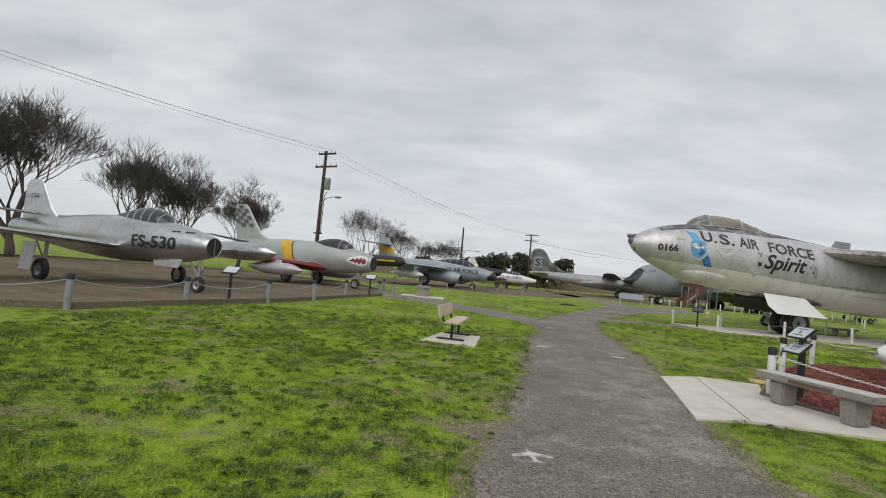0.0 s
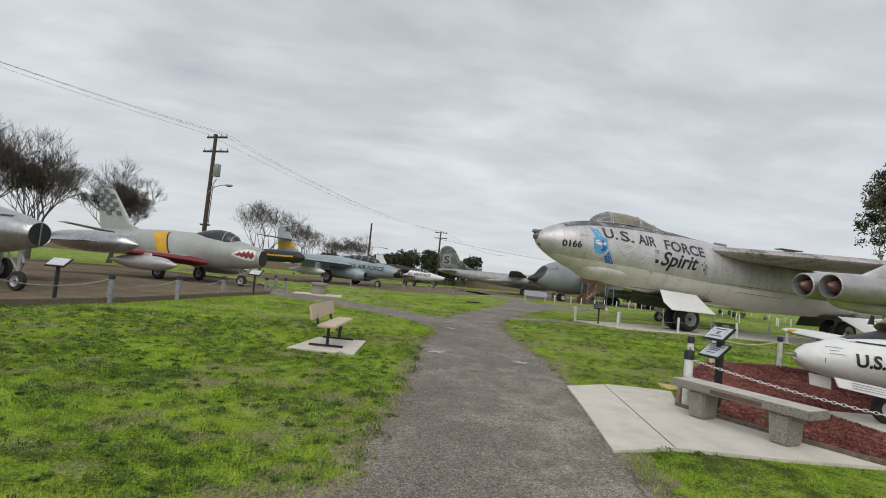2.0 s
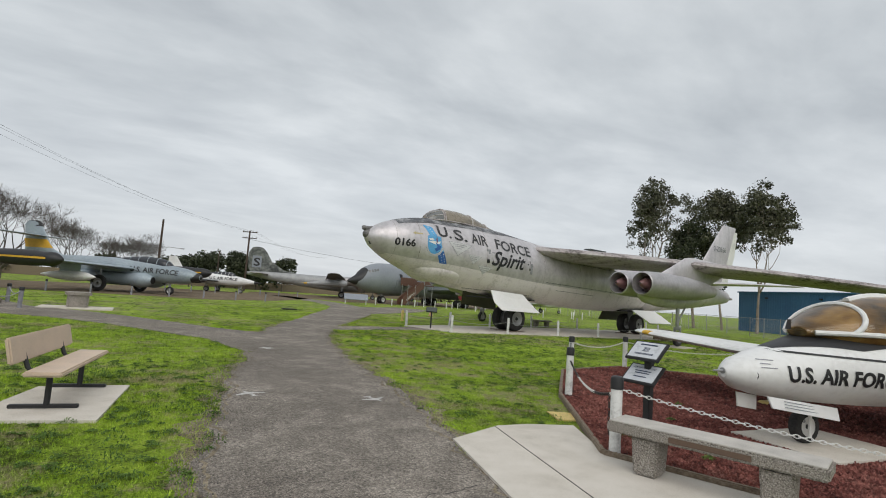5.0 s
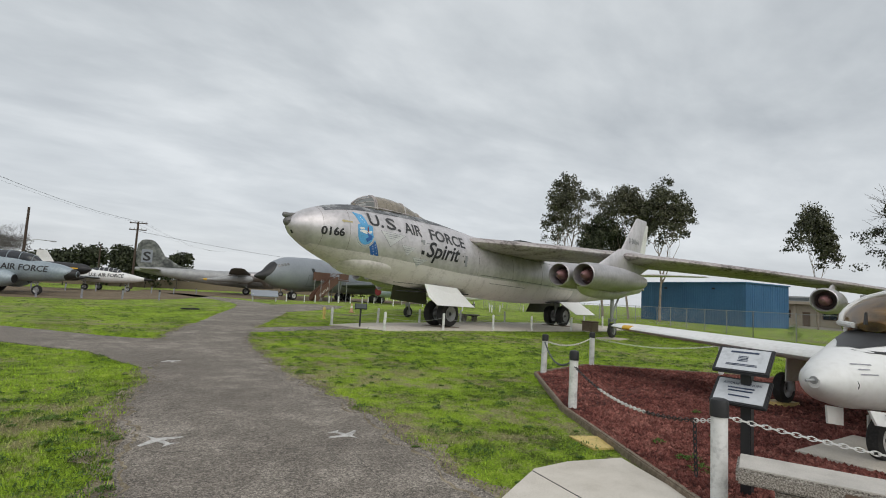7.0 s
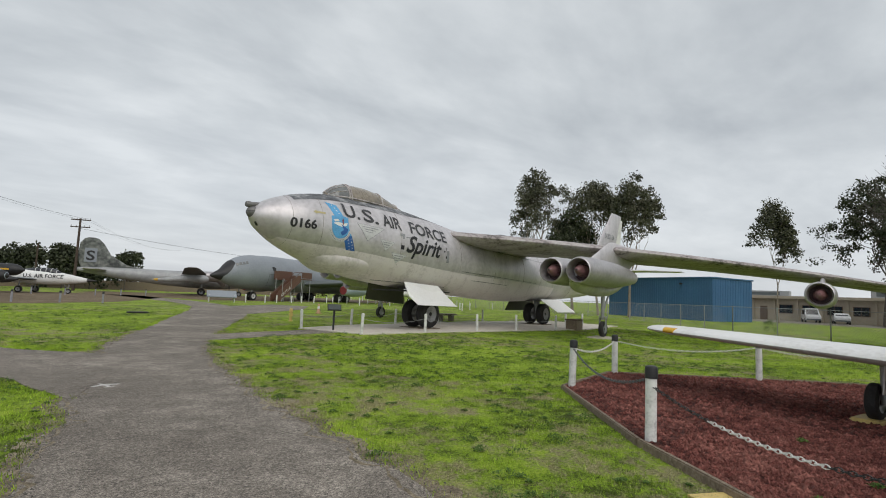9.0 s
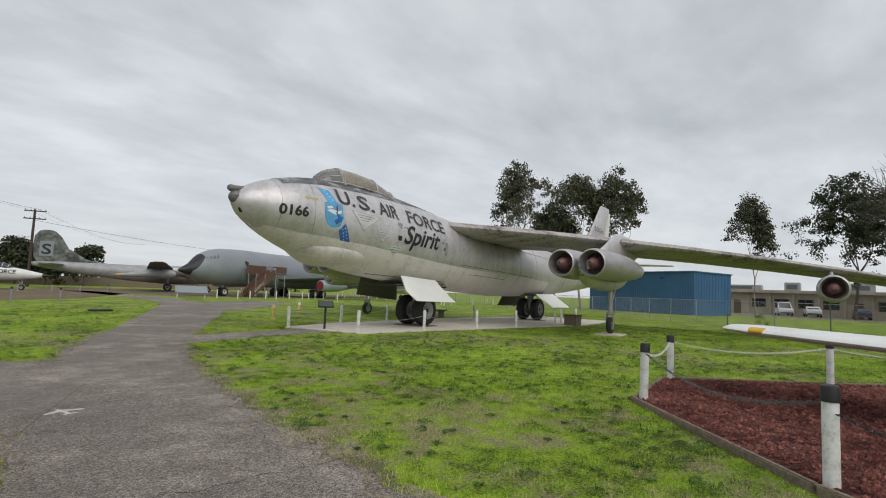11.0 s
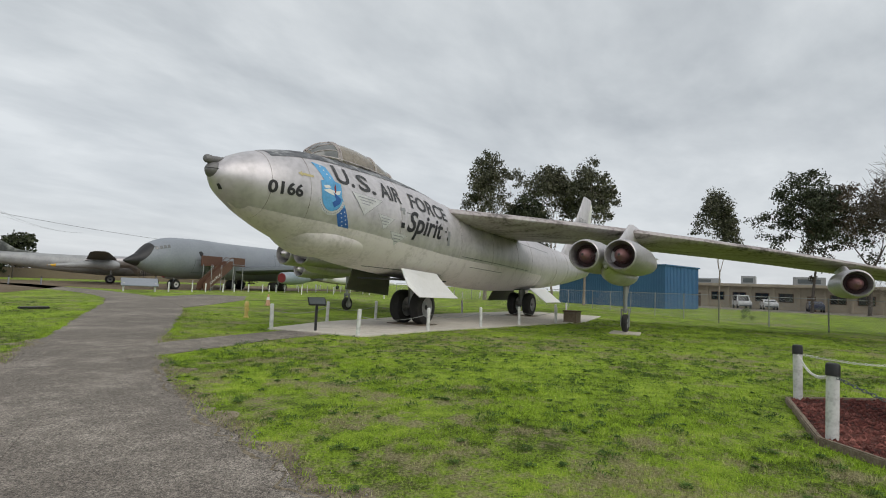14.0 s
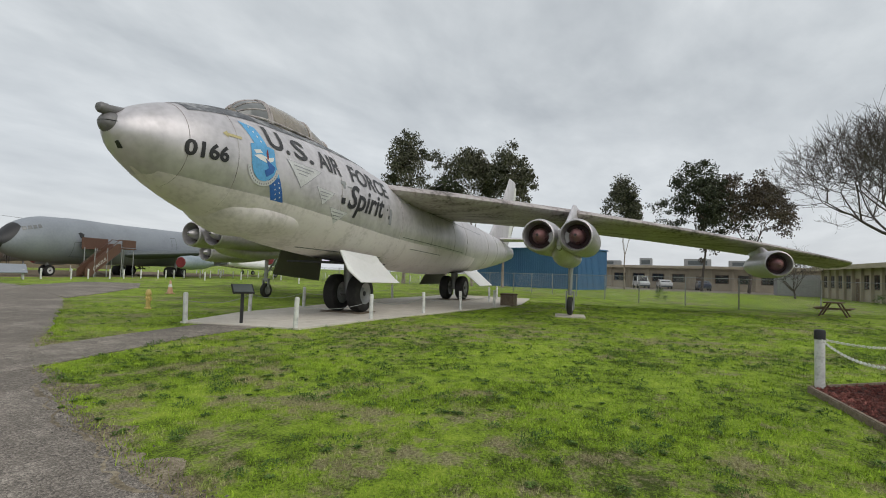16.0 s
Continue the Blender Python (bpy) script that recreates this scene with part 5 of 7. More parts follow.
small_jet("swept_wing_fighter", place(-4.05, 29.75, -0.893, 0.45) @ Matrix.Scale(1.07, 4), "pale silver swept-wing jet fighter with painted shark mouth", F_ST, M_PALEJET,
          [(3.3, 0.5, 1.15, 3.0, 0.15), (7.0, 5.4, 1.4, 1.5, 0.07), (7.3, 5.6, 1.4, 1.1, 0.02)], [(8.9, 0.2, 2.15, 1.4, 0.06), (10.3, 2.0, 2.4, 0.8, 0.04)],
          [(7.2, 2.2, 3.2, 0.09), (8.4, 2.7, 2.3, 0.09), (9.8, 4.4, 1.2, 0.05), (10.0, 4.55, 0.9, 0.02)],
          [(1.2, 2.05, 0.1, 0.05), (1.6, 2.12, 0.35, 0.36), (2.3, 2.17, 0.42, 0.54), (3.1, 2.2, 0.40, 0.50), (3.9, 2.25, 0.27, 0.28), (4.6, 2.25, 0.1, 0.08)],
          [(1.0, 0.0, 0.28, 0.16, 1.1), (4.8, -1.25, 0.36, 0.2, 1.1), (4.8, 1.25, 0.36, 0.2, 1.1)], extra=shark_extra, bars=2)


def scorpion_extra(J, body, h):
    part("nose_cone", loft([(-0.02, 1.55, 0.04, 0.04), (0.15, 1.55, 0.24, 0.24), (0.75, 1.56, 0.46, 0.46), (0.78, 1.56, 0.44, 0.44)], 28, raw=True), M_BLACK, body, "black nose cone")
    part("lettering", h.lay(text_bmesh("U.S. AIR FORCE", 0.55, 3.9, 0, 0.012), 5.6, 1.72, -0.03, 0.012, 0.1, flip=True), M_BLACK, body, "dark letters U.S. AIR FORCE", smooth=False)
    for s in (-1, 1):
        tank = part("tip_tank", loft([(4.2, 2.05, 0.08, 0.08), (4.5, 2.05, 0.32, 0.32), (5.6, 2.05, 0.46, 0.46), (7.8, 2.05, 0.5, 0.5), (9.6, 2.05, 0.38, 0.38), (11.6, 2.05, 0.08, 0.08)], 24, 0.3, yc=s * 8.9), M_BLACK, J, "black wingtip tank with gold stripe")
        th = Hull([(4.2, 2.05, 0.08, 0.08), (4.5, 2.05, 0.32, 0.32), (5.6, 2.05, 0.46, 0.46), (7.8, 2.05, 0.5, 0.5), (9.6, 2.05, 0.38, 0.38), (11.6, 2.05, 0.08, 0.08)], 1)
        bm = th.lay(flat_poly([(0, 0), (5.6, -0.02), (5.6, 0.08), (0, 0.12)]), 5.0, 2.02, 0, 0.012, 0.2)
        for v in bm.verts:
            v.co.y += s * 8.9
        part("stripe", bm, M_YELLOW, tank, smooth=False)
        part("engine_housing", loft([(3.6, 1.05, 0.3, 0.3), (3.8, 1.05, 0.42, 0.42), (5.5, 1.05, 0.5, 0.5), (8.5, 1.1, 0.48, 0.48), (11, 1.2, 0.3, 0.3)], 28, 0.4, yc=s * 0.75), M_BLUEGREY, J)
        part("intake_band", loft([(3.95, 1.05, 0.445, 0.445), (4.35, 1.05, 0.475, 0.475)], 28, raw=True, yc=s * 0.75), M_YELLOW, J)
        # black disc paints the shade within each engine opening
        part("intake_duct", loft([(3.57, 1.05, 0.27, 0.27), (3.595, 1.05, 0.29, 0.29)], 24, raw=True, yc=s * 0.75), M_BLACK, J)
        part("pylon_tank", loft([(5.0, 1.05, 0.03, 0.03), (5.6, 1.05, 0.26, 0.26), (7, 1.05, 0.34, 0.34), (8.5, 1.05, 0.2, 0.2), (9.2, 1.05, 0.03, 0.03)], 20, 0.3, yc=s * 5.0), M_WHITE, J)
        part("tank_pylon", wing([(6.2, s * 5, 1.3, 1.6, 0.05), (6.2, s * 5, 1.95, 1.6, 0.05)], True), M_BLUEGREY, J)
    part("fin_band", wing([(13.0, 0, 3.1, 2.5, 0.13), (13.5, 0, 3.8, 2.2, 0.125)], True), M_YELLOW, J)
    part("fin_cap", wing([(14.1, 0, 4.85, 1.55, 0.10), (14.5, 0, 5.32, 1.0, 0.05)], True), M_BLACK, J)


S_ST = [(0.1, 1.55, 0.2, 0.2), (0.8, 1.57, 0.48, 0.48), (2.5, 1.65, 0.66, 0.7), (4.5, 1.78, 0.75, 0.86), (7.0, 1.85, 0.78, 0.86), (9.5, 1.95, 0.7, 0.76), (12, 2.1, 0.5, 0.55), (14, 2.25, 0.36, 0.38), (16.2, 2.35, 0.15, 0.16)]
small_jet("twin_engine_interceptor", place(5.38, 49.3, -0.817, 0.577), "pale grey twin-engine jet with black wingtip tanks", S_ST, M_BLUEGREY,
          [(5.2, 0.6, 1.9, 4.0, 0.16), (5.8, 8.6, 2.05, 2.7, 0.1)], [(13.6, 0.1, 4.05, 1.9, 0.07), (14.2, 3.6, 4.1, 1.1, 0.04)],
          [(11.5, 2.3, 4.0, 0.12), (13.0, 3.1, 2.5, 0.12), (14.3, 5.0, 1.5, 0.09), (14.5, 5.3, 1.0, 0.05)],
          [(2.4, 2.2, 0.1, 0.08), (2.9, 2.3, 0.38, 0.38), (3.8, 2.4, 0.45, 0.5), (5.5, 2.45, 0.45, 0.48), (6.8, 2.5, 0.3, 0.26), (7.6, 2.5, 0.1, 0.1)],
          [(2.6, 0.0, 0.33, 0.18, 1.2), (6.8, -2.3, 0.62, 0.25, 1.7), (6.8, 2.3, 0.62, 0.25, 1.7)], extra=scorpion_extra)


def star_extra(J, body, h):
    part("lettering", h.lay(text_bmesh("U.S. AIR FORCE", 0.5, 3.4, 0, 0.012), 5.4, 1.55, 0, 0.012, 0.1, flip=True), M_BLACK, body, "dark letters U.S. AIR FORCE", smooth=False)
    part("nose_cone", loft([(-0.9, 1.45, 0.03, 0.03), (0.2, 1.45, 0.2, 0.2), (1.2, 1.46, 0.36, 0.36)], 20, raw=True), M_BLACK, body, "pointed black nose")
    for s in (-1, 1):
        part("tip_tank", loft([(3.6, 1.3, 0.03, 0.03), (4.2, 1.3, 0.26, 0.26), (6, 1.3, 0.3, 0.3), (8, 1.3, 0.05, 0.05)], 20, 0.3, yc=s * 5.4), M_BLACK, J)


W_ST = [(0.0, 1.45, 0.2, 0.2), (1.5, 1.5, 0.44, 0.48), (3.5, 1.6, 0.6, 0.7), (6, 1.65, 0.62, 0.7), (8.5, 1.7, 0.5, 0.55), (11, 1.75, 0.3, 0.32)]
small_jet("white_jet_trainer", place(13.6, 72.0, -0.87, 0.49), "white jet with black nose and dark wings", W_ST, M_WHITE,
          [(4.2, 0.4, 1.35, 2.4, 0.12), (4.8, 5.3, 1.5, 1.2, 0.06)], [(9.6, 0.2, 2.1, 1.2, 0.05), (10.1, 2.2, 2.1, 0.7, 0.03)],
          [(8.6, 2.0, 2.4, 0.07), (10.0, 4.1, 1.0, 0.04)],
          [(2.2, 2.0, 0.1, 0.05), (2.7, 2.1, 0.34, 0.3), (3.6, 2.15, 0.38, 0.42), (5, 2.15, 0.34, 0.34), (6, 2.2, 0.12, 0.1)],
          [(1.6, 0, 0.26, 0.15, 1.1), (5.2, -1.6, 0.34, 0.2, 1.2), (5.2, 1.6, 0.34, 0.2, 1.2)], wing_mat=M_CHECK, extra=star_extra)


# ---------------------------------------------------------------- tanker
def tanker():
    K = thing("tanker_airplane", place(23.4, 64.2, 0.957, 0.287), "large grey four-engine tanker with black nose", "airplane")
    st = [(0.7, 2.75, 0.56, 0.56), (1.1, 2.84, 0.80, 0.84), (1.6, 2.95, 1.10, 1.20), (2.4, 3.08, 1.42, 1.58), (3.4, 3.16, 1.65, 1.85), (6, 3.2, 1.83, 2.05), (12, 3.2, 1.83, 2.05), (24, 3.25, 1.83, 2.05), (32, 3.6, 1.4, 1.6), (39, 4.2, 0.5, 0.7)]
    body = part("fuselage", loft(st, 48, 0.5), M_GREY, K)
    h = Hull(st, -1)
    part("nose_cone", loft([(-0.5, 2.60, 0.03, 0.03), (-0.44, 2.60, 0.11, 0.10), (-0.2, 2.62, 0.24, 0.23), (0.3, 2.69, 0.45, 0.44), (0.74, 2.755, 0.61, 0.61), (0.78, 2.76, 0.58, 0.58)], 32, raw=True), M_BLACK, K, "black nose radome")
    bm = bmesh.new()
    cols = []
    for x in np.arange(0.74, 2.0, 0.15):
        r = [np.interp(x, h.st[:, 0], h.st[:, k]) for k in (1, 2, 3)]
        cols.append([bm.verts.new((x, (r[1] + 0.02) * math.sin(a), r[0] + (r[2] + 0.02) * math.cos(a))) for a in np.linspace(-1, 1, 17) * (1.9 - 1.0 * (x - 0.74))])
    for A, C in zip(cols, cols[1:]):
        for i in range(16):
            bm.faces.new((A[i], A[i + 1], C[i + 1], C[i]))
    part("antiglare_panel", bm, M_BLACK, K, "black paint sweeping up to the windscreen")
    for k in range(4):
        part("cockpit_window", h.lay(flat_poly([(0, 0), (0.30, 0.04), (0.30, 0.32), (0.06, 0.30)]), 1.9 + 0.36 * k, 3.78 + 0.08 * k, 0.1, 0.03), M_SCREEN, K, smooth=False)
    part("cargo_outline", h.lay(joined([flat_poly([(0, 0), (2.6, 0), (2.6, 0.04), (0, 0.04)]), flat_poly([(0, 1.3), (2.6, 1.3), (2.6, 1.34), (0, 1.34)]), flat_poly([(0, 0), (0.04, 0), (0.04, 1.3), (0, 1.3)]), flat_poly([(2.56, 0), (2.6, 0), (2.6, 1.3), (2.56, 1.3)])]), 6.0, 1.75, 0, 0.012, 0.2), M_CHECK, body, smooth=False)
    part("unit_badge", h.lay(flat_poly([(0, 0.4), (0.3, 0.5), (0.6, 0.35), (0.5, 0), (0.2, -0.05)]), 6.4, 3.5, 0, 0.015, 0.2), M_BLACK, body, smooth=False)
    part("door_outline", h.lay(joined([flat_poly([(0, 0), (0.8, 0), (0.8, 0.05), (0, 0.05)]), flat_poly([(0, 1.4), (0.8, 1.4), (0.8, 1.45), (0, 1.45)]), flat_poly([(0, 0), (0.05, 0), (0.05, 1.4), (0, 1.4)]), flat_poly([(0.75, 0), (0.8, 0), (0.8, 1.4), (0.75, 1.4)])]), 18.5, 2.9, 0, 0.012, 0.2), M_CHECK, body, smooth=False)
    for s in (-1, 1):
        # port wing takes a darker grey that paints in the shade underneath
        part("wing", wing([(12.0, s * 1.5, 2.2, 8.6, 0.5), (18.5, s * 9.0, 2.9, 5.2, 0.3), (26.5, s * 19.8, 3.9, 2.6, 0.15)]), M_CHECK if s < 0 else M_GREY, K, "grey swept wing, port one darkened for underside shade")
        for x, y, z in ((14.6, 8.4, 1.6), (21.0, 14.2, 2.2)):
            e = part("engine_pod", loft([(x - 3.2, z, 0.52, 0.52), (x - 3.1, z, 0.6, 0.6), (x - 1.8, z, 0.72, 0.72), (x + 0.2, z, 0.64, 0.64), (x + 1.6, z, 0.35, 0.35)], 28, raw=True, yc=s * y), M_BLUEGREY, K, "pale blue engine nacelle")
            part("intake_cover", loft([(x - 3.24, z, 0.5, 0.5), (x - 3.18, z, 0.53, 0.53)], 24, raw=True, yc=s * y), M_RED, e, "red engine cover")
            part("pylon", wing([(x - 1.2, s * y, z + 0.5, 3.4, 0.12), (x + 0.6, s * y, z + 1.25, 3.2, 0.12)], True), M_GREY, e)
        for dx in (-0.8, 0.8):
            wheel_parts(K, 17.5 + dx, s * 3.2, 0.55, 0.9, 0.0, "main_wheel")
        part("gear_strut", tube((17.5, s * 3.2, 2.2), (17.5, s * 3.2, 0.6), 0.18), M_STEEL, K)
        part("tailplane", wing([(34, s * 0.4, 4.8, 4.2, 0.15), (38.5, s * 6.0, 5.2, 2.0, 0.08)]), M_GREY, K)
    part("fin", wing([(29.5, 0, 4.6, 8.5, 0.3), (35.5, 0, 11.5, 3.2, 0.12)], True), M_GREY, K)
    part("gear_strut", tube((5.2, 0, 1.4), (5.2, 0, 0.5), 0.12), M_STEEL, K)
    wheel_parts(K, 5.2, -0.25, 0.5, 0.25, 0.0, "nose_wheel", M_WHITE)
    wheel_parts(K, 5.2, 0.25, 0.5, 0.25, 0.0, "nose_wheel", M_WHITE)
    part("refuelling_boom", pipe([(26, 0, 1.2), (33, 0, 1.9), (38, 0, 2.4)], 0.25), M_GREY, K)


tanker()


def air_stairs():
    S = thing("air_stairs", place(29.5, 63.1, 0.957, 0.287) @ Matrix.Diagonal((0.84, 0.84, 0.95, 1)), "brown mobile boarding stairs beside the tanker", "boarding stairs")
    for s in (-1.0, 0.0):
        part("stringer", plate([(-0.1, s, 0.12), (0.5, s, 0.05), (4.4, s, 2.5), (4.4, s, 3.3), (3.9, s, 3.3), (-0.1, s, 0.8)], 0.08), M_STAIR, S, smooth=False)
        part("handrail", pipe([(0.2, s, 1.1), (4.2, s, 3.7), (6.0, s, 3.7)], 0.04), M_STAIR, S)
    bm = text_bmesh("CASTLE", 0.42, 1.9)
    bm.transform(Matrix.Translation((0.9, -1.05, 0.62)) @ Matrix.Rotation(-math.atan2(2.6, 4.0), 4, "Y") @ Matrix.Rotation(math.pi / 2, 4, "X"))
    part("lettering", bm, M_WHITE, S, "white letters CASTLE", smooth=False)
    for k in range(13):
        part("tread", box(0.3, 1.0, 0.04, (0.35 + 0.32 * k, -0.5, 0.25 + 0.205 * k), 0.005), M_STAIR, S, smooth=False)
    part("platform", box(2.4, 1.2, 0.12, (5.4, -0.5, 2.85), 0.01), M_STAIR, S, smooth=False)
    part("canopy_panel", box(2.0, 0.06, 0.75, (5.5, -1.08, 3.35), 0.01), M_STAIR, S, smooth=False)
    part("side_screen", box(3.4, 0.06, 1.1, (2.6, 0.6, 3.2), 0.01), M_STAIR, S, smooth=False)
    for x in (1.0, 2.6, 4.6, 6.3):
        for y in (-1.0, 0.3):
            part("leg", tube((x, y, 0), (x, y, 2.8), 0.05), M_STEEL, S)
    part("brace", tube((1.0, -1, 0.2), (2.6, -1, 2.6), 0.035), M_STEEL, S)


air_stairs()


# ---------------------------------------------------------------- propeller bomber in the distance
def prop_bomber():
    P = thing("propeller_bomber", place(37.6, 85.9, -0.94, 0.34) @ Matrix.Scale(0.78, 4), "silver four-engine propeller bomber with tall rounded fin", "airplane")
    st = [(0, 3.0, 0.4, 0.4), (0.8, 3.0, 1.1, 1.1), (3, 3.0, 1.45, 1.45), (14, 3.0, 1.45, 1.45), (20, 3.3, 1.1, 1.15), (26, 3.7, 0.6, 0.7), (29.5, 3.9, 0.25, 0.3)]
    body = part("fuselage", loft(st, 36, 0.6), M_OLDSILVER, P)
    for s in (-1, 1):
        part("wing", wing([(7.5, s * 1.0, 3.4, 5.2, 0.5), (9.5, s * 19, 4.5, 2.2, 0.16), (9.9, s * 21, 4.6, 1.2, 0.04)]), M_DARKWING, P)
        part("tailplane", wing([(24.5, s * 0.4, 3.9, 3.6, 0.2), (25.6, s * 6.2, 3.95, 2.0, 0.1)]), M_SILVER, P)
        for y, z in ((4.6, 3.4), (8.8, 3.6)):
            n = part("engine_nacelle", loft([(4.6, z, 0.4, 0.4), (4.7, z, 0.8, 0.8), (6.5, z, 0.8, 0.8), (10, z, 0.5, 0.5), (12.5, z, 0.1, 0.1)], 24, 0.5, yc=s * y), M_SILVER, P)
            part("spinner", loft([(4.0, z, 0.05, 0.05), (4.3, z, 0.25, 0.25), (4.7, z, 0.3, 0.3)], 16, raw=True, yc=s * y), M_BLACK, n)
            for k in range(4):
                a = math.pi / 2 * k + 0.1
                part("blade", plate([(4.4, s * y - 0.14 * math.sin(a), z + 0.14 * math.cos(a)), (4.45, s * y + 0.14 * math.sin(a), z - 0.14 * math.cos(a)), (4.42, s * y + 2.5 * math.cos(a) + 0.1 * math.sin(a), z + 2.5 * math.sin(a) - 0.1 * math.cos(a)), (4.40, s * y + 2.5 * math.cos(a) - 0.1 * math.sin(a), z + 2.5 * math.sin(a) + 0.1 * math.cos(a))], 0.05), M_BLACK, n, smooth=False)
        pod = part("jet_pod", loft([(8.0, 2.9, 0.3, 0.3), (8.3, 2.9, 0.5, 0.5), (11, 2.9, 0.6, 0.6), (14.5, 2.6, 0.35, 0.35), (16.5, 2.5, 0.08, 0.08)], 20, 0.4, yc=s * 13.5), M_OLDSILVER, P)
        part("pod_tip", loft([(15.6, 2.55, 0.24, 0.24), (16.6, 2.5, 0.04, 0.04)], 16, raw=True, yc=s * 13.5), M_YELLOW, pod)
        wheel_parts(P, 9.0, s * 4.5, 0.7, 0.8, 0.0, "main_wheel")
        part("gear_strut", tube((9.0, s * 4.5, 3), (9.0, s * 4.5, 0.6), 0.15), M_STEEL, P)
    wheel_parts(P, 2.2, 0, 0.5, 0.5, 0.0, "nose_wheel")
    part("gear_strut", tube((2.2, 0, 2), (2.2, 0, 0.5), 0.12), M_STEEL, P)
    part("fin", wing([(17.5, 0, 4.3, 11.0, 0.1), (21.5, 0, 4.9, 7.4, 0.25), (24.2, 0, 6.6, 5.0, 0.25), (25.4, 0, 8.6, 3.6, 0.2), (26.2, 0, 9.4, 2.2, 0.1), (26.8, 0, 9.6, 1.0, 0.03)], True), M_OLIVEFIN, P, "dark grey-green mottled fin")
    bm = flat_poly([(0, 0), (1.9, 0), (1.9, 2.5), (0, 2.5)])
    bm.transform(Matrix.Translation((28.2, 0.30, 5.2)) @ Matrix.Rotation(math.pi, 4, "Z") @ Matrix.Rotation(math.pi / 2, 4, "X"))
    part("fin_panel", bm, M_GREY, P, smooth=False)
    bm = text_bmesh("S", 2.4, 1.3, 0, 0.05)
    bm.transform(Matrix.Translation((27.9, 0.33, 5.55)) @ Matrix.Rotation(math.pi, 4, "Z") @ Matrix.Rotation(math.pi / 2, 4, "X"))
    part("lettering", bm, M_BLACK, P, "black letter S", smooth=False)


M_OLIVEFIN = material("mottled_grey_green", (0.13, 0.14, 0.13), 0.7, dark=(0.05, 0.055, 0.055), light=(0.24, 0.25, 0.23), scale=0.5, fine=2, amount=0.9, bump=0.02)
prop_bomber()
# ---------------------------------------------------------------- seats, signs, bollards by the path
def park_bench():
    B = thing("park_bench", place(0.04, 11.0, 0.17, 0.985, 0.03), "park bench with beige slats on black steel legs", "bench")
    L = 1.86
    part("seat", box(L, 0.34, 0.05, (L / 2, -0.30, 0.40), 0.015), M_SLAT, B, "beige recycled plastic seat board", smooth=False)
    part("backrest", box(L, 0.045, 0.27, (L / 2, 0.0, 0.62), 0.015, m=Matrix.Rotation(-0.22, 4, "X")), M_SLAT, B, "beige backrest board", smooth=False)
    for x in (0.36, L - 0.36):
        part("leg", tube((x, -0.27, 0.0), (x, -0.27, 0.38), 0.03), M_BLACK, B)
        part("foot", box(0.06, 0.62, 0.04, (x, -0.25, 0.02), 0.008), M_BLACK, B, smooth=False)
        part("back_bar", pipe([(x, -0.42, 0.36), (x, -0.12, 0.36), (x, -0.06, 0.42), (x, 0.04, 0.72)], 0.024), M_BLACK, B)


park_bench()


def stone_bench(m, label):
    B = thing("stone_bench", m, label, "bench")
    L = 1.66
    part("seat", box(L, 0.40, 0.095, (L / 2, 0, 0.385), 0.015), M_AGG, B, "aggregate seat slab with smooth top", smooth=False)
    part("seat_top", box(L - 0.03, 0.37, 0.012, (L / 2, 0, 0.436), 0.004), M_SLAB, B, smooth=False)
    part("plaque", box(0.62, 0.012, 0.045, (L * 0.52, -0.203, 0.385), 0.003), M_BROWNTRIM, B, "narrow dark inset plaque", smooth=False)
    for x in (0.33, L - 0.33):
        bm = box(0.24, 0.30, 0.34, (x, 0, 0.17), 0.02)
        for v in bm.verts:
            if v.co.z < 0.1:
                v.co.x = x + (v.co.x - x) * 0.85
                v.co.y *= 0.9
        part("leg", bm, M_AGG, B, smooth=False)


stone_bench(place(5.12, 7.90, 0.29, -0.957, 0.035), "cast concrete bench on exposed aggregate legs")
stone_bench(place(22.6, 29.3, 0.99, 0.1, 0.0), "cast concrete bench on the lawn behind the bomber")


def sign_lines(parent, w, m, rows):
    for text, size, y, width in rows:
        if text:
            bm = text_bmesh(text, size, width)
            xs = [v.co.x for v in bm.verts]
            for v in bm.verts:
                v.co.x -= (min(xs) + max(xs)) / 2
                v.co.y += y
                v.co.z = 0.004
        else:
            bm = box(width, size, 0.002, (0, y, 0.003))
        bm.transform(m)
        part("lettering" if text else "text_bar", bm, M_NAVY, parent, smooth=False)


def info_stand():
    S = thing("information_stand", place(5.80, 8.06, 1, 0, 0.05), "black post with two slanted information panels", "sign")
    part("post", box(0.075, 0.075, 1.02, (0, 0, 0.51), 0.006), M_BLACK, S, smooth=False)
    for z, dy, rows in ((1.04, 0.04, [("", 0.016, 0.075, 0.20), ("", 0.006, 0.03, 0.07), ("", 0.006, 0.014, 0.07), ("", 0.006, -0.002, 0.07), ("", 0.006, -0.018, 0.07), ("", 0.005, -0.055, 0.22), ("", 0.005, -0.068, 0.22)]),
                        (0.80, -0.07, [("AIRCRAFT DONORS", 0.036, 0.055, 0.27), ("", 0.012, 0.025, 0.19), ("", 0.012, -0.005, 0.17), ("", 0.012, -0.055, 0.15)])):
        m = Matrix.Translation((-dy * 0 - 0.03 + (dy - 0.04) * 0.5, 0.02, z)) @ Matrix.Rotation(radians(-88), 4, "Z") @ Matrix.Rotation(radians(42), 4, "X")
        bm = box(0.40, 0.27, 0.03, (0, 0, -0.02), 0.006)
        bm.transform(m)
        p = part("panel", bm, M_BLACK, S, "black panel frame", smooth=False)
        bm = box(0.35, 0.225, 0.006, (0, 0, -0.003))
        bm.transform(m)
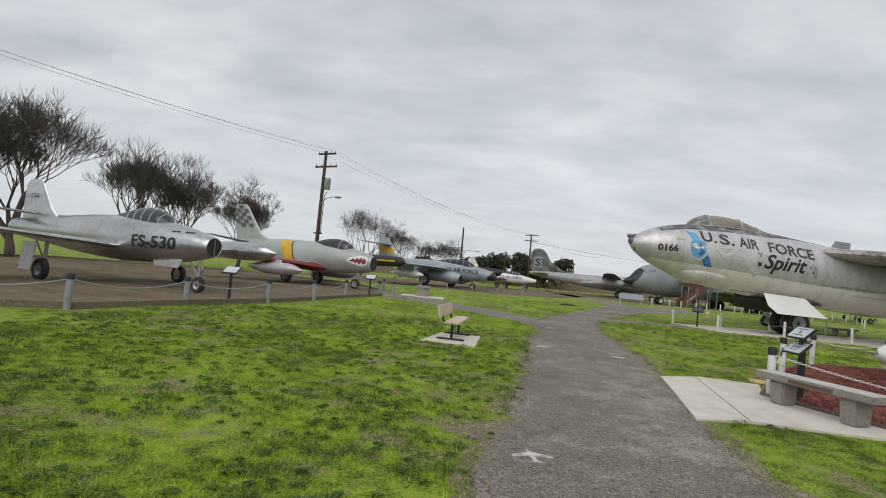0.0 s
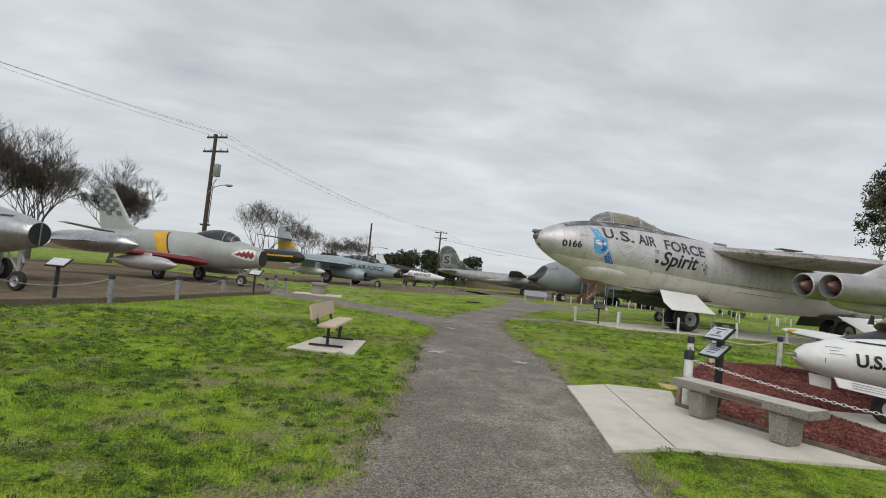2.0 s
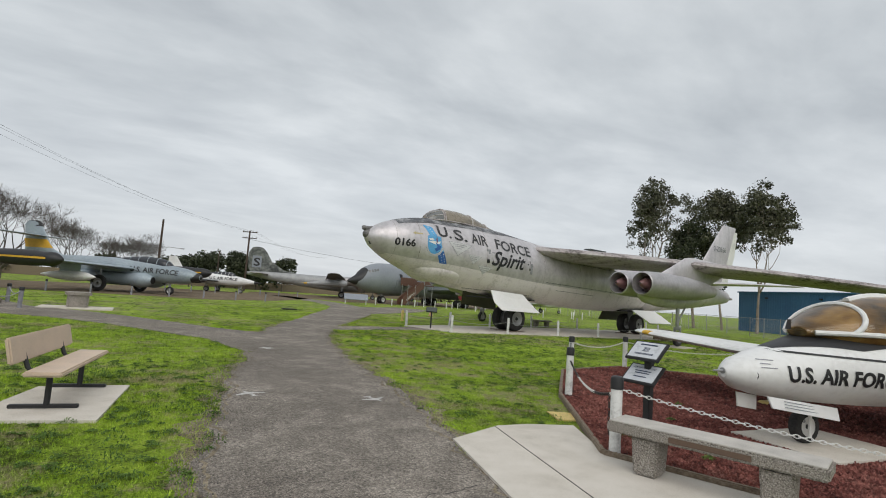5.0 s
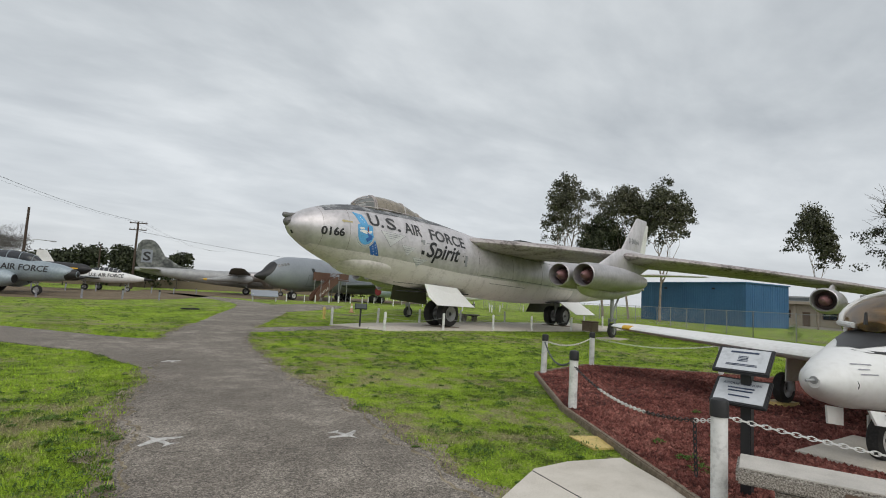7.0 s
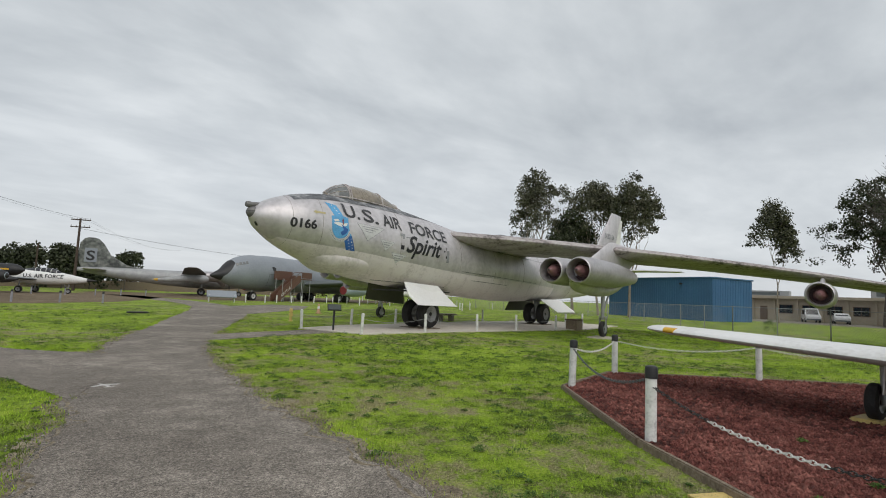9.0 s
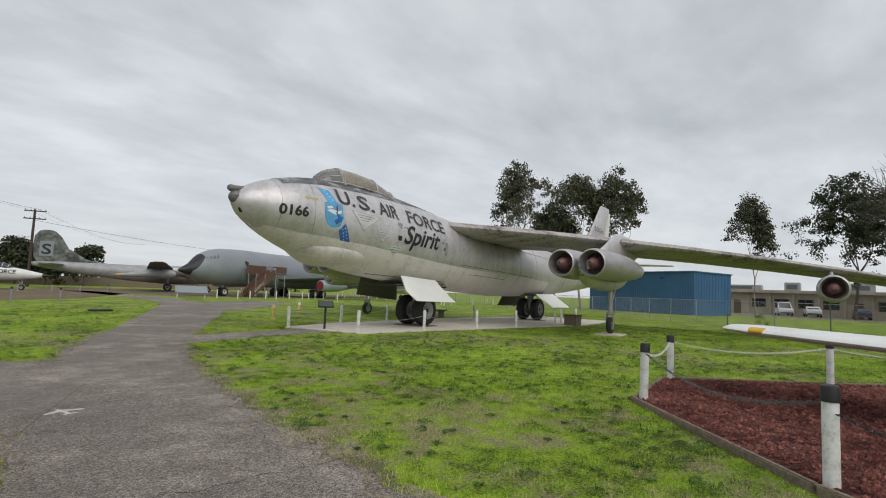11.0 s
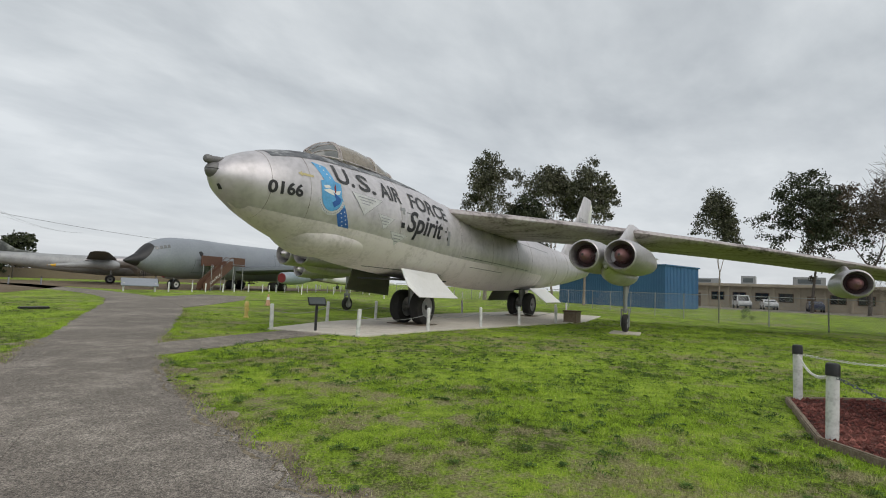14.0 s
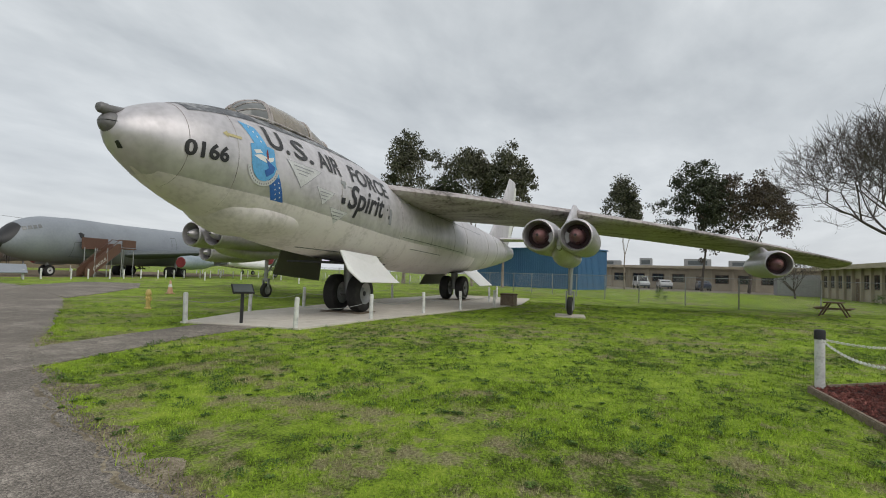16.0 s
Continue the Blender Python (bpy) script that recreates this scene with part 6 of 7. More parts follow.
        part("sign_face", bm, M_PLAQUE, p, "pale printed sign face", smooth=False)
        sign_lines(S, 0.4, m, rows)


info_stand()

BOLL = [(5.36, 8.1), (7.28, 10.68), (9.54, 12.92), (11.77, 13.26), (13.65, 11.15), (15.6, 8.9)]


def bollard(x, y, h, r, mat, label, group, cap=True, lean=0.0):
    b = thing("bollard", pose(x, y, 0, lean, lean * 0.6), label, "bollard", group)
    part("post", loft_up([(0, r), (h - 0.14, r), (h - 0.12, r)]), mat, b)
    if cap:
        part("cap", loft_up([(h - 0.13, r * 1.12), (h - 0.03, r * 1.12), (h - 0.008, r * 1.0), (h, r * 0.7)]), M_BLACK, b, "black cap")
    else:
        part("cap", loft_up([(h - 0.12, r * 1.02), (h - 0.03, r * 1.02), (h, r * 0.6)]), mat, b)
    return b


def loft_up(prof, seg=18):
    bm = bmesh.new()
    bridge_rings(bm, [[bm.verts.new((r * math.cos(2 * math.pi * k / seg), r * math.sin(2 * math.pi * k / seg), z)) for k in range(seg)] for z, r in prof])
    return bm


def link_chain(a, b, sag, pitch=0.048, wire=0.0052, floor=0.02):
    a, b = Vector(a), Vector(b)
    n = int((b - a).length * 1.03 / pitch)
    bm = bmesh.new()
    pts = [a.lerp(b, i / n) - Vector((0, 0, sag * 4 * (i / n) * (1 - i / n))) for i in range(n + 1)]
    for p in pts:
        p.z = max(p.z, floor)
    for i in range(n):
        p, q = pts[i], pts[i + 1]
        d = (q - p).normalized()
        side = d.cross(Vector((0, 0, 1))).normalized() if i % 2 else d.cross(d.cross(Vector((0, 0, 1)))).normalized()
        c = (p + q) / 2
        ring = [c + d * math.cos(t) * pitch * 0.68 + side * math.sin(t) * pitch * 0.32 for t in np.linspace(0, 2 * math.pi, 9)[:-1]]
        up = d.cross(side)
        R = []
        for k in range(8):
            o = (ring[k] - c).normalized()
            R.append([bm.verts.new(ring[k] + o * wire * math.cos(t) + up * wire * math.sin(t)) for t in (0.78, 2.36, 3.93, 5.5)])
        for k in range(8):
            A, C = R[k], R[(k + 1) % 8]
            for j in range(4):
                bm.faces.new((A[j], A[(j + 1) % 4], C[(j + 1) % 4], C[j]))
    return bm


random.seed(11)
for i, (x, y) in enumerate(BOLL):
    bollard(x, y, 0.82, 0.058, M_POST, "white painted bollard with black cap by the rock bed", "bollards round the rock bed", True, random.uniform(-1.2, 1.2))
for a, b in zip(BOLL[1:], BOLL[2:]):
    dark = a == BOLL[1]
    tagged(part("chain", link_chain((*a, 0.70), (*b, 0.70), 0.24 if dark else 0.14, floor=0.085), M_CHECK if dark else M_OFFWHITE), "dark tarnished chain hung between bollards" if dark else "weathered white chain hung between bollards", "chain", "chains round the rock bed")
mended = thing("chain", pose(0, 0, 0), "white chain mended with dark lengths between two bollards", "chain", "chains round the rock bed")


def chain_point(f, sag=0.2):
    return Vector((5.36, 8.1, 0.66)).lerp(Vector((7.28, 10.68, 0.62)), f) - Vector((0, 0, sag * 4 * f * (1 - f)))


for f0, f1, white in ((0, 0.10, True), (0.10, 0.36, False), (0.36, 0.72, True), (0.72, 1.0, False)):
    part("chain_length", link_chain(chain_point(f0), chain_point(f1), 0.2 * (f1 - f0) ** 2), M_OFFWHITE if white else M_BLACK, mended)
part("loose_end", link_chain(chain_point(0.10), chain_point(0.10) - Vector((0.01, 0.02, 0.42)), 0.0), M_BLACK, mended)
tagged(part("chain", link_chain((5.36, 8.1, 0.70), (8.0, 4.0, 0.6), 0.2), M_OFFWHITE), "weathered white chain hung between bollards", "chain", "chains round the rock bed")
bollard(8.0, 4.0, 0.82, 0.058, M_POST, "white painted bollard with black cap by the rock bed", "bollards round the rock bed")

tagged(part("valve_cover", prism([(6.12, 9.92), (6.42, 9.74), (6.2, 9.36), (5.93, 9.5)], -0.02, 0.02), M_HYDRANT, smooth=False), "yellow concrete utility cover in the grass", "cover")
tagged(part("drain_grate", box(0.9, 0.3, 0.08, (9.1, 36.0, 0.05), 0.02), M_BLACK, smooth=False), "low dark metal grate in the lawn", "grate")

GP = [(-9.9, 8.9), (-7.66, 10.62), (-6.66, 13.53), (-5.4, 16.24), (-4.6, 18.9), (-4.05, 22.3), (-3.0, 25.6), (-2.45, 27.6), (-3.4, 31.2)]
for x, y in GP:
    bollard(x, y, 0.76, 0.07, M_GPOST, "grey painted bollard with dark cap by the dirt bed", "bollards round the dirt bed", True, random.uniform(-3, 2))
for a, b in zip(GP, GP[1:]):
    tagged(part("rope", wires([(*a, 0.64), (*b, 0.64)], 0.014, 0.2, 12), M_STEEL), "pale rope sagging between grey bollards", "rope", "ropes round the dirt bed")

WP = [(11.86, 25.65), (14.95, 26.85), (12.6, 22.9), (17.75, 27.2), (15.6, 22.87), (18.6, 22.8), (21.1, 22.57), (24.0, 22.3), (27.6, 23.9), (30.9, 24.7), (21.4, 28.0), (25.5, 28.3), (31.2, 27.5)]
for x, y in WP:
    bollard(x, y, 0.74, 0.055, M_POST, "slim white post on the concrete pad", "white posts round the bomber", False, random.uniform(-1.5, 1.5))
for a, b in ((0, 1), (1, 3), (3, 10), (10, 11), (2, 4), (4, 5), (5, 6), (6, 7)):
    tagged(part("chain", wires([(*WP[a], 0.55), (*WP[b], 0.55)], 0.008, 0.15, 10), M_STEEL), "thin chain between white posts", "chain", "chains round the bomber")


def small_sign(x, y, h, turn, label, face=M_PLAQUE):
    s = thing("reading_stand", place(x, y, math.cos(radians(turn)), math.sin(radians(turn))), label, "sign")
    part("post", box(0.07, 0.07, h - 0.03, (0, 0, (h - 0.03) / 2), 0.006), M_BLACK, s, smooth=False)
    p = part("panel", box(0.5, 0.36, 0.035, (0, 0, h), 0.006, m=Matrix.Rotation(radians(35), 4, "X")), M_BLACK, s, smooth=False)
    part("sign_face", box(0.44, 0.30, 0.008, (0, -0.012, h + 0.02), m=Matrix.Rotation(radians(35), 4, "X")), face, p, smooth=False)


small_sign(12.5, 24.5, 0.86, -30, "black reading stand on the bomber pad", M_CHECK)
small_sign(-6.5, 15.9, 0.95, -10, "black reading stand beside a silver jet")
small_sign(-3.3, 24.3, 0.95, -10, "black reading stand beside a painted jet")

planter = thing("litter_urn", place(-0.9, 29.0, 1, 0), "low round concrete seat on a small slab", "planter")
part("base", box(2.4, 1.5, 0.06, (0, 0, 0.02), 0.01), M_CONC, planter, smooth=False)
part("drum", loft_up([(0.04, 0.36), (0.5, 0.36), (0.52, 0.44), (0.62, 0.44), (0.64, 0.4)], 24), M_AGG, planter)

hyd = thing("fire_hydrant", place(13.7, 29.8, 1, 0) @ Matrix.Diagonal((0.62, 0.62, 0.85, 1)), "yellow fire hydrant standing in the lawn", "hydrant")
part("barrel", loft_up([(0, 0.16), (0.05, 0.16), (0.06, 0.10), (0.5, 0.10), (0.52, 0.14), (0.57, 0.14), (0.66, 0.10), (0.72, 0.04)], 18), M_HYDRANT, hyd)
part("nozzle", tube((-0.14, 0, 0.4), (0.14, 0, 0.4), 0.05), M_HYDRANT, hyd)
part("nozzle", tube((0, -0.18, 0.36), (0, 0, 0.36), 0.08), M_HYDRANT, hyd)
cone = thing("traffic_cone", place(19.6, 37.0, 1, 0) @ Matrix.Scale(0.68, 4), "faded orange traffic cone with pale band", "traffic cone")
part("body", loft_up([(0.03, 0.2), (0.9, 0.05), (0.92, 0.04)], 18), M_ORANGE, cone)
part("base", box(0.48, 0.48, 0.05, (0, 0, 0.025), 0.01), M_ORANGE, cone, smooth=False)
part("band", loft_up([(0.45, 0.133), (0.68, 0.095)], 18), M_OFFWHITE, cone)
ub = thing("utility_box", place(25.6, 22.2, 0.97, 0.1), "small wooden utility box by the pad", "box")
part("body", box(0.75, 0.6, 0.5, (0, 0, 0.25), 0.02), M_TIMBER, ub, smooth=False)
part("lid", box(0.82, 0.66, 0.06, (0, 0, 0.53), 0.01), M_BROWNTRIM, ub, smooth=False)
slab("outrigger_pad", [(21.1, 19.0), (22.4, 19.3), (22.6, 18.3), (21.3, 18.0)], 0.04, M_CONC, "small concrete pad under the outrigger", "concrete pad")
ib = thing("low_sign_board", place(21.5, 57.0, 0.95, -0.3), "low grey slanted information board", "sign")
part("panel", box(2.6, 1.2, 0.08, (0, 0, 0.75), 0.02, m=Matrix.Rotation(radians(30), 4, "X")), M_GREY, ib, smooth=False)
for x in (-1.1, 1.1):
    part("leg", box(0.1, 0.5, 0.7, (x, 0, 0.35), 0.01), M_POST, ib, smooth=False)


def picnic(x, y, turn):
    t = thing("picnic_table", place(x, y, math.cos(turn), math.sin(turn)) @ Matrix.Scale(0.86, 4), "dark brown picnic table on the lawn", "picnic table")
    part("tabletop", box(1.8, 0.75, 0.06, (0, 0, 0.73), 0.01), M_BROWNTRIM, t, smooth=False)
    for s in (-1, 1):
        part("seat", box(1.8, 0.26, 0.05, (0, s * 0.68, 0.44), 0.01), M_BROWNTRIM, t, smooth=False)
        part("leg", joined([tube((s * 0.65, -0.6, 0), (s * 0.65, -0.2, 0.72), 0.04), tube((s * 0.65, 0.6, 0), (s * 0.65, 0.2, 0.72), 0.04), tube((s * 0.65, -0.75, 0.4), (s * 0.65, 0.75, 0.4), 0.03)]), M_BROWNTRIM, t)


picnic(32.0, 9.0, -0.3)


# ---------------------------------------------------------------- painted marks and cracks on the path
def mark(x, y, turn, s):
    pts = [(0, 0.5), (0.05, 0.2), (0.5, -0.05), (0.5, -0.15), (0.07, -0.05), (0.05, -0.35), (0.2, -0.48), (0, -0.45), (-0.2, -0.48), (-0.05, -0.35), (-0.07, -0.05), (-0.5, -0.15), (-0.5, -0.05), (-0.05, 0.2)]
    c, q = math.cos(turn), math.sin(turn)
    bm = prism([(x + s * (a * c - b * q), y + s * (a * q + b * c)) for a, b in pts], 0.008, 0.0155)
    tagged(part("painted_mark", bm, M_PAINTMARK, smooth=False), "worn white airplane arrow painted on asphalt", "path marking", "arrows on the path")


for x, y, a, s in ((0.92, 4.43, 0.1, 0.36), (2.5, 11.8, 0.3, 0.4), (4.05, 11.15, 3.4, 0.36), (3.75, 16.85, 0.2, 0.36)):
    mark(x, y, a, s)
random.seed(5)


def crack(x0, y0, x1, y1, w, seed, z=0.0135):
    n = 40
    a, b = [], []
    for i in range(n + 1):
        t = i / n
        x, y = x0 + (x1 - x0) * t, y0 + (y1 - y0) * t
        o = 0.14 * noise.noise((t * 5, seed, 0)) + 0.06 * noise.noise((t * 17, seed, 3)) + 0.02 * noise.noise((t * 45, seed, 5))
        ww = w * (0.45 + 0.55 * abs(noise.noise((t * 11, seed, 7))) * 2)
        dx, dy = x1 - x0, y1 - y0
        L = math.hypot(dx, dy)
        nx, ny = -dy / L, dx / L
        a.append((x + nx * (o + ww / 2), y + ny * (o + ww / 2)))
        b.append((x + nx * (o - ww / 2), y + ny * (o - ww / 2)))
    bm = bmesh.new()
    A = [bm.verts.new((*p, z)) for p in a]
    B = [bm.verts.new((*p, z)) for p in b]
    for i in range(n):
        bm.faces.new((A[i], A[i + 1], B[i + 1], B[i]))
    return bm


for k, c in enumerate([(0.7, 4.5, 2.95, 4.6, 0.014), (1.4, 7.65, 3.6, 7.95, 0.012), (2.3, 11.5, 4.5, 10.6, 0.012), (2.5, 14.1, 5.2, 13.65, 0.014), (4.6, 22.7, 7.0, 21.6, 0.02),
                       (3.6, 9.6, 3.9, 11.4, 0.006), (4.6, 13.6, 5.0, 15.4, 0.008), (0.0, 1.6, 2.7, 1.9, 0.014), (4.2, 20.5, 3.2, 16.2, 0.02), (3.25, 6.2, 3.72, 7.9, 0.014)]):
    tagged(part("crack", crack(*c, k), M_CRACK, smooth=False), "dark irregular crack in the asphalt", "crack", "cracks in the path", kind="structure")

# ---------------------------------------------------------------- poles and wires
WDIR = Vector((27.1, 48.7, 0)).normalized()
ACROSS = Vector((WDIR.y, -WDIR.x, 0))


def utility_pole(x, y, h, arms, label, extras=False):
    p = thing("utility_pole", place(x, y, ACROSS.x, ACROSS.y), label, "utility pole")
    part("pole", tube((0, 0, 0), (0, 0, h), 0.19, 0.13, 14), M_POLE, p)
    for z, w in arms:
        a = part("crossarm", box(w, 0.12, 0.14, (0, 0.16, z), 0.01), M_POLE, p, smooth=False)
        for s in (-0.46, -0.2, 0.2, 0.46):
            part("insulator", tube((s * w, 0.16, z + 0.07), (s * w, 0.16, z + 0.27), 0.05, 0.035, 8), M_STEEL, a)
    if extras:
        part("transformer", loft_up2(0.42, 0.1, h - 3.4, 1.0, 0.28), M_STEEL, p, "grey transformer can")
        part("lamp_arm", pipe([(0, -0.1, h - 4.8), (0.6, -0.1, h - 4.25), (1.3, -0.1, h - 4.1), (1.8, -0.1, h - 4.1)], 0.035), M_STEEL, p, "curved steel lamp arm")
        part("lamp_head", loft([(1.6, h - 4.1, 0.06, 0.05), (1.8, h - 4.12, 0.14, 0.09), (2.2, h - 4.12, 0.14, 0.08), (2.35, h - 4.1, 0.04, 0.03)], 16, 0.1, yc=-0.1), M_STEEL, p)
        part("conduit", pipe([(0.2, 0.1, 4.0), (0.22, 0.1, h - 4), (0.5, 0.1, h - 3.6)], 0.03), M_BLACK, p)
        part("bracket", box(0.9, 0.2, 0.12, (0, 0, 3.9), 0.02), M_BLACK, p, smooth=False)
    return p


def loft_up2(x, y, z, h, r):
    bm = loft_up([(0, r * 0.9), (0.04, r), (h - 0.05, r), (h, r * 0.8)], 16)
    bm.transform(Matrix.Translation((x, y, z)))
    return bm


utility_pole(-11.1, 44.6, 11.2, [(11.0, 2.0), (9.85, 2.5)], "dark wooden utility pole with transformer and lamp", True)
utility_pole(16.0, 93.3, 10.0, [(9.8, 2.4), (8.8, 2.4)], "dark wooden utility pole far across the lawn")
p2 = thing("street_lamp", place(3.0, 81.5, 1, 0), "dark wooden lamp pole", "street lamp")
part("pole", tube((0, 0, 0), (0, 0, 9.0), 0.17, 0.12), M_POLE, p2)
part("lamp_arm", pipe([(0, 0, 5.0), (1.0, 0, 5.4), (2.4, 0, 5.35)], 0.04), M_STEEL, p2)
part("lamp_head", box(0.6, 0.22, 0.14, (2.6, 0, 5.33), 0.04), M_STEEL, p2)
p4 = thing("street_lamp", place(12.5, 100.0, 1, 0), "dark wooden lamp pole", "street lamp")
part("pole", tube((0, 0, 0), (0, 0, 6.5), 0.14, 0.1), M_POLE, p4)
part("lamp_arm", pipe([(0, 0, 5.6), (1.0, 0, 5.9), (2.4, 0, 5.85)], 0.04), M_STEEL, p4)
for k, (o, z, dz) in enumerate([(-0.95, 11.25, 0.1), (0.4, 11.25, 0.1), (0.95, 11.25, 0.1)]):
    A, P1, P3 = Vector((-38.2, -4.1, z)) + ACROSS * o, Vector((-11.1, 44.6, z)) + ACROSS * o, Vector((16, 93.3, z - 1.25)) + ACROSS * o
    tagged(part("power_line", wires([A, P1, P3, P3 + WDIR * 60], 0.008, 1.0 + 0.15 * k, 24), M_BLACK), "thin dark power line between poles", "power line", "power lines")
tagged(part("power_line", wires([(16, 93.3, 8.6), (75, 100, 7.4), (140, 90, 8)], 0.02, 1.2, 24), M_BLACK), "thin dark power line between poles", "power line", "power lines")


# ---------------------------------------------------------------- trees
def grow(bm_big, bm_small, p, d, length, r, level, depth, rng, up=0.12, spread=0.55, tips=None, kids=(2, 3), thin=3, straight=False):
    """One limb in bent steps, then its children."""
    n = 4 if level < 2 else (3 if level < 5 else 2)
    pts, rad = [p.copy()], [r]
    for i in range(n):
        d = (d + Vector((rng.uniform(-1, 1), rng.uniform(-1, 1), rng.uniform(-0.6, 0.9))) * (0.09 if straight else 0.16) + Vector((0, 0, up))).normalized()
        p = p + d * length / n
        pts.append(p.copy()); rad.append(r * (1 - 0.42 * (i + 1) / n))
    pipe(pts, rad, 8 if level == 0 else (6 if level == 1 else thin), bm_big if level < 2 else bm_small)
    if straight and level >= 4:
        for q in pts[1:]:
            e = (d + Vector((rng.uniform(-1, 1), rng.uniform(-1, 1), rng.uniform(-0.3, 0.8))) * 0.7).normalized()
            tube(q, q + e * length * rng.uniform(0.5, 0.9), 0.009, 0.006, 3, bm_small, False)
    if level >= depth:
        if tips is not None:
            tips.append(p.copy())
        return
    k = rng.randint(*kids) + (1 if level == 0 else 0) + (2 if straight and level == 0 else 0)
    far = 2.3 if straight and level == 0 else 1.0
    side = d.cross(Vector((0.3, 0.2, 1))).normalized()
    a0 = rng.uniform(0, 6.28)
    for i in range(k):
        a = a0 + 6.283 * i / k + rng.uniform(-0.4, 0.4)
        q = (Matrix.Rotation(a, 3, d) @ side)
        nd = (d * (1 - spread * rng.uniform(0.6, 1.1)) + q * spread * rng.uniform(0.8, 1.3)).normalized()
        start = pts[-1] if i < 2 else pts[-2].lerp(pts[-1], rng.random())
        grow(bm_big, bm_small, start, nd, length * far * rng.uniform(0.62, 0.86), max(rad[-1] * (rng.uniform(0.78, 1.0) if straight else rng.uniform(0.62, 0.88)), 0.0105), level + 1, depth, rng, up, spread, tips, kids, thin, straight)


def bare_tree(x, y, h, seed, label, depth=6, spread=0.6, kids=(2, 3), trunk=0.24, group="bare trees", r=None):
    rng = random.Random(seed)
    t = thing("tree", pose(x, y, 0, 0, 0, rng.uniform(0, 360)), label, "tree", group)
    a, b = bmesh.new(), bmesh.new()
    tips = []
    grow(a, b, Vector((0, 0, -0.05)), Vector((rng.uniform(-0.1, 0.1), rng.uniform(-0.1, 0.1), 1)).normalized(), h * trunk, r or h * 0.027, 0, depth, rng, 0.12, spread, tips, kids, 3, True)
    top = max(v.co.z for v in b.verts)
    k = h / top
    for m in (a, b):
        m.transform(Matrix.Diagonal((k, k, k, 1)))
    part("trunk", a, M_BARK, t)
    part("crown", b, M_TWIG, t, "bare leafless twigs", smooth=False)
    return t


def leaf_mesh(name, centres, per, radius, size, mat, parent, seed, droop=0.6, squash=0.75, label=""):
    """Many small leaves as folded quads gathered in loose clumps."""
    rs = np.random.RandomState(seed)
    c = np.repeat(np.array([tuple(p) for p in centres]), per, axis=0)
    n = len(c)
    off = rs.normal(size=(n, 3))
    off /= np.linalg.norm(off, axis=1)[:, None]
    off *= (rs.rand(n, 1) ** 0.45) * radius * np.repeat(0.6 + 0.8 * rs.rand(len(centres), 1), per, axis=0)
    off[:, 2] *= squash
    c = c + off
    d = rs.normal(size=(n, 3)); d[:, 2] -= droop * 1.6
    d /= np.linalg.norm(d, axis=1)[:, None]
    s = np.cross(d, rs.normal(size=(n, 3))); s /= np.linalg.norm(s, axis=1)[:, None] + 1e-6
    ln = size * (0.6 + 0.8 * rs.rand(n, 1))
    w = ln * 0.32
    v = np.empty((n, 4, 3))
    v[:, 0] = c; v[:, 1] = c + d * ln * 0.5 + s * w; v[:, 2] = c + d * ln; v[:, 3] = c + d * ln * 0.5 - s * w
    me = bpy.data.meshes.new(name)
    me.from_pydata(v.reshape(-1, 3).tolist(), [], np.arange(n * 4).reshape(-1, 4).tolist())
    me.materials.append(mat)
    ob = new(name, me)
    ob.parent = parent
    if label:
        ob["label"] = label
    return ob


def leafy_tree(x, y, h, seed, label, mat, bark, crown_r, trunk=0.4, depth=4, per=70, size=0.42, spread=0.5, rad=1.0, group="eucalyptus trees", base_r=None, low=0.0):
    rng = random.Random(seed)
    t = thing("tree", pose(x, y, 0, 0, 0, rng.uniform(0, 360)), label, "tree", group)
    a, b = bmesh.new(), bmesh.new()
    tips = []
    grow(a, b, Vector((0, 0, -0.1)), Vector((rng.uniform(-0.12, 0.12), rng.uniform(-0.12, 0.12), 1)).normalized(), h * trunk, base_r or h * 0.018, 0, depth, rng, 0.16, spread, tips, (2, 3))
    top = max(p.z for p in tips) + rad * 0.5
    wide = max(math.hypot(p.x, p.y) for p in tips) + rad * 0.6
    k = Matrix.Diagonal((crown_r / wide, crown_r / wide, h / top, 1))
    a.transform(k); b.transform(k)
    tips = [k @ p for p in tips]
    if low:
        tips += [Vector((p.x * 1.05, p.y * 1.05, p.z * rng.uniform(low, 1))) for p in tips]
    part("trunk", a, bark, t)
    part("branchwork", b, bark, t)
    leaf_mesh("crown", tips, per, rad, size, mat, t, seed, label="loose hanging leaves")
    return t


bare_tree(-25.0, 29.5, 10.6, 3, "large leafless tree beyond the silver jet", 7, 0.38, (2, 4), 0.12)
bare_tree(-25.8, 41.5, 10.2, 8, "wide leafless tree beyond the silver jet", 7, 0.36, (2, 4), 0.10)
bare_tree(-21.8, 42.0, 10.0, 9, "leafless tree beyond the silver jet", 7, 0.35, (2, 4), 0.12)
bare_tree(-20.4, 51.1, 10.0, 14, "rounded leafless tree beyond the jets", 7, 0.36, (2, 4), 0.12)
bare_tree(-11.6, 74.1, 9.9, 21, "leafless tree behind the parked jets", 7, 0.43, (2, 3), 0.14)
bare_tree(-7.0, 88.0, 8.6, 22, "leafless tree behind the parked jets", 7, 0.43, (2, 3), 0.14)
bare_tree(-2.5, 95.0, 7.6, 24, "leafless tree behind the parked jets", 7, 0.43, (2, 3), 0.14)
bare_tree(1.5, 95.0, 8.2, 25, "brown leafless tree behind the parked jets", 7, 0.42, (2, 3), 0.12)
bare_tree(33.3, 4.9, 12.0, 41, "large spreading leafless tree by the building", 7, 0.52, (2, 4), 0.14)
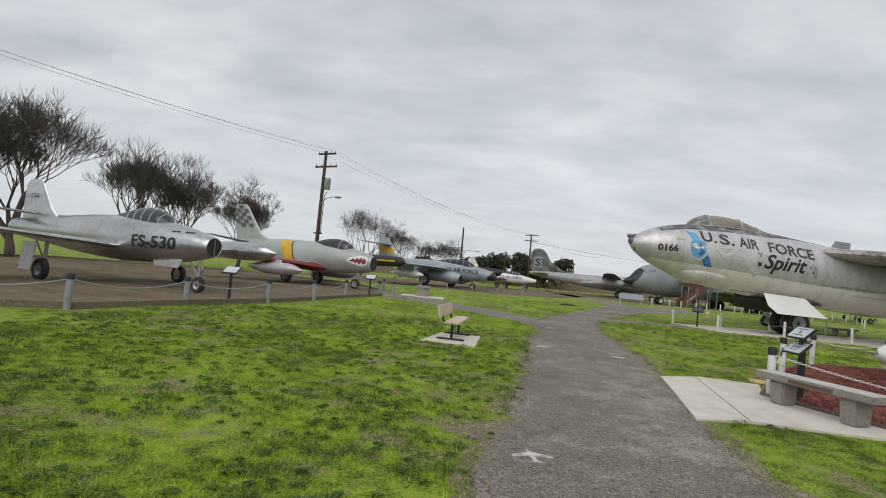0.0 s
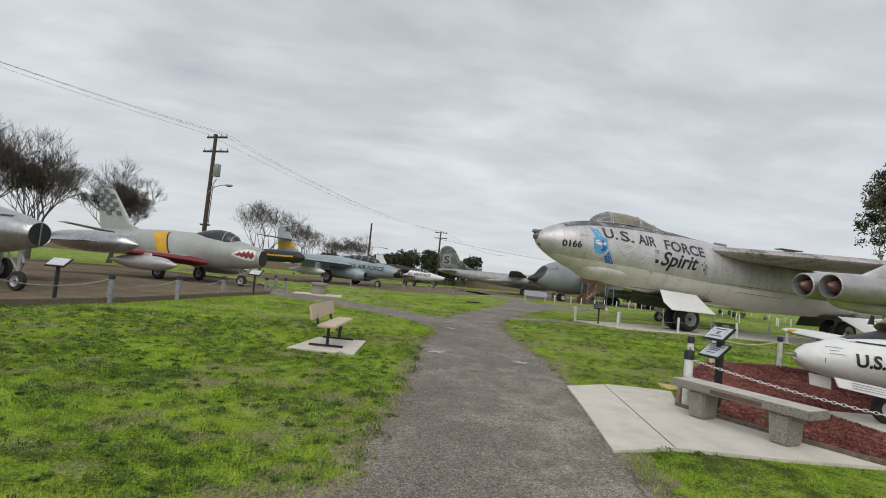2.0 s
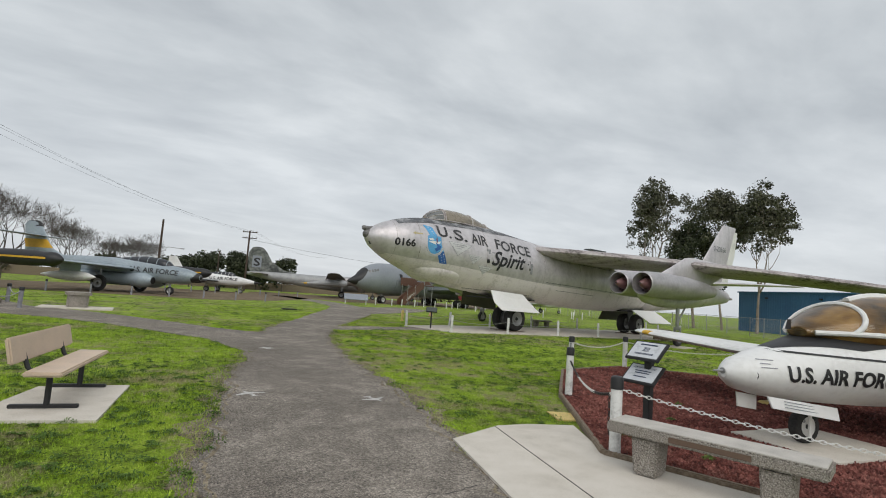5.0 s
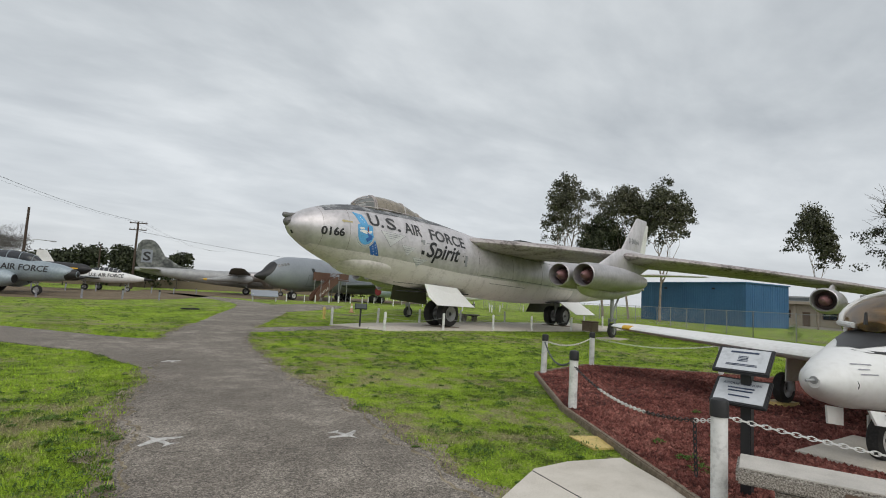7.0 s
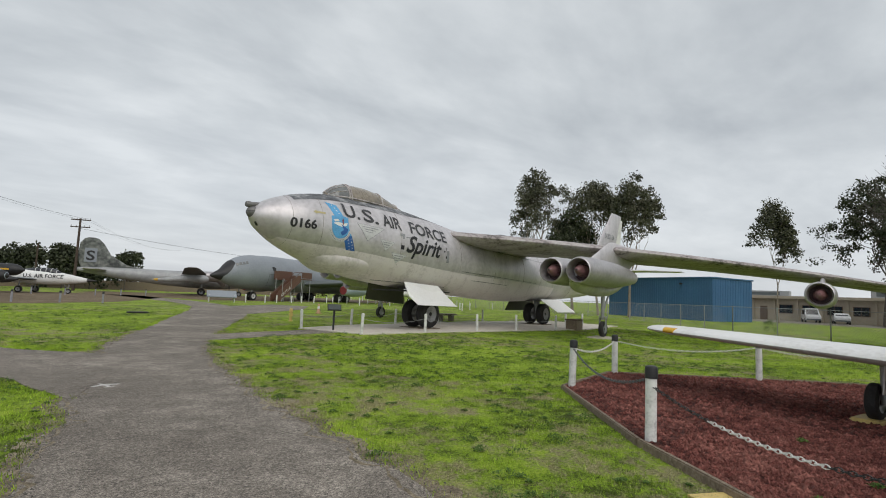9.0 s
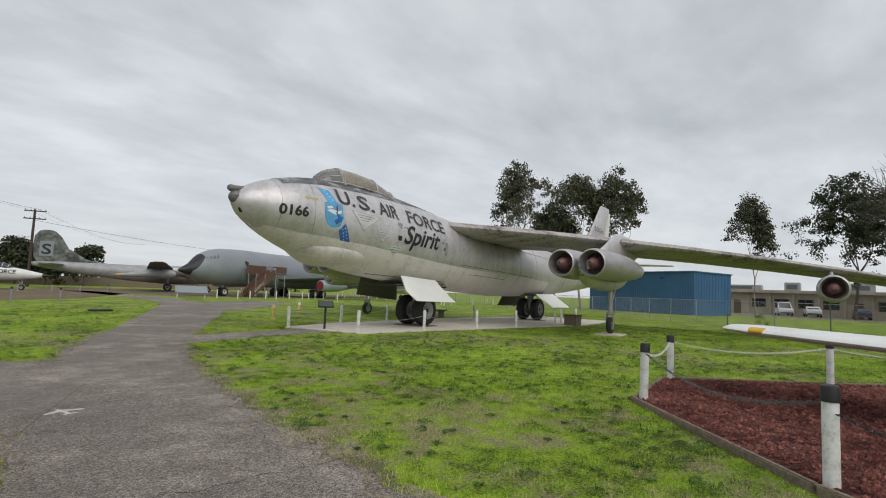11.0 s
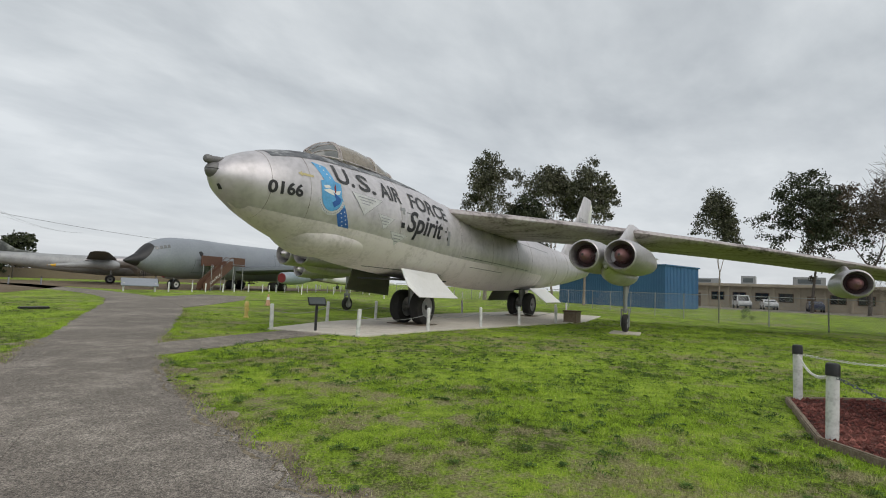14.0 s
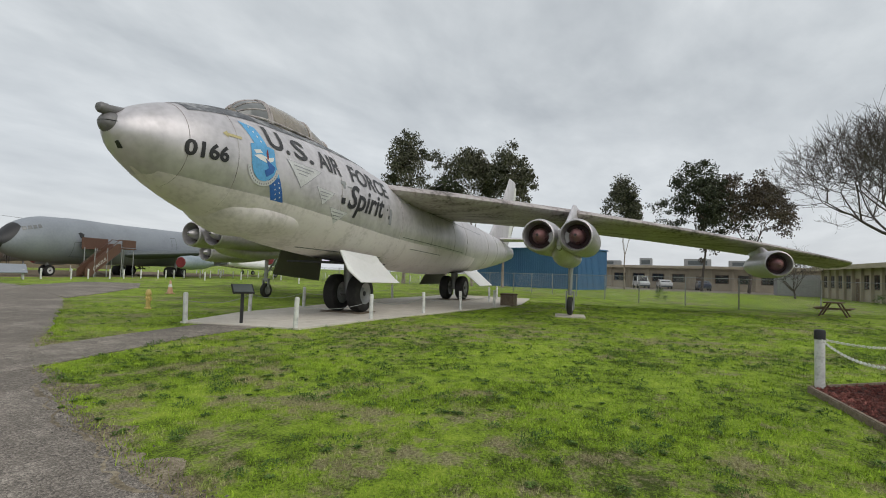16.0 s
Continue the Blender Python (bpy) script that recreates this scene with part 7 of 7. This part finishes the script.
bare_tree(61.5, 6.0, 5.5, 42, "small leafless tree by the building", 5, 0.6, (2, 4), 0.22)
for x, y, h, s, r in ((-3.5, 100, 4.6, 51, 2.6), (4.5, 101, 5.2, 52, 3.2), (8.5, 102, 5.6, 53, 2.6), (11.5, 106, 7.0, 54, 3.4), (17.5, 112, 7.6, 55, 3.4), (26.5, 112, 7.4, 56, 3.0), (21.5, 113, 5.0, 57, 3.0)):
    leafy_tree(x, y, h, s, "dark evergreen tree on the far boundary", M_DLEAF, M_BARK, r, 0.25, 3, 80, 0.5, 0.6, 1.1, "far evergreen trees", low=0.55)
leafy_tree(55.2, 45.2, 18.4, 61, "tall open eucalyptus with hanging foliage", M_LEAF, M_EUCBARK, 5.6, 0.26, 5, 62, 0.25, 0.66, 0.75, base_r=0.42)
leafy_tree(55.6, 39.8, 13.4, 62, "dense dark eucalyptus behind the bomber", M_DLEAF, M_EUCBARK, 4.0, 0.22, 5, 45, 0.26, 0.6, 0.75, low=0.5)
leafy_tree(56.4, 37.0, 16.2, 67, "tall eucalyptus with dark clumped foliage", M_LEAF, M_EUCBARK, 3.6, 0.3, 5, 55, 0.25, 0.6, 0.7, base_r=0.36)
leafy_tree(57.0, 33.6, 15.8, 63, "tall eucalyptus with a pale forked trunk", M_LEAF, M_EUCBARK, 3.8, 0.36, 5, 60, 0.25, 0.62, 0.7, base_r=0.45)
leafy_tree(73.0, 22.6, 15.0, 64, "slender eucalyptus with a long bare trunk", M_LEAF, M_EUCBARK, 3.2, 0.42, 5, 38, 0.24, 0.6, 0.65, low=0.85, base_r=0.42)
leafy_tree(80.5, 13.6, 18.2, 65, "broad dark evergreen tree by the building", M_DLEAF, M_BARK, 7.0, 0.3, 5, 60, 0.28, 0.66, 0.85, low=0.66)
leafy_tree(79.5, 8.2, 16.0, 66, "broad brown half-bare tree by the building", M_BRUSH, M_BARK, 6.6, 0.3, 5, 60, 0.24, 0.66, 0.75, low=0.75)
for x, y, s in ((40.5, 16.6, 71), (50.5, 2.6, 73)):
    b = thing("shrub", pose(x, y, 0), "low green shrub on the lawn", "shrub", "shrubs")
    leaf_mesh("leaves", [(random.uniform(-0.3, 0.3), random.uniform(-0.3, 0.3), random.uniform(0.15, 0.8)) for _ in range(14)], 110, 0.2, 0.035, M_WEED, b, s, 0.1)


# ---------------------------------------------------------------- buildings, fence, cars
def shed():
    s = thing("blue_shed", place(64.5, 39.7, -0.28, -0.96), "blue corrugated metal shed beyond the fence", "shed")
    L, D, H = 14.2, 3.5, 4.6
    part("wall", box(L, 0.12, H, (L / 2, 0.06, H / 2), 0), M_SHED, s, smooth=False)
    part("wall", box(0.12, D * 2, H, (L - 0.06, D + 0.12, H / 2), 0), M_SHED, s, smooth=False)
    part("wall", box(0.12, D * 2, H, (0.06, D + 0.12, H / 2), 0), M_SHED, s, smooth=False)
    part("wall", box(L, 0.12, H, (L / 2, 2 * D + 0.18, H / 2), 0), M_SHED, s, smooth=False)
    part("roof", box(L + 0.3, 2 * D + 0.5, 0.14, (L / 2, D + 0.1, H + 0.07), 0.02), M_SHED, s, smooth=False)
    for k in range(47):
        part("rib", box(0.05, 0.03, H - 0.05, (0.15 + 0.3 * k, -0.012, H / 2)), M_SHED, s, smooth=False)
    for k in range(24):
        part("rib", box(0.03, 0.05, H - 0.05, (L + 0.012, 0.2 + 0.3 * k, H / 2)), M_SHED, s, smooth=False)
    for x in (4.0, 10.5):
        part("wall_lamp", box(0.3, 0.22, 0.18, (x, -0.12, H - 0.6), 0.03), M_BLACK, s, smooth=False)


shed()


def long_building(x, y, dx, dy, L, D, H, label, bays, band=False):
    b = thing("building", place(x, y, dx, dy), label, "building")
    part("wall", box(L, 0.3, H, (L / 2, 0.15, H / 2)), M_STUCCO, b, smooth=False)
    part("wall", box(L, 0.3, H, (L / 2, D, H / 2)), M_STUCCO, b, smooth=False)
    for xx in (0.15, L - 0.15):
        part("wall", box(0.3, D - 0.5, H, (xx, D / 2 + 0.1, H / 2)), M_STUCCO, b, smooth=False)
    part("roof", box(L + 1.4, D + 1.6, 0.28, (L / 2, D / 2, H + 0.14), 0.02), M_ROOF, b, smooth=False)
    part("fascia", box(L + 1.44, 0.08, 0.42, (L / 2, -0.86, H + 0.07), 0.01), M_STUCCO, b, "tan fascia board", smooth=False)
    for k in range(bays):
        xx = L * (k + 0.5) / bays
        if (k * 7) % 5 == 3:
            part("door", box(1.0, 0.08, 2.1, (xx, -0.045, 1.05), 0.01), M_BROWNTRIM, b, smooth=False)
        else:
            w = part("window", box(L / bays * 0.62, 0.08, 1.3, (xx, -0.045, 1.75), 0.01), M_BROWNTRIM, b, smooth=False)
            part("pane", box(L / bays * 0.54, 0.03, 1.14, (xx, -0.1, 1.75)), M_WINDOW, w, smooth=False)
            part("mullion", box(0.06, 0.05, 1.14, (xx, -0.12, 1.75)), M_BROWNTRIM, w, smooth=False)
    for k in range(bays + 1):
        part("pier", box(0.3, 0.25, H, (L * k / bays, -0.13, H / 2)), M_STUCCO, b, smooth=False)
    return b


long_building(95.0, 42.0, -0.12, -1.0, 48, 14, 3.4, "long low beige building with flat roof", 16)
long_building(72.0, 1.8, -0.93, -0.1, 40, 12, 3.1, "low beige building with tall windows", 20)
for x, y, sx, sz in ((98, 30, 8, 0.9), (97, 14, 4, 1.3), (97, 8, 3, 1.1), (99, 22, 2, 1.4)):
    r = thing("roof_unit", pose(x, y, 3.68), "grey roof-top air handling unit", "air conditioner")
    part("casing", box(2.0, sx, sz, (0, 0, sz / 2), 0.05), M_STEEL, r, smooth=False)
    part("louvre", box(0.05, sx * 0.7, sz * 0.5, (-1.02, 0, sz * 0.5), 0.01), M_CHECK, r, smooth=False)
tagged(part("parking_lot", prism([(76, 50), (94, 46), (90, -6), (74, 0)], -0.02, 0.012), M_ASPHALT, smooth=False), "grey asphalt yard before the building", "yard", kind="structure")


def car(x, y, turn, mat, label, van=False):
    c = thing("van" if van else "car", place(x, y, math.cos(turn), math.sin(turn)), label, "car")
    h = 1.95 if van else 1.45
    bm = bmesh.new()
    prof = [(-2.2, 0.35), (-2.25, 0.8), (-2.1, 1.0), (-1.3, 1.08), (-0.7, h), (1.9 if van else 1.2, h), (2.2, 1.05), (2.25, 0.4)]
    rings = [[bm.verts.new((px, s * (0.86 if pz < 1.2 else 0.72), pz)) for px, pz in prof] for s in (-1, 1)]
    bm.faces.new(rings[0]); bm.faces.new(list(reversed(rings[1])))
    for i in range(len(prof)):
        j = (i + 1) % len(prof)
        bm.faces.new((rings[0][i], rings[0][j], rings[1][j], rings[1][i]))
    bmesh.ops.bevel(bm, geom=bm.edges[:], offset=0.05, segments=2, affect="EDGES")
    part("body", bm, mat, c)
    for s in (-1, 1):
        part("side_window", plate([(-0.95, s * 0.83, 1.12), (1.5, s * 0.83, 1.12), (1.2 if not van else 1.6, s * 0.75, h - 0.12), (-0.6, s * 0.75, h - 0.12)], 0.03), M_WINDOW, c, smooth=False)
        for xx in (-1.35, 1.35):
            wheel_parts(c, xx, s * 0.8, 0.33, 0.2, 0.0)
    part("windscreen", plate([(-1.28, -0.68, 1.12), (-1.28, 0.68, 1.12), (-0.78, 0.62, h - 0.1), (-0.78, -0.62, h - 0.1)], 0.03), M_WINDOW, c, smooth=False)
    part("bumper", box(0.12, 1.6, 0.2, (-2.25, 0, 0.45), 0.04), M_CHECK, c)


car(88.5, 21.9, 0.3, M_CARW, "white van parked in the yard", True)
car(88.8, 18.6, 0.2, M_CARW, "white car parked in the yard")
car(88.5, 13.3, 0.1, M_CARD, "dark blue car parked in the yard")

def container(x, y, turn):
    c = thing("shipping_container", place(x, y, math.cos(turn), math.sin(turn)), "pale grey ribbed metal container in the yard", "container")
    part("shell", box(6.0, 2.4, 2.5, (0, 0, 1.25), 0.03), M_STEEL, c, smooth=False)
    for k in range(19):
        part("rib", box(0.12, 0.05, 2.3, (-2.85 + 0.316 * k, 1.21, 1.25), 0.01), M_STEEL, c, smooth=False)


container(76.0, 2.8, 1.6)


def chain_fence(pts):
    f = thing("chain_link_fence", pose(0, 0, 0), "galvanised chain-link fence across the lawn", "fence")
    mesh = bmesh.new()
    for a, b in zip(pts, pts[1:]):
        a, b = Vector((*a, 0)), Vector((*b, 0))
        L = (b - a).length
        n = max(1, round(L / 3))
        for k in range(n + 1):
            p = a.lerp(b, k / n)
            part("post", tube(p, p + Vector((0, 0, 1.62)), 0.03, seg=8), M_STEEL, f)
        part("rail", tube(a + Vector((0, 0, 1.57)), b + Vector((0, 0, 1.57)), 0.018, seg=6), M_STEEL, f)
        k = int(L / 0.16)
        d = (b - a) / k
        for i in range(k):
            for s in (-1, 1):
                j = min(max(i + s * 10, 0), k)
                tube(a + d * i + Vector((0, 0, 0.05)), a + d * j + Vector((0, 0, 0.05 + 1.5 * abs(j - i) / 10)), 0.0035, seg=3, bm=mesh, cap=False)
    ob = part("wire_mesh", mesh, M_STEEL, f, smooth=False)
    ob["kind"] = "stuff"


chain_fence([(38, -14), (34.4, 5.6), (33.8, 12.6), (36.0, 17.6), (47, 29.0), (52, 40), (56, 60)])

# posts and chains of other stands, far across the lawn
random.seed(23)
for i in range(46):
    if i < 16:
        x, y = 24 + 1.9 * i + random.uniform(-0.3, 0.3), 57.5 + 0.55 * i + random.uniform(-0.5, 0.5)
    else:
        x, y = random.uniform(34, 78), random.uniform(42, 88)
    bollard(x, y, 0.8, 0.06, M_POST, "slim white post far across the lawn", "white posts far off", False)
for i in range(7):
    bollard(3.5 + 2.6 * i, 66 + 0.9 * i + random.uniform(-0.6, 0.6), 0.8, 0.06, M_GPOST, "grey post before the far jets", "grey posts far off", True)
for i in range(8):
    bollard(-6.5 + 2.4 * i, 46 + 0.4 * i, 0.75, 0.06, M_GPOST, "grey post before the far jets", "grey posts far off", True)
DIRT2 = [(-14, 48), (6, 46), (12, 52), (20, 68), (18, 80), (-4, 78), (-16, 62)]
slab("dirt_bed_3", [(22, 61.5), (45, 68), (66, 74), (60, 96), (20, 96), (14, 84), (20, 70)], 0.011, M_DIRT, "bare dirt under the tanker", "dirt bed")
slab("dirt_bed_2", DIRT2, 0.012, M_DIRT, "bare dirt strip under far parked jets", "dirt bed")
for x, y, d, m, lab in ((62, 66, (-0.9, 0.4), M_WHITE, "small white airplane parked far off"), (52, 92, (-0.8, 0.6), M_GREY, "grey airplane parked far off"), (74, 84, (-0.9, 0.2), M_DULL, "dull silver airplane parked far off")):
    small_jet("parked_jet", place(x, y, *d), lab, W_ST, m, [(4.2, 0.4, 1.35, 2.4, 0.12), (4.8, 5.3, 1.5, 1.2, 0.06)], [(9.6, 0.2, 2.1, 1.2, 0.05), (10.1, 2.2, 2.1, 0.7, 0.03)], [(8.6, 2.0, 2.4, 0.07), (10.0, 3.6, 1.0, 0.04)],
              [(2.2, 2.0, 0.1, 0.05), (2.7, 2.1, 0.34, 0.3), (3.6, 2.15, 0.38, 0.42), (5, 2.15, 0.34, 0.34), (6, 2.2, 0.12, 0.1)], [(1.6, 0, 0.26, 0.15, 1.1), (5.2, -1.6, 0.34, 0.2, 1.2), (5.2, 1.6, 0.34, 0.2, 1.2)])
wall = tagged(part("boundary_fence", box(150, 0.2, 1.6, (-10, 118, 0.8)), M_TIMBER, smooth=False), "brown far boundary fence", "fence", kind="structure")
for k in range(10):
    b = thing("hedge", pose(-70 + 15 * k, 119 + (k % 3), 0), "far brown scrub on the boundary", "hedge", "far scrub")
    leaf_mesh("leaves", [(random.uniform(-8, 8), random.uniform(-1, 1), random.uniform(0.5, 2.4)) for _ in range(40)], 40, 1.1, 0.5, M_BRUSH if k % 2 else M_DLEAF, b, 300 + k, 0.2)
# ---------------------------------------------------------------- grass blades, weeds, loose rock
WALK = np.array([(METRES * r[1], METRES * r[2]) for r in ROWS])
KEEP_OUT = [PATH, SIDE, BRANCH, FARP, BPAD, SEATPAD, CPAD, MULCH, DIRT]


def inside_many(p, poly):
    q = np.array(poly)
    c = np.zeros(len(p), bool)
    for (ax, ay), (bx, by) in zip(q, np.roll(q, -1, axis=0)):
        if ay == by:
            continue
        c ^= ((ay > p[:, 1]) != (by > p[:, 1])) & (p[:, 0] < (bx - ax) * (p[:, 1] - ay) / (by - ay) + ax)
    return c


def lawn_points(rs, n, x0, x1, y0, y1, clump=0.0):
    p = np.stack([rs.uniform(x0, x1, n), rs.uniform(y0, y1, n)], 1)
    if clump:
        k = np.array([noise.noise((a * 1.3, b * 1.3, 0)) + 0.5 * noise.noise((a * 4, b * 4, 2)) for a, b in p])
        p = p[rs.rand(n) < np.clip(0.66 + 1.3 * clump * k, 0.03, 1)]
    bad = np.zeros(len(p), bool)
    for poly in KEEP_OUT:
        bad |= inside_many(p, poly)
    return p[~bad]


def blades(name, p, h0, h1, w, mat, rs, label, lean=0.55):
    n = len(p)
    a = rs.uniform(0, 2 * math.pi, n)
    h = rs.uniform(h0, h1, n)
    t = rs.uniform(0.1, lean, n) * h
    b = rs.uniform(0, 2 * math.pi, n)
    v = np.zeros((n, 3, 3))
    v[:, 0, 0], v[:, 0, 1] = p[:, 0] - w * np.cos(a), p[:, 1] - w * np.sin(a)
    v[:, 1, 0], v[:, 1, 1] = p[:, 0] + w * np.cos(a), p[:, 1] + w * np.sin(a)
    v[:, 2, 0], v[:, 2, 1], v[:, 2, 2] = p[:, 0] + t * np.cos(b), p[:, 1] + t * np.sin(b), h
    me = bpy.data.meshes.new(name)
    me.from_pydata(v.reshape(-1, 3).tolist(), [], np.arange(n * 3).reshape(-1, 3).tolist())
    me.materials.append(mat)
    return tagged(new(name, me), label, "grass", kind="stuff")


rs = np.random.RandomState(4)
blades("grass", np.concatenate([lawn_points(rs, 430000, -7, 2.2, 2.2, 13.5, 0.8), lawn_points(rs, 340000, 2.5, 10, 5.5, 22.5, 0.8), lawn_points(rs, 30000, 2.5, 8, 2.5, 6.3, 0.8)]), 0.012, 0.04, 0.0034, M_BLADE, rs, "short green lawn grass with dry patches", 0.9)
blades("grass", np.concatenate([lawn_points(rs, 120000, -9, 3.5, 11, 26, 0.7), lawn_points(rs, 170000, 8, 30, 9, 27, 0.7), lawn_points(rs, 40000, 3, 14, 21, 40, 0.7)]), 0.02, 0.05, 0.0075, M_BLADE, rs, "short green lawn grass with dry patches", 0.9)


def weeds(name, p, rs, mat, r0, r1, per, label):
    n = len(p)
    r = np.repeat(r0 + (r1 - r0) * rs.rand(n) ** 2.2, per)
    c = np.repeat(p, per, axis=0)
    m = len(c)
    a = rs.uniform(0, 2 * math.pi, m)
    o = r * np.sqrt(rs.rand(m))
    bx, by = c[:, 0] + o * np.cos(a), c[:, 1] + 0.8 * o * np.sin(a)
    h = 0.02 + (r - o) * rs.uniform(0.2, 0.7, m)
    b = rs.uniform(0, 2 * math.pi, m)
    ln = rs.uniform(0.018, 0.042, m)
    w = 0.007
    v = np.zeros((m, 4, 3))
    v[:, 0] = np.stack([bx, by, h * 0.5], 1)
    v[:, 1] = np.stack([bx + ln * 0.5 * np.cos(b) - w * np.sin(b), by + ln * 0.5 * np.sin(b) + w * np.cos(b), h], 1)
    v[:, 2] = np.stack([bx + ln * np.cos(b), by + ln * np.sin(b), h * 0.9], 1)
    v[:, 3] = np.stack([bx + ln * 0.5 * np.cos(b) + w * np.sin(b), by + ln * 0.5 * np.sin(b) - w * np.cos(b), h], 1)
    me = bpy.data.meshes.new(name)
    me.from_pydata(v.reshape(-1, 3).tolist(), [], np.arange(m * 4).reshape(-1, 4).tolist())
    me.materials.append(mat)
    return tagged(new(name, me), label, "weeds", kind="stuff")


weeds("weeds", np.concatenate([lawn_points(rs, 1700, -7, 2.2, 2.2, 15, 0), lawn_points(rs, 1000, 2.5, 16, 6, 24, 0), lawn_points(rs, 800, 8, 30, 8, 24, 0), lawn_points(rs, 600, -6, 14, 18, 42, 0)]), rs, M_WEED, 0.02, 0.2, 50, "dark green weed clumps in the lawn")
# ragged tufts along the asphalt edges
edge = []
for line, s in ((L_EDGE, -1), (R_EDGE, 1)):
    for x, y in line:
        if 2 < y < 34:
            for _ in range(18):
                edge.append((x + s * (abs(rs.normal(0, 0.14)) + 0.03) + rs.normal(0, 0.02), y + rs.uniform(-0.25, 0.25)))
edge = np.array(edge)
for poly in (SIDE, BRANCH, CPAD):
    edge = edge[~inside_many(edge, poly)]
blades("grass_edge", edge, 0.025, 0.085, 0.005, M_BLADE, rs, "longer grass along the path edge", 1.0)
STRAW = ground_material("dry_soil_edge", [(0.3, (0.11, 0.088, 0.06)), (0.5, (0.22, 0.182, 0.125)), (0.7, (0.36, 0.31, 0.225))], big=1, mid=6, fine=50, bump=0.6)
for line, s, nm in ((L_EDGE, -1, "soil_edge"), (R_EDGE, 1, "soil_edge")):
    pts = []
    for p, q in zip(line, line[1:]):
        if 1.5 < p[1] < 26:
            pts += [(p[0] + (q[0] - p[0]) * k / 5, p[1] + (q[1] - p[1]) * k / 5) for k in range(5)]
    bm = bmesh.new()
    A = [bm.verts.new((x - s * (0.04 + 0.09 * noise.noise((x * 7, y * 7, 1)) + 0.22 * abs(noise.noise((x * 2, y * 2, 3)))), y, 0.0132)) for x, y in pts]
    B = [bm.verts.new((x + s * (0.17 + 0.55 * max(0, noise.noise((x * 1.7, y * 1.7, 4))) + 0.12 * noise.noise((x * 8, y * 8, 6))), y, 0.003)) for x, y in pts]
    for i in range(len(pts) - 1):
        bm.faces.new((A[i], A[i + 1], B[i + 1], B[i]))
    tagged(part(nm, bm, STRAW, smooth=False), "bare soil strip along the asphalt edge", "soil", kind="structure")


def pebbles(name, p, rs, r0, r1, z, mat, label):
    n = len(p)
    base = np.array([(1, 0, 0), (-0.5, 0.87, 0), (-0.5, -0.87, 0), (0.1, 0.1, 0.8), (0, 0, -0.6)])
    sc = rs.uniform(r0, r1, (n, 1, 1)) * (0.6 + 0.8 * rs.rand(n, 5, 3))
    a = rs.uniform(0, 6.28, n)
    R = np.zeros((n, 3, 3)); R[:, 0, 0] = np.cos(a); R[:, 0, 1] = -np.sin(a); R[:, 1, 0] = np.sin(a); R[:, 1, 1] = np.cos(a); R[:, 2, 2] = 1
    v = np.einsum("nij,nkj->nki", R, base[None] * sc)
    v[:, :, 0] += p[:, None, 0]; v[:, :, 1] += p[:, None, 1]; v[:, :, 2] += z
    f = [np.arange(n)[:, None] * 5 + np.array(q)[None] for q in ((0, 1, 3), (1, 2, 3), (2, 0, 3), (1, 0, 4), (2, 1, 4), (0, 2, 4))]
    me = bpy.data.meshes.new(name)
    me.from_pydata(v.reshape(-1, 3).tolist(), [], np.concatenate(f).tolist())
    me.materials.append(mat)
    return tagged(new(name, me), label, "gravel", kind="stuff")


M_PEB = ground_material("grey_pebbles", [(0.2, (0.08, 0.072, 0.065)), (0.5, (0.17, 0.155, 0.14)), (0.8, (0.33, 0.31, 0.28))], big=2, mid=9, fine=40, bump=0.0, island=True)
gr = []
for line, s in ((L_EDGE, -1), (R_EDGE, 1)):
    for x, y in line:
        if 2 < y < 24:
            for _ in range(45):
                gr.append((x + rs.normal(0, 0.09) + s * 0.03, y + rs.uniform(-0.2, 0.2)))
pebbles("path_gravel", np.array(gr), rs, 0.004, 0.012, 0.014, M_PEB, "loose gravel along the asphalt edge")

# lava rock
p = np.concatenate([np.stack([rs.uniform(5.4, 15.5, 34000), rs.uniform(2.7, 13.6, 34000)], 1), np.stack([rs.uniform(5.4, 9.5, 22000), rs.uniform(3.5, 10.5, 22000)], 1)])
p = p[inside_many(p, MULCH) & ~inside_many(p, [(7.45, 7.0), (8.9, 6.8), (9.1, 8.0), (7.6, 8.2)])]
pebbles("lava_rock", p, rs, 0.012, 0.036, 0.06, M_ROCK, "loose dark red lava rock")
sprouts = np.array([(6.25, 8.75), (6.32, 8.68), (6.05, 8.5), (6.6, 9.15), (7.4, 8.9), (6.15, 7.6), (8.6, 9.6)])
weeds("weeds", sprouts, rs, M_WEED, 0.06, 0.14, 60, "small green weeds among the lava rock").location.z = 0.06
